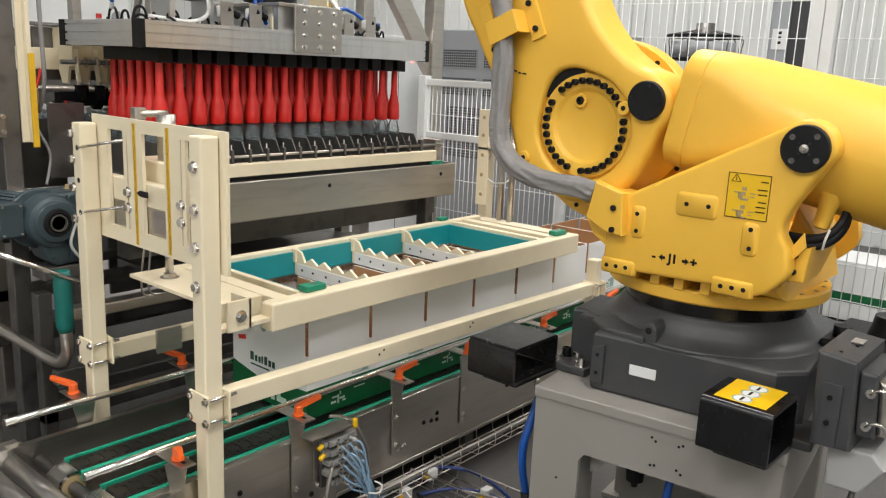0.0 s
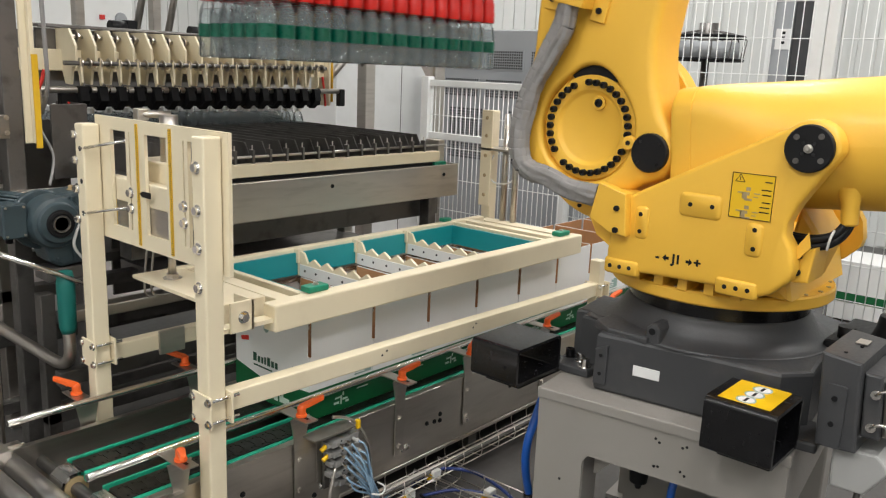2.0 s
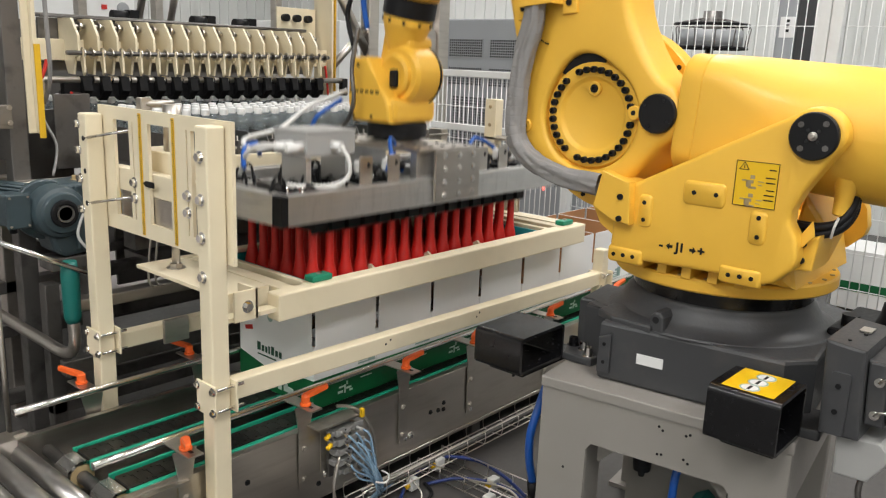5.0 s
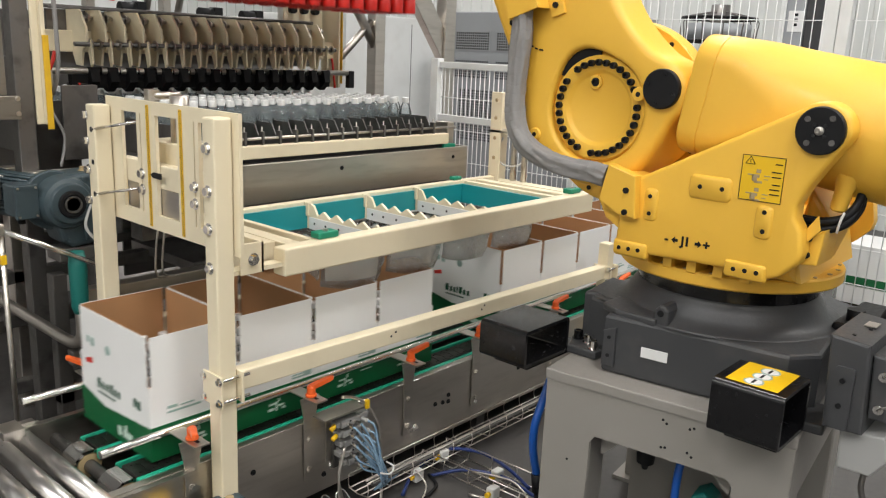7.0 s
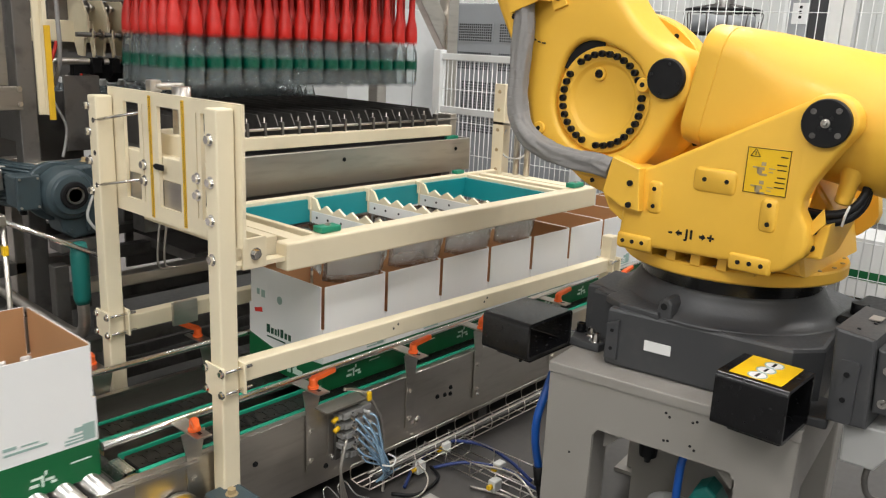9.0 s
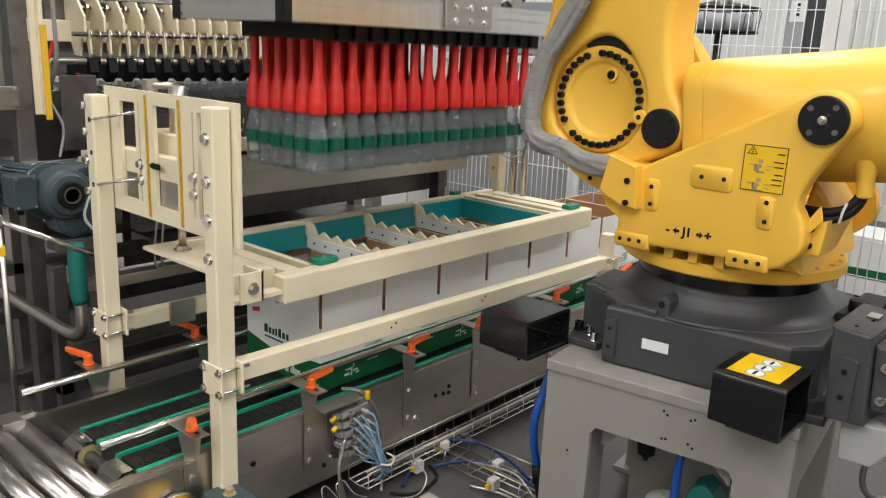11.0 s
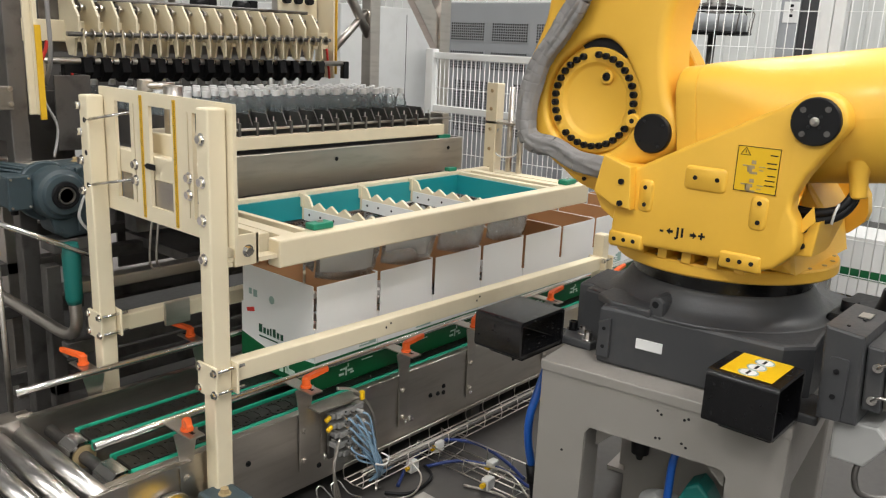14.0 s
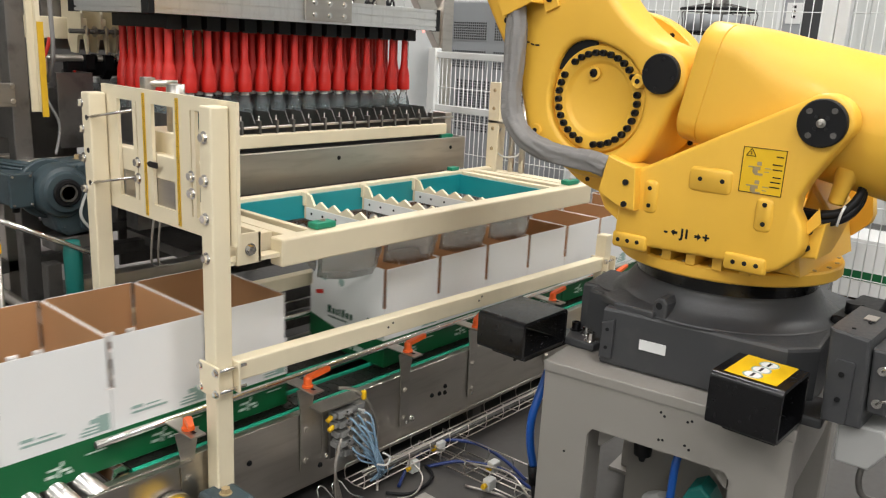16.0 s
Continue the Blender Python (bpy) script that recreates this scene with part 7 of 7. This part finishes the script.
dark_backing()
far_cabinet(2.75, 4.2, 3.0, 4.4, 1.96, "tall white machine cabinet", 2)
wc = far_cabinet(0.55, 1.95, 4.6, 5.3, 2.6, "tall white control cabinet with fan grille", 3)
part("fan_grille", LATHE(NB(), [(0.045, -0.012), (0.055, 0.0), (0.02, -0.004)], 24, "y", (1.85, 4.598, 1.995)), GREY_PANEL, wc, "round grey fan grille")
part("red_switch", B(NB(), 1.67, 1.71, 4.585, 4.599, 1.985, 2.02), INK_R, wc, "small red switch")


def rear_machine():
    t = thing("rear_machine", "dark machine frame with motors behind the gate", "machine", (0.8, 3.0, 0))
    part("upper_beam", B(NB(), -0.5, 1.9, 2.6, 2.66, 1.80, 1.82, 0.004), STEEL_DK, t)
    for x in (-0.45, 0.55, 1.0, 1.85):
        part("upright", B(NB(), x, x + 0.05, 2.6, 2.66, 1.24, 2.6, 0.004), STEEL, t)
    for x in (0.75, 1.25, 1.55):
        part("small_motor", C(NB(), (x, 2.63, 1.865), (x + 0.09, 2.63, 1.865), 0.034, 16), BLACKM, t, "small black motor")
        part("motor_block", B(NB(), x + 0.09, x + 0.15, 2.60, 2.665, 1.821, 1.905, 0.005), BLACKM, t)
        part("motor_foot", B(NB(), x + 0.01, x + 0.08, 2.605, 2.655, 1.8205, 1.832), STEEL, t)
    for x in (0.9, 1.1):
        bm = NB()
        T(bm, [(x, 2.63, 1.82), (x + 0.14, 2.63, 2.4)], 0.02, 4, 1)
        part("brace", bm, STEEL, t)
    part("leg", B(NB(), -0.45, -0.40, 2.6, 2.66, 0, 1.18), STEEL, t)
    part("leg", B(NB(), 1.85, 1.90, 2.6, 2.66, 0, 1.24), STEEL, t)


rear_machine()


def wall_fan():
    t = thing("cooling_fan", "round black framed industrial fan behind the fence", "fan", (4.6, 0.85, 0))
    for z in (1.86, 2.03):
        part("ring", T(NB(), [(4.6 + 0.27 * math.cos(radians(a)), 0.85 + 0.27 * math.sin(radians(a)), z) for a in range(0, 361, 20)], 0.012, 6, 2), BLACKM, t)
    for a in range(0, 360, 30):
        c, s = math.cos(radians(a)), math.sin(radians(a))
        part("cage_wire", T(NB(), [(4.6 + 0.27 * c, 0.85 + 0.27 * s, 1.86), (4.6 + 0.28 * c, 0.85 + 0.28 * s, 1.95), (4.6 + 0.27 * c, 0.85 + 0.27 * s, 2.03), (4.6 + 0.05 * c, 0.85 + 0.05 * s, 2.08)], 0.005, 5, 3), STEEL_DK, t)
    part("hub", C(NB(), (4.6, 0.85, 1.9), (4.6, 0.85, 2.13), 0.07, 14), STEEL_DK, t)
    part("drum", C(NB(), (4.6, 0.85, 1.87), (4.6, 0.85, 1.99), 0.24, 24), GREY_PANEL, t)
    part("pole", C(NB(), (4.6, 0.85, 0.0), (4.6, 0.85, 1.87), 0.03, 12), STEEL_DK, t)
    return t


wall_fan()


def door_panel():
    t = thing("dark_door", "grey sliding door with a white notice and dark gap", "door", (6.55, 0.75, 0))
    part("leaf", B(NB(), 6.53, 6.578, 0.885, 1.06, FZ, 2.9, 0.004), GREY_PANEL, t, "grey sliding door edge")
    # No real gap: a dark slab gives the shade inside the doorway.
    part("opening", B(NB(), 6.55, 6.578, 0.70, 0.88, FZ, 2.9), GREY_CAST, t, "dark slab standing for the shade in the door gap")
    part("notice", B(NB(), 6.522, 6.528, 0.888, 1.028, 2.02, 2.21), PAPER, t, "white paper notice")
    for i in range(3):
        part("notice_mark", B(NB(), 6.519, 6.5215, 0.94, 0.975, 2.07 + i * 0.045, 2.095 + i * 0.045), BLACKM, t)
    part("frame", B(NB(), 6.46, 6.578, 0.46, 0.695, FZ, 3.0, 0.005), WHITE, t)
    part("frame", B(NB(), 6.50, 6.578, 1.065, 1.10, FZ, 3.0, 0.005), WHITE, t)


door_panel()


def pallet_stack():
    t = thing("pallet", "wooden pallet behind the guard fence", "pallet", (4.3, -0.9, 0))
    for y in (-1.4, -0.95, -0.5):
        part("bearer", B(NB(), 3.8, 4.8, y - 0.05, y + 0.05, 0, 0.1), CARD_B, t)
    for i in range(7):
        part("board", B(NB(), 3.8 + i * 0.145, 3.9 + i * 0.145, -1.45, -0.45, 0.1, 0.12), CARD_B, t)
    for i in range(3):
        for k in range(2):
            c = thing("stacked_carton", "closed white carton with green base on the pallet", "carton", (3.85, -1.3 + i * 0.3, 0.12 + 0.25 * k), "cartons on the pallet")
            y0, z0 = -1.42 + i * 0.32, 0.122 + 0.262 * k
            part("body", B(NB(), 3.85, 4.25, y0, y0 + 0.315, z0, z0 + 0.26, 0.003), CARD_W, c)
            part("green_band", B(NB(), 3.848, 3.85, y0, y0 + 0.315, z0 + 0.002, z0 + 0.06), CARD_G, c, "dark green printed band")


pallet_stack()


def black_unit():
    t = thing("motor_unit", "black motor unit with bolt heads beyond the robot base", "motor", (0.75, -1.5, 0.9))
    part("body", B(NB(), 0.62, 0.90, -1.50, -1.30, 0.99, 1.07, 0.01), BLACKM, t)
    part("dome", LATHE(NB(), [(0.06, 1.07), (0.05, 1.10), (0.045, 1.13), (0.02, 1.14)], 18, "z", (0.76, -1.44, 0)), BLACKM, t)
    part("knob", C(NB(), (0.68, -1.34, 1.07), (0.68, -1.34, 1.10), 0.022, 12), BLACKM, t)
    part("bracket", B(NB(), 0.65, 0.88, -1.45, -1.30, 0.889, 0.99), GREY_CAST, t)


black_unit()


# ---- motion ----
GRIP_ROWS = [(0, .685, 1.736), (0.4, .685, 1.742), (0.5, .683, 1.77), (0.6, .68, 1.825), (0.8, .678, 1.942), (1.0, .672, 2.062), (1.2, .655, 2.175), (1.4, .59, 2.215), (1.5, .56, 2.225), (1.6, .50, 2.215), (1.7, .41, 2.199),
             (1.8, .33, 2.187), (1.9, .228, 2.175), (2.0, .144, 2.158), (2.1, .078, 2.141), (2.2, .042, 2.107), (2.3, .026, 2.061), (2.4, .016, 1.993), (2.6, 0, 1.882), (2.8, -.018, 1.775), (3.0, -.034, 1.662), (3.2, -.034, 1.543),
             (3.4, -.035, 1.421), (3.6, -.033, 1.297), (3.8, -.032, 1.181), (4.0, -.028, 1.116), (4.2, -.027, 1.098), (4.75, -.027, 1.093), (4.85, -.028, 1.12), (5.05, -.03, 1.275), (5.25, -.033, 1.528), (5.35, -.03, 1.665),
             (5.45, .0, 1.8), (5.55, .04, 1.96), (5.65, .075, 2.08), (5.9, .28, 2.22), (6.05, .42, 2.265), (6.2, .55, 2.3), (6.35, .61, 2.31), (6.5, .66, 2.31), (6.7, .675, 2.255), (6.9, .677, 2.17), (7.1, .68, 2.07), (7.3, .68, 1.938), (7.5, .683, 1.816), (7.6, .684, 1.768),
             (7.75, .685, 1.747), (8.6, .685, 1.743), (8.7, .685, 1.76), (8.8, .684, 1.805), (8.9, .68, 1.865), (9.0, .678, 1.955), (9.1, .676, 2.053), (9.2, .672, 2.101), (9.35, .655, 2.175), (9.55, .59, 2.215), (9.75, .50, 2.213),
             (9.95, .33, 2.187), (10.15, .144, 2.158), (10.35, .042, 2.107), (10.55, .016, 1.993), (10.75, 0, 1.882), (10.95, -.018, 1.775), (11.15, -.03, 1.662), (11.3, -.03, 1.57), (11.4, -.03, 1.508), (11.6, -.034, 1.388), (11.8, -.033, 1.265),
             (12.0, -.03, 1.155), (12.15, -.028, 1.106), (12.35, -.027, 1.092), (12.95, -.027, 1.092), (13.1, -.028, 1.114), (13.2, -.029, 1.18), (13.3, -.03, 1.271), (13.4, -.031, 1.4), (13.5, -.033, 1.528), (13.6, -.03, 1.664), (13.7, .0, 1.8),
             (13.8, .045, 1.968), (13.9, .07, 2.08), (14.0, .14, 2.14), (14.15, .28, 2.22), (14.3, .42, 2.265), (14.45, .55, 2.3), (14.6, .61, 2.31), (14.75, .66, 2.31), (15.0, .676, 2.215), (15.1, .677, 2.17), (15.3, .68, 2.09), (15.4, .68, 2.03), (15.5, .682, 1.962), (15.6, .683, 1.905), (15.7, .684, 1.842), (15.8, .685, 1.782),
             (15.9, .685, 1.756), (16.0, .685, 1.746)]
SPREAD = [(0, 1), (1.2, 1), (2.5, 0), (5.5, 0), (6.6, 1), (9.35, 1), (10.65, 0), (13.75, 0), (14.85, 1), (16, 1)]
CARTON_ROWS = [
    [(0, .01), (6.08, .01), (6.3, -.10), (6.5, -.243), (6.7, -.368), (6.9, -.496), (7.1, -.625), (7.3, -.752), (7.5, -.91), (7.7, -1.045), (7.9, -1.20), (8.1, -1.32), (8.3, -1.46), (8.5, -1.58), (8.7, -1.668), (8.9, -1.765), (9.1, -1.84), (9.2, -1.878), (11.0, -2.62), (16, -2.62)],
    [(0, 1.112), (6.7, 1.112), (6.9, 1.01), (7.1, .86), (7.3, .724), (7.5, .60), (7.7, .452), (7.9, .306), (8.1, .165), (8.28, .03), (8.4, .015), (14.22, .013), (14.3, .006), (14.4, -.045), (14.5, -.115), (14.6, -.195), (14.8, -.34), (15, -.487), (15.2, -.612), (15.4, -.75), (15.6, -.905), (15.8, -1.04), (16, -1.20)],
    [(0, 2.214), (6.7, 2.214), (6.9, 2.112), (7.5, 1.702), (8.1, 1.267), (8.28, 1.132), (8.4, 1.117), (14.85, 1.112), (15.0, 1.045), (15.2, .915), (15.4, .762), (15.6, .61), (15.8, .46), (16, .308)],
    [(0, 3.316), (6.7, 3.316), (8.28, 2.234), (8.4, 2.22), (14.85, 2.215), (16, 1.41)],
]
LIFT = [(0, 0), (5.22, 0), (5.35, .045), (5.55, .10), (5.7, .106), (8.88, .106), (9.1, .085), (9.7, 0), (13.33, 0), (13.5, .045), (13.7, .10), (13.85, .106), (16, .106)]


# how the lower arm leans against the reach that the gripper alone would ask for, in degrees
LEAN = [(0, 0), (1.2, 0), (1.5, -2), (2.0, -3.5), (2.5, -3), (3.0, 0), (5.25, 0), (5.75, -9), (6.0, -12), (6.25, -13), (6.5, -11), (6.75, -3), (7.1, 0), (9.4, 0), (9.75, -2), (10.25, -3.5), (10.75, -3), (11.25, 0),
        (13.5, 0), (14.0, -9), (14.25, -12), (14.5, -13), (14.75, -8), (15.0, -2), (15.3, 0), (16, 0)]


def lerp(rows, t):
    if t <= rows[0][0]:
        return rows[0][1]
    for (a, u), (b, w) in zip(rows, rows[1:]):
        if t <= b:
            return u + (w - u) * (t - a) / (b - a)
    return rows[-1][1]


def arm_poses(t, g, c):
    """Shoulder, elbow and wrist poses for a gripper with its front at g and its underside at c."""
    wy, wz = g + 0.27, c + 0.425
    dy, dz = wy - J2.y, wz - J2.z
    d = math.hypot(dy, dz)
    a = math.atan2(dz, dy) + math.acos((L1 * L1 + d * d - L2 * L2) / (2 * L1 * d))
    ey, ez = J2.y + L1 * math.cos(a), J2.z + L1 * math.sin(a)
    lean = math.pi / 2 - a + radians(lerp(LEAN, t))
    sway = math.atan2(-(wy - ey), -(wz - ez))
    sway *= 0.3
    ey, ez = wy + L2 * math.sin(sway), wz + L2 * math.cos(sway)
    py = J2.y - 0.196 * math.cos(lean) + 0.013 * math.sin(lean)
    pz = J2.z + 0.196 * math.sin(lean) + 0.013 * math.cos(lean)
    tilt = math.degrees(math.atan2(pz - BAL.z, py - BAL.y))
    o = AXIS + Vector((0, 0, 0.888))
    return (pose(RX - o.x, J2.y - o.y, J2.z - o.z, -math.degrees(lean)), pose(BAL.x - o.x, BAL.y - o.y, BAL.z - o.z, tilt),
            pose(RX - o.x, ey - o.y, ez - o.z, -math.degrees(sway)), pose(RX - o.x, wy - o.y, wz - o.z), math.degrees(lean))


def even_points(pts, n):
    """Points at n even steps along a smooth line."""
    path = spline([(0, y, z) for y, z in pts], 12)
    run = [0.0]
    for a, b in zip(path, path[1:]):
        run.append(run[-1] + (b - a).length)
    out, i = [], 0
    for k in range(n):
        want = run[-1] * k / (n - 1)
        while i < len(run) - 2 and run[i + 1] < want:
            i += 1
        f = (want - run[i]) / (run[i + 1] - run[i])
        out.append(path[i].lerp(path[i + 1], f))
    return out


SLEEVE_LINES = [(lean, even_points(pts, SLEEVE_N + 1)) for lean, pts in SLEEVE_SHAPES]


def sleeve_poses(lean):
    """Poses of the sleeve's pieces for a lean of the lower arm."""
    (a, p), (b, q), (c, r) = SLEEVE_LINES
    x = min(26.0, max(-18.0, lean))
    u, v, w = (x - b) * (x - c) / ((a - b) * (a - c)), (x - a) * (x - c) / ((b - a) * (b - c)), (x - a) * (x - b) / ((c - a) * (c - b))
    line = [u * i + v * j + w * k for i, j, k in zip(p, q, r)]
    o = AXIS + Vector((0, 0, 0.888))
    out = []
    for m, n in zip(line, line[1:]):
        d = n - m
        y, z = J2.y + (m.y + n.y) / 2, J2.z + (m.z + n.z) / 2
        out.append(pose(0.32 - o.x, y - o.y, z - o.z, -math.degrees(math.atan2(d.y, d.z))))
    return out


def motions():
    poses = [(t, arm_poses(t, g, c)) for t, g, c in GRIP_ROWS]
    for k, ob in enumerate((ARM, BALANCER, FORE, WRIST)):
        walk(ob, [(t, p[k]) for t, p in poses])
    bends = [(t, sleeve_poses(p[4])) for t, p in poses]
    for k, ob in enumerate(SLEEVE):
        walk(ob, [(t, b[k]) for t, b in bends])
    walk(GRIP, [(t, pose(MID_X, g, c)) for t, g, c in GRIP_ROWS])
    for c, car in enumerate(CARS):
        walk(car, [(t, pose((c - 7.5) * (PITCH_TIGHT + (PITCH_WIDE - PITCH_TIGHT) * s), 0, 0)) for t, s in SPREAD])
    walk(GUIDE, [(t, pose(0, 0, z)) for t, z in LIFT])
    for g, group in enumerate(GROUPS):
        for i, ob in enumerate(group):
            walk(ob, [(t, pose(x + CARTON_PITCH * i, 0, CONV_Z)) for t, x in CARTON_ROWS[g]])
    drop = 0.445

    def held(t0, t1):
        return [(t, g, c - drop, lerp(SPREAD, t)) for t, g, c in GRIP_ROWS if t0 <= t <= t1]

    def cartoned(rows, x_at):
        return [(t, x - x_at) for t, x in rows]

    def bottle_rows(c, r, carried, before, carton, rest):
        rows = []
        for t, y in before:
            rows.append((t, pose(lane_x(c), y + ROW_PITCH * r, TABLE_Z)))
        for t, g, z, s in carried:
            rows.append((t, pose(MID_X + (c - 7.5) * (PITCH_TIGHT + (PITCH_WIDE - PITCH_TIGHT) * s), g + ROW_0 + ROW_PITCH * r, max(z, CONV_Z + 0.008))))
        if carton is not None:
            xc = MID_X + (c - 7.5) * PITCH_TIGHT
            y = carried[-1][1] + ROW_0 + ROW_PITCH * r
            rows.append((carried[-1][0] + 0.2, pose(xc, y, CONV_Z + 0.006)))
            for t, x in carton:
                if t > carried[-1][0] + 0.25:
                    rows.append((t, pose(xc + x - rest, y, CONV_Z + 0.006)))
        return rows

    back = 1.49
    ahead = 0.685 + ROW_0
    for (c, r), ob in BATCHES[0].items():
        walk(ob, bottle_rows(c, r, held(0, 4.2), [], CARTON_ROWS[0][1:], 0.01))
    for (c, r), ob in BATCHES[1].items():
        walk(ob, bottle_rows(c, r, held(8.6, 12.35), [(0, back), (2.6, back), (3.4, 1.15), (4.3, ahead), (8.5, ahead)], CARTON_ROWS[1][11:], 0.013))
    for (c, r), ob in BATCHES[2].items():
        walk(ob, bottle_rows(c, r, [], [(0, back + 0.72), (2.6, back + 0.72), (4.3, back), (10.8, back), (11.6, 1.15), (12.5, ahead), (16, ahead)], None, 0))
    for (c, r), ob in BATCHES[3].items():
        walk(ob, bottle_rows(c, r, [], [(0, back + 1.2), (10.8, back + 1.2), (12.5, back), (16, back)], None, 0))


motions()
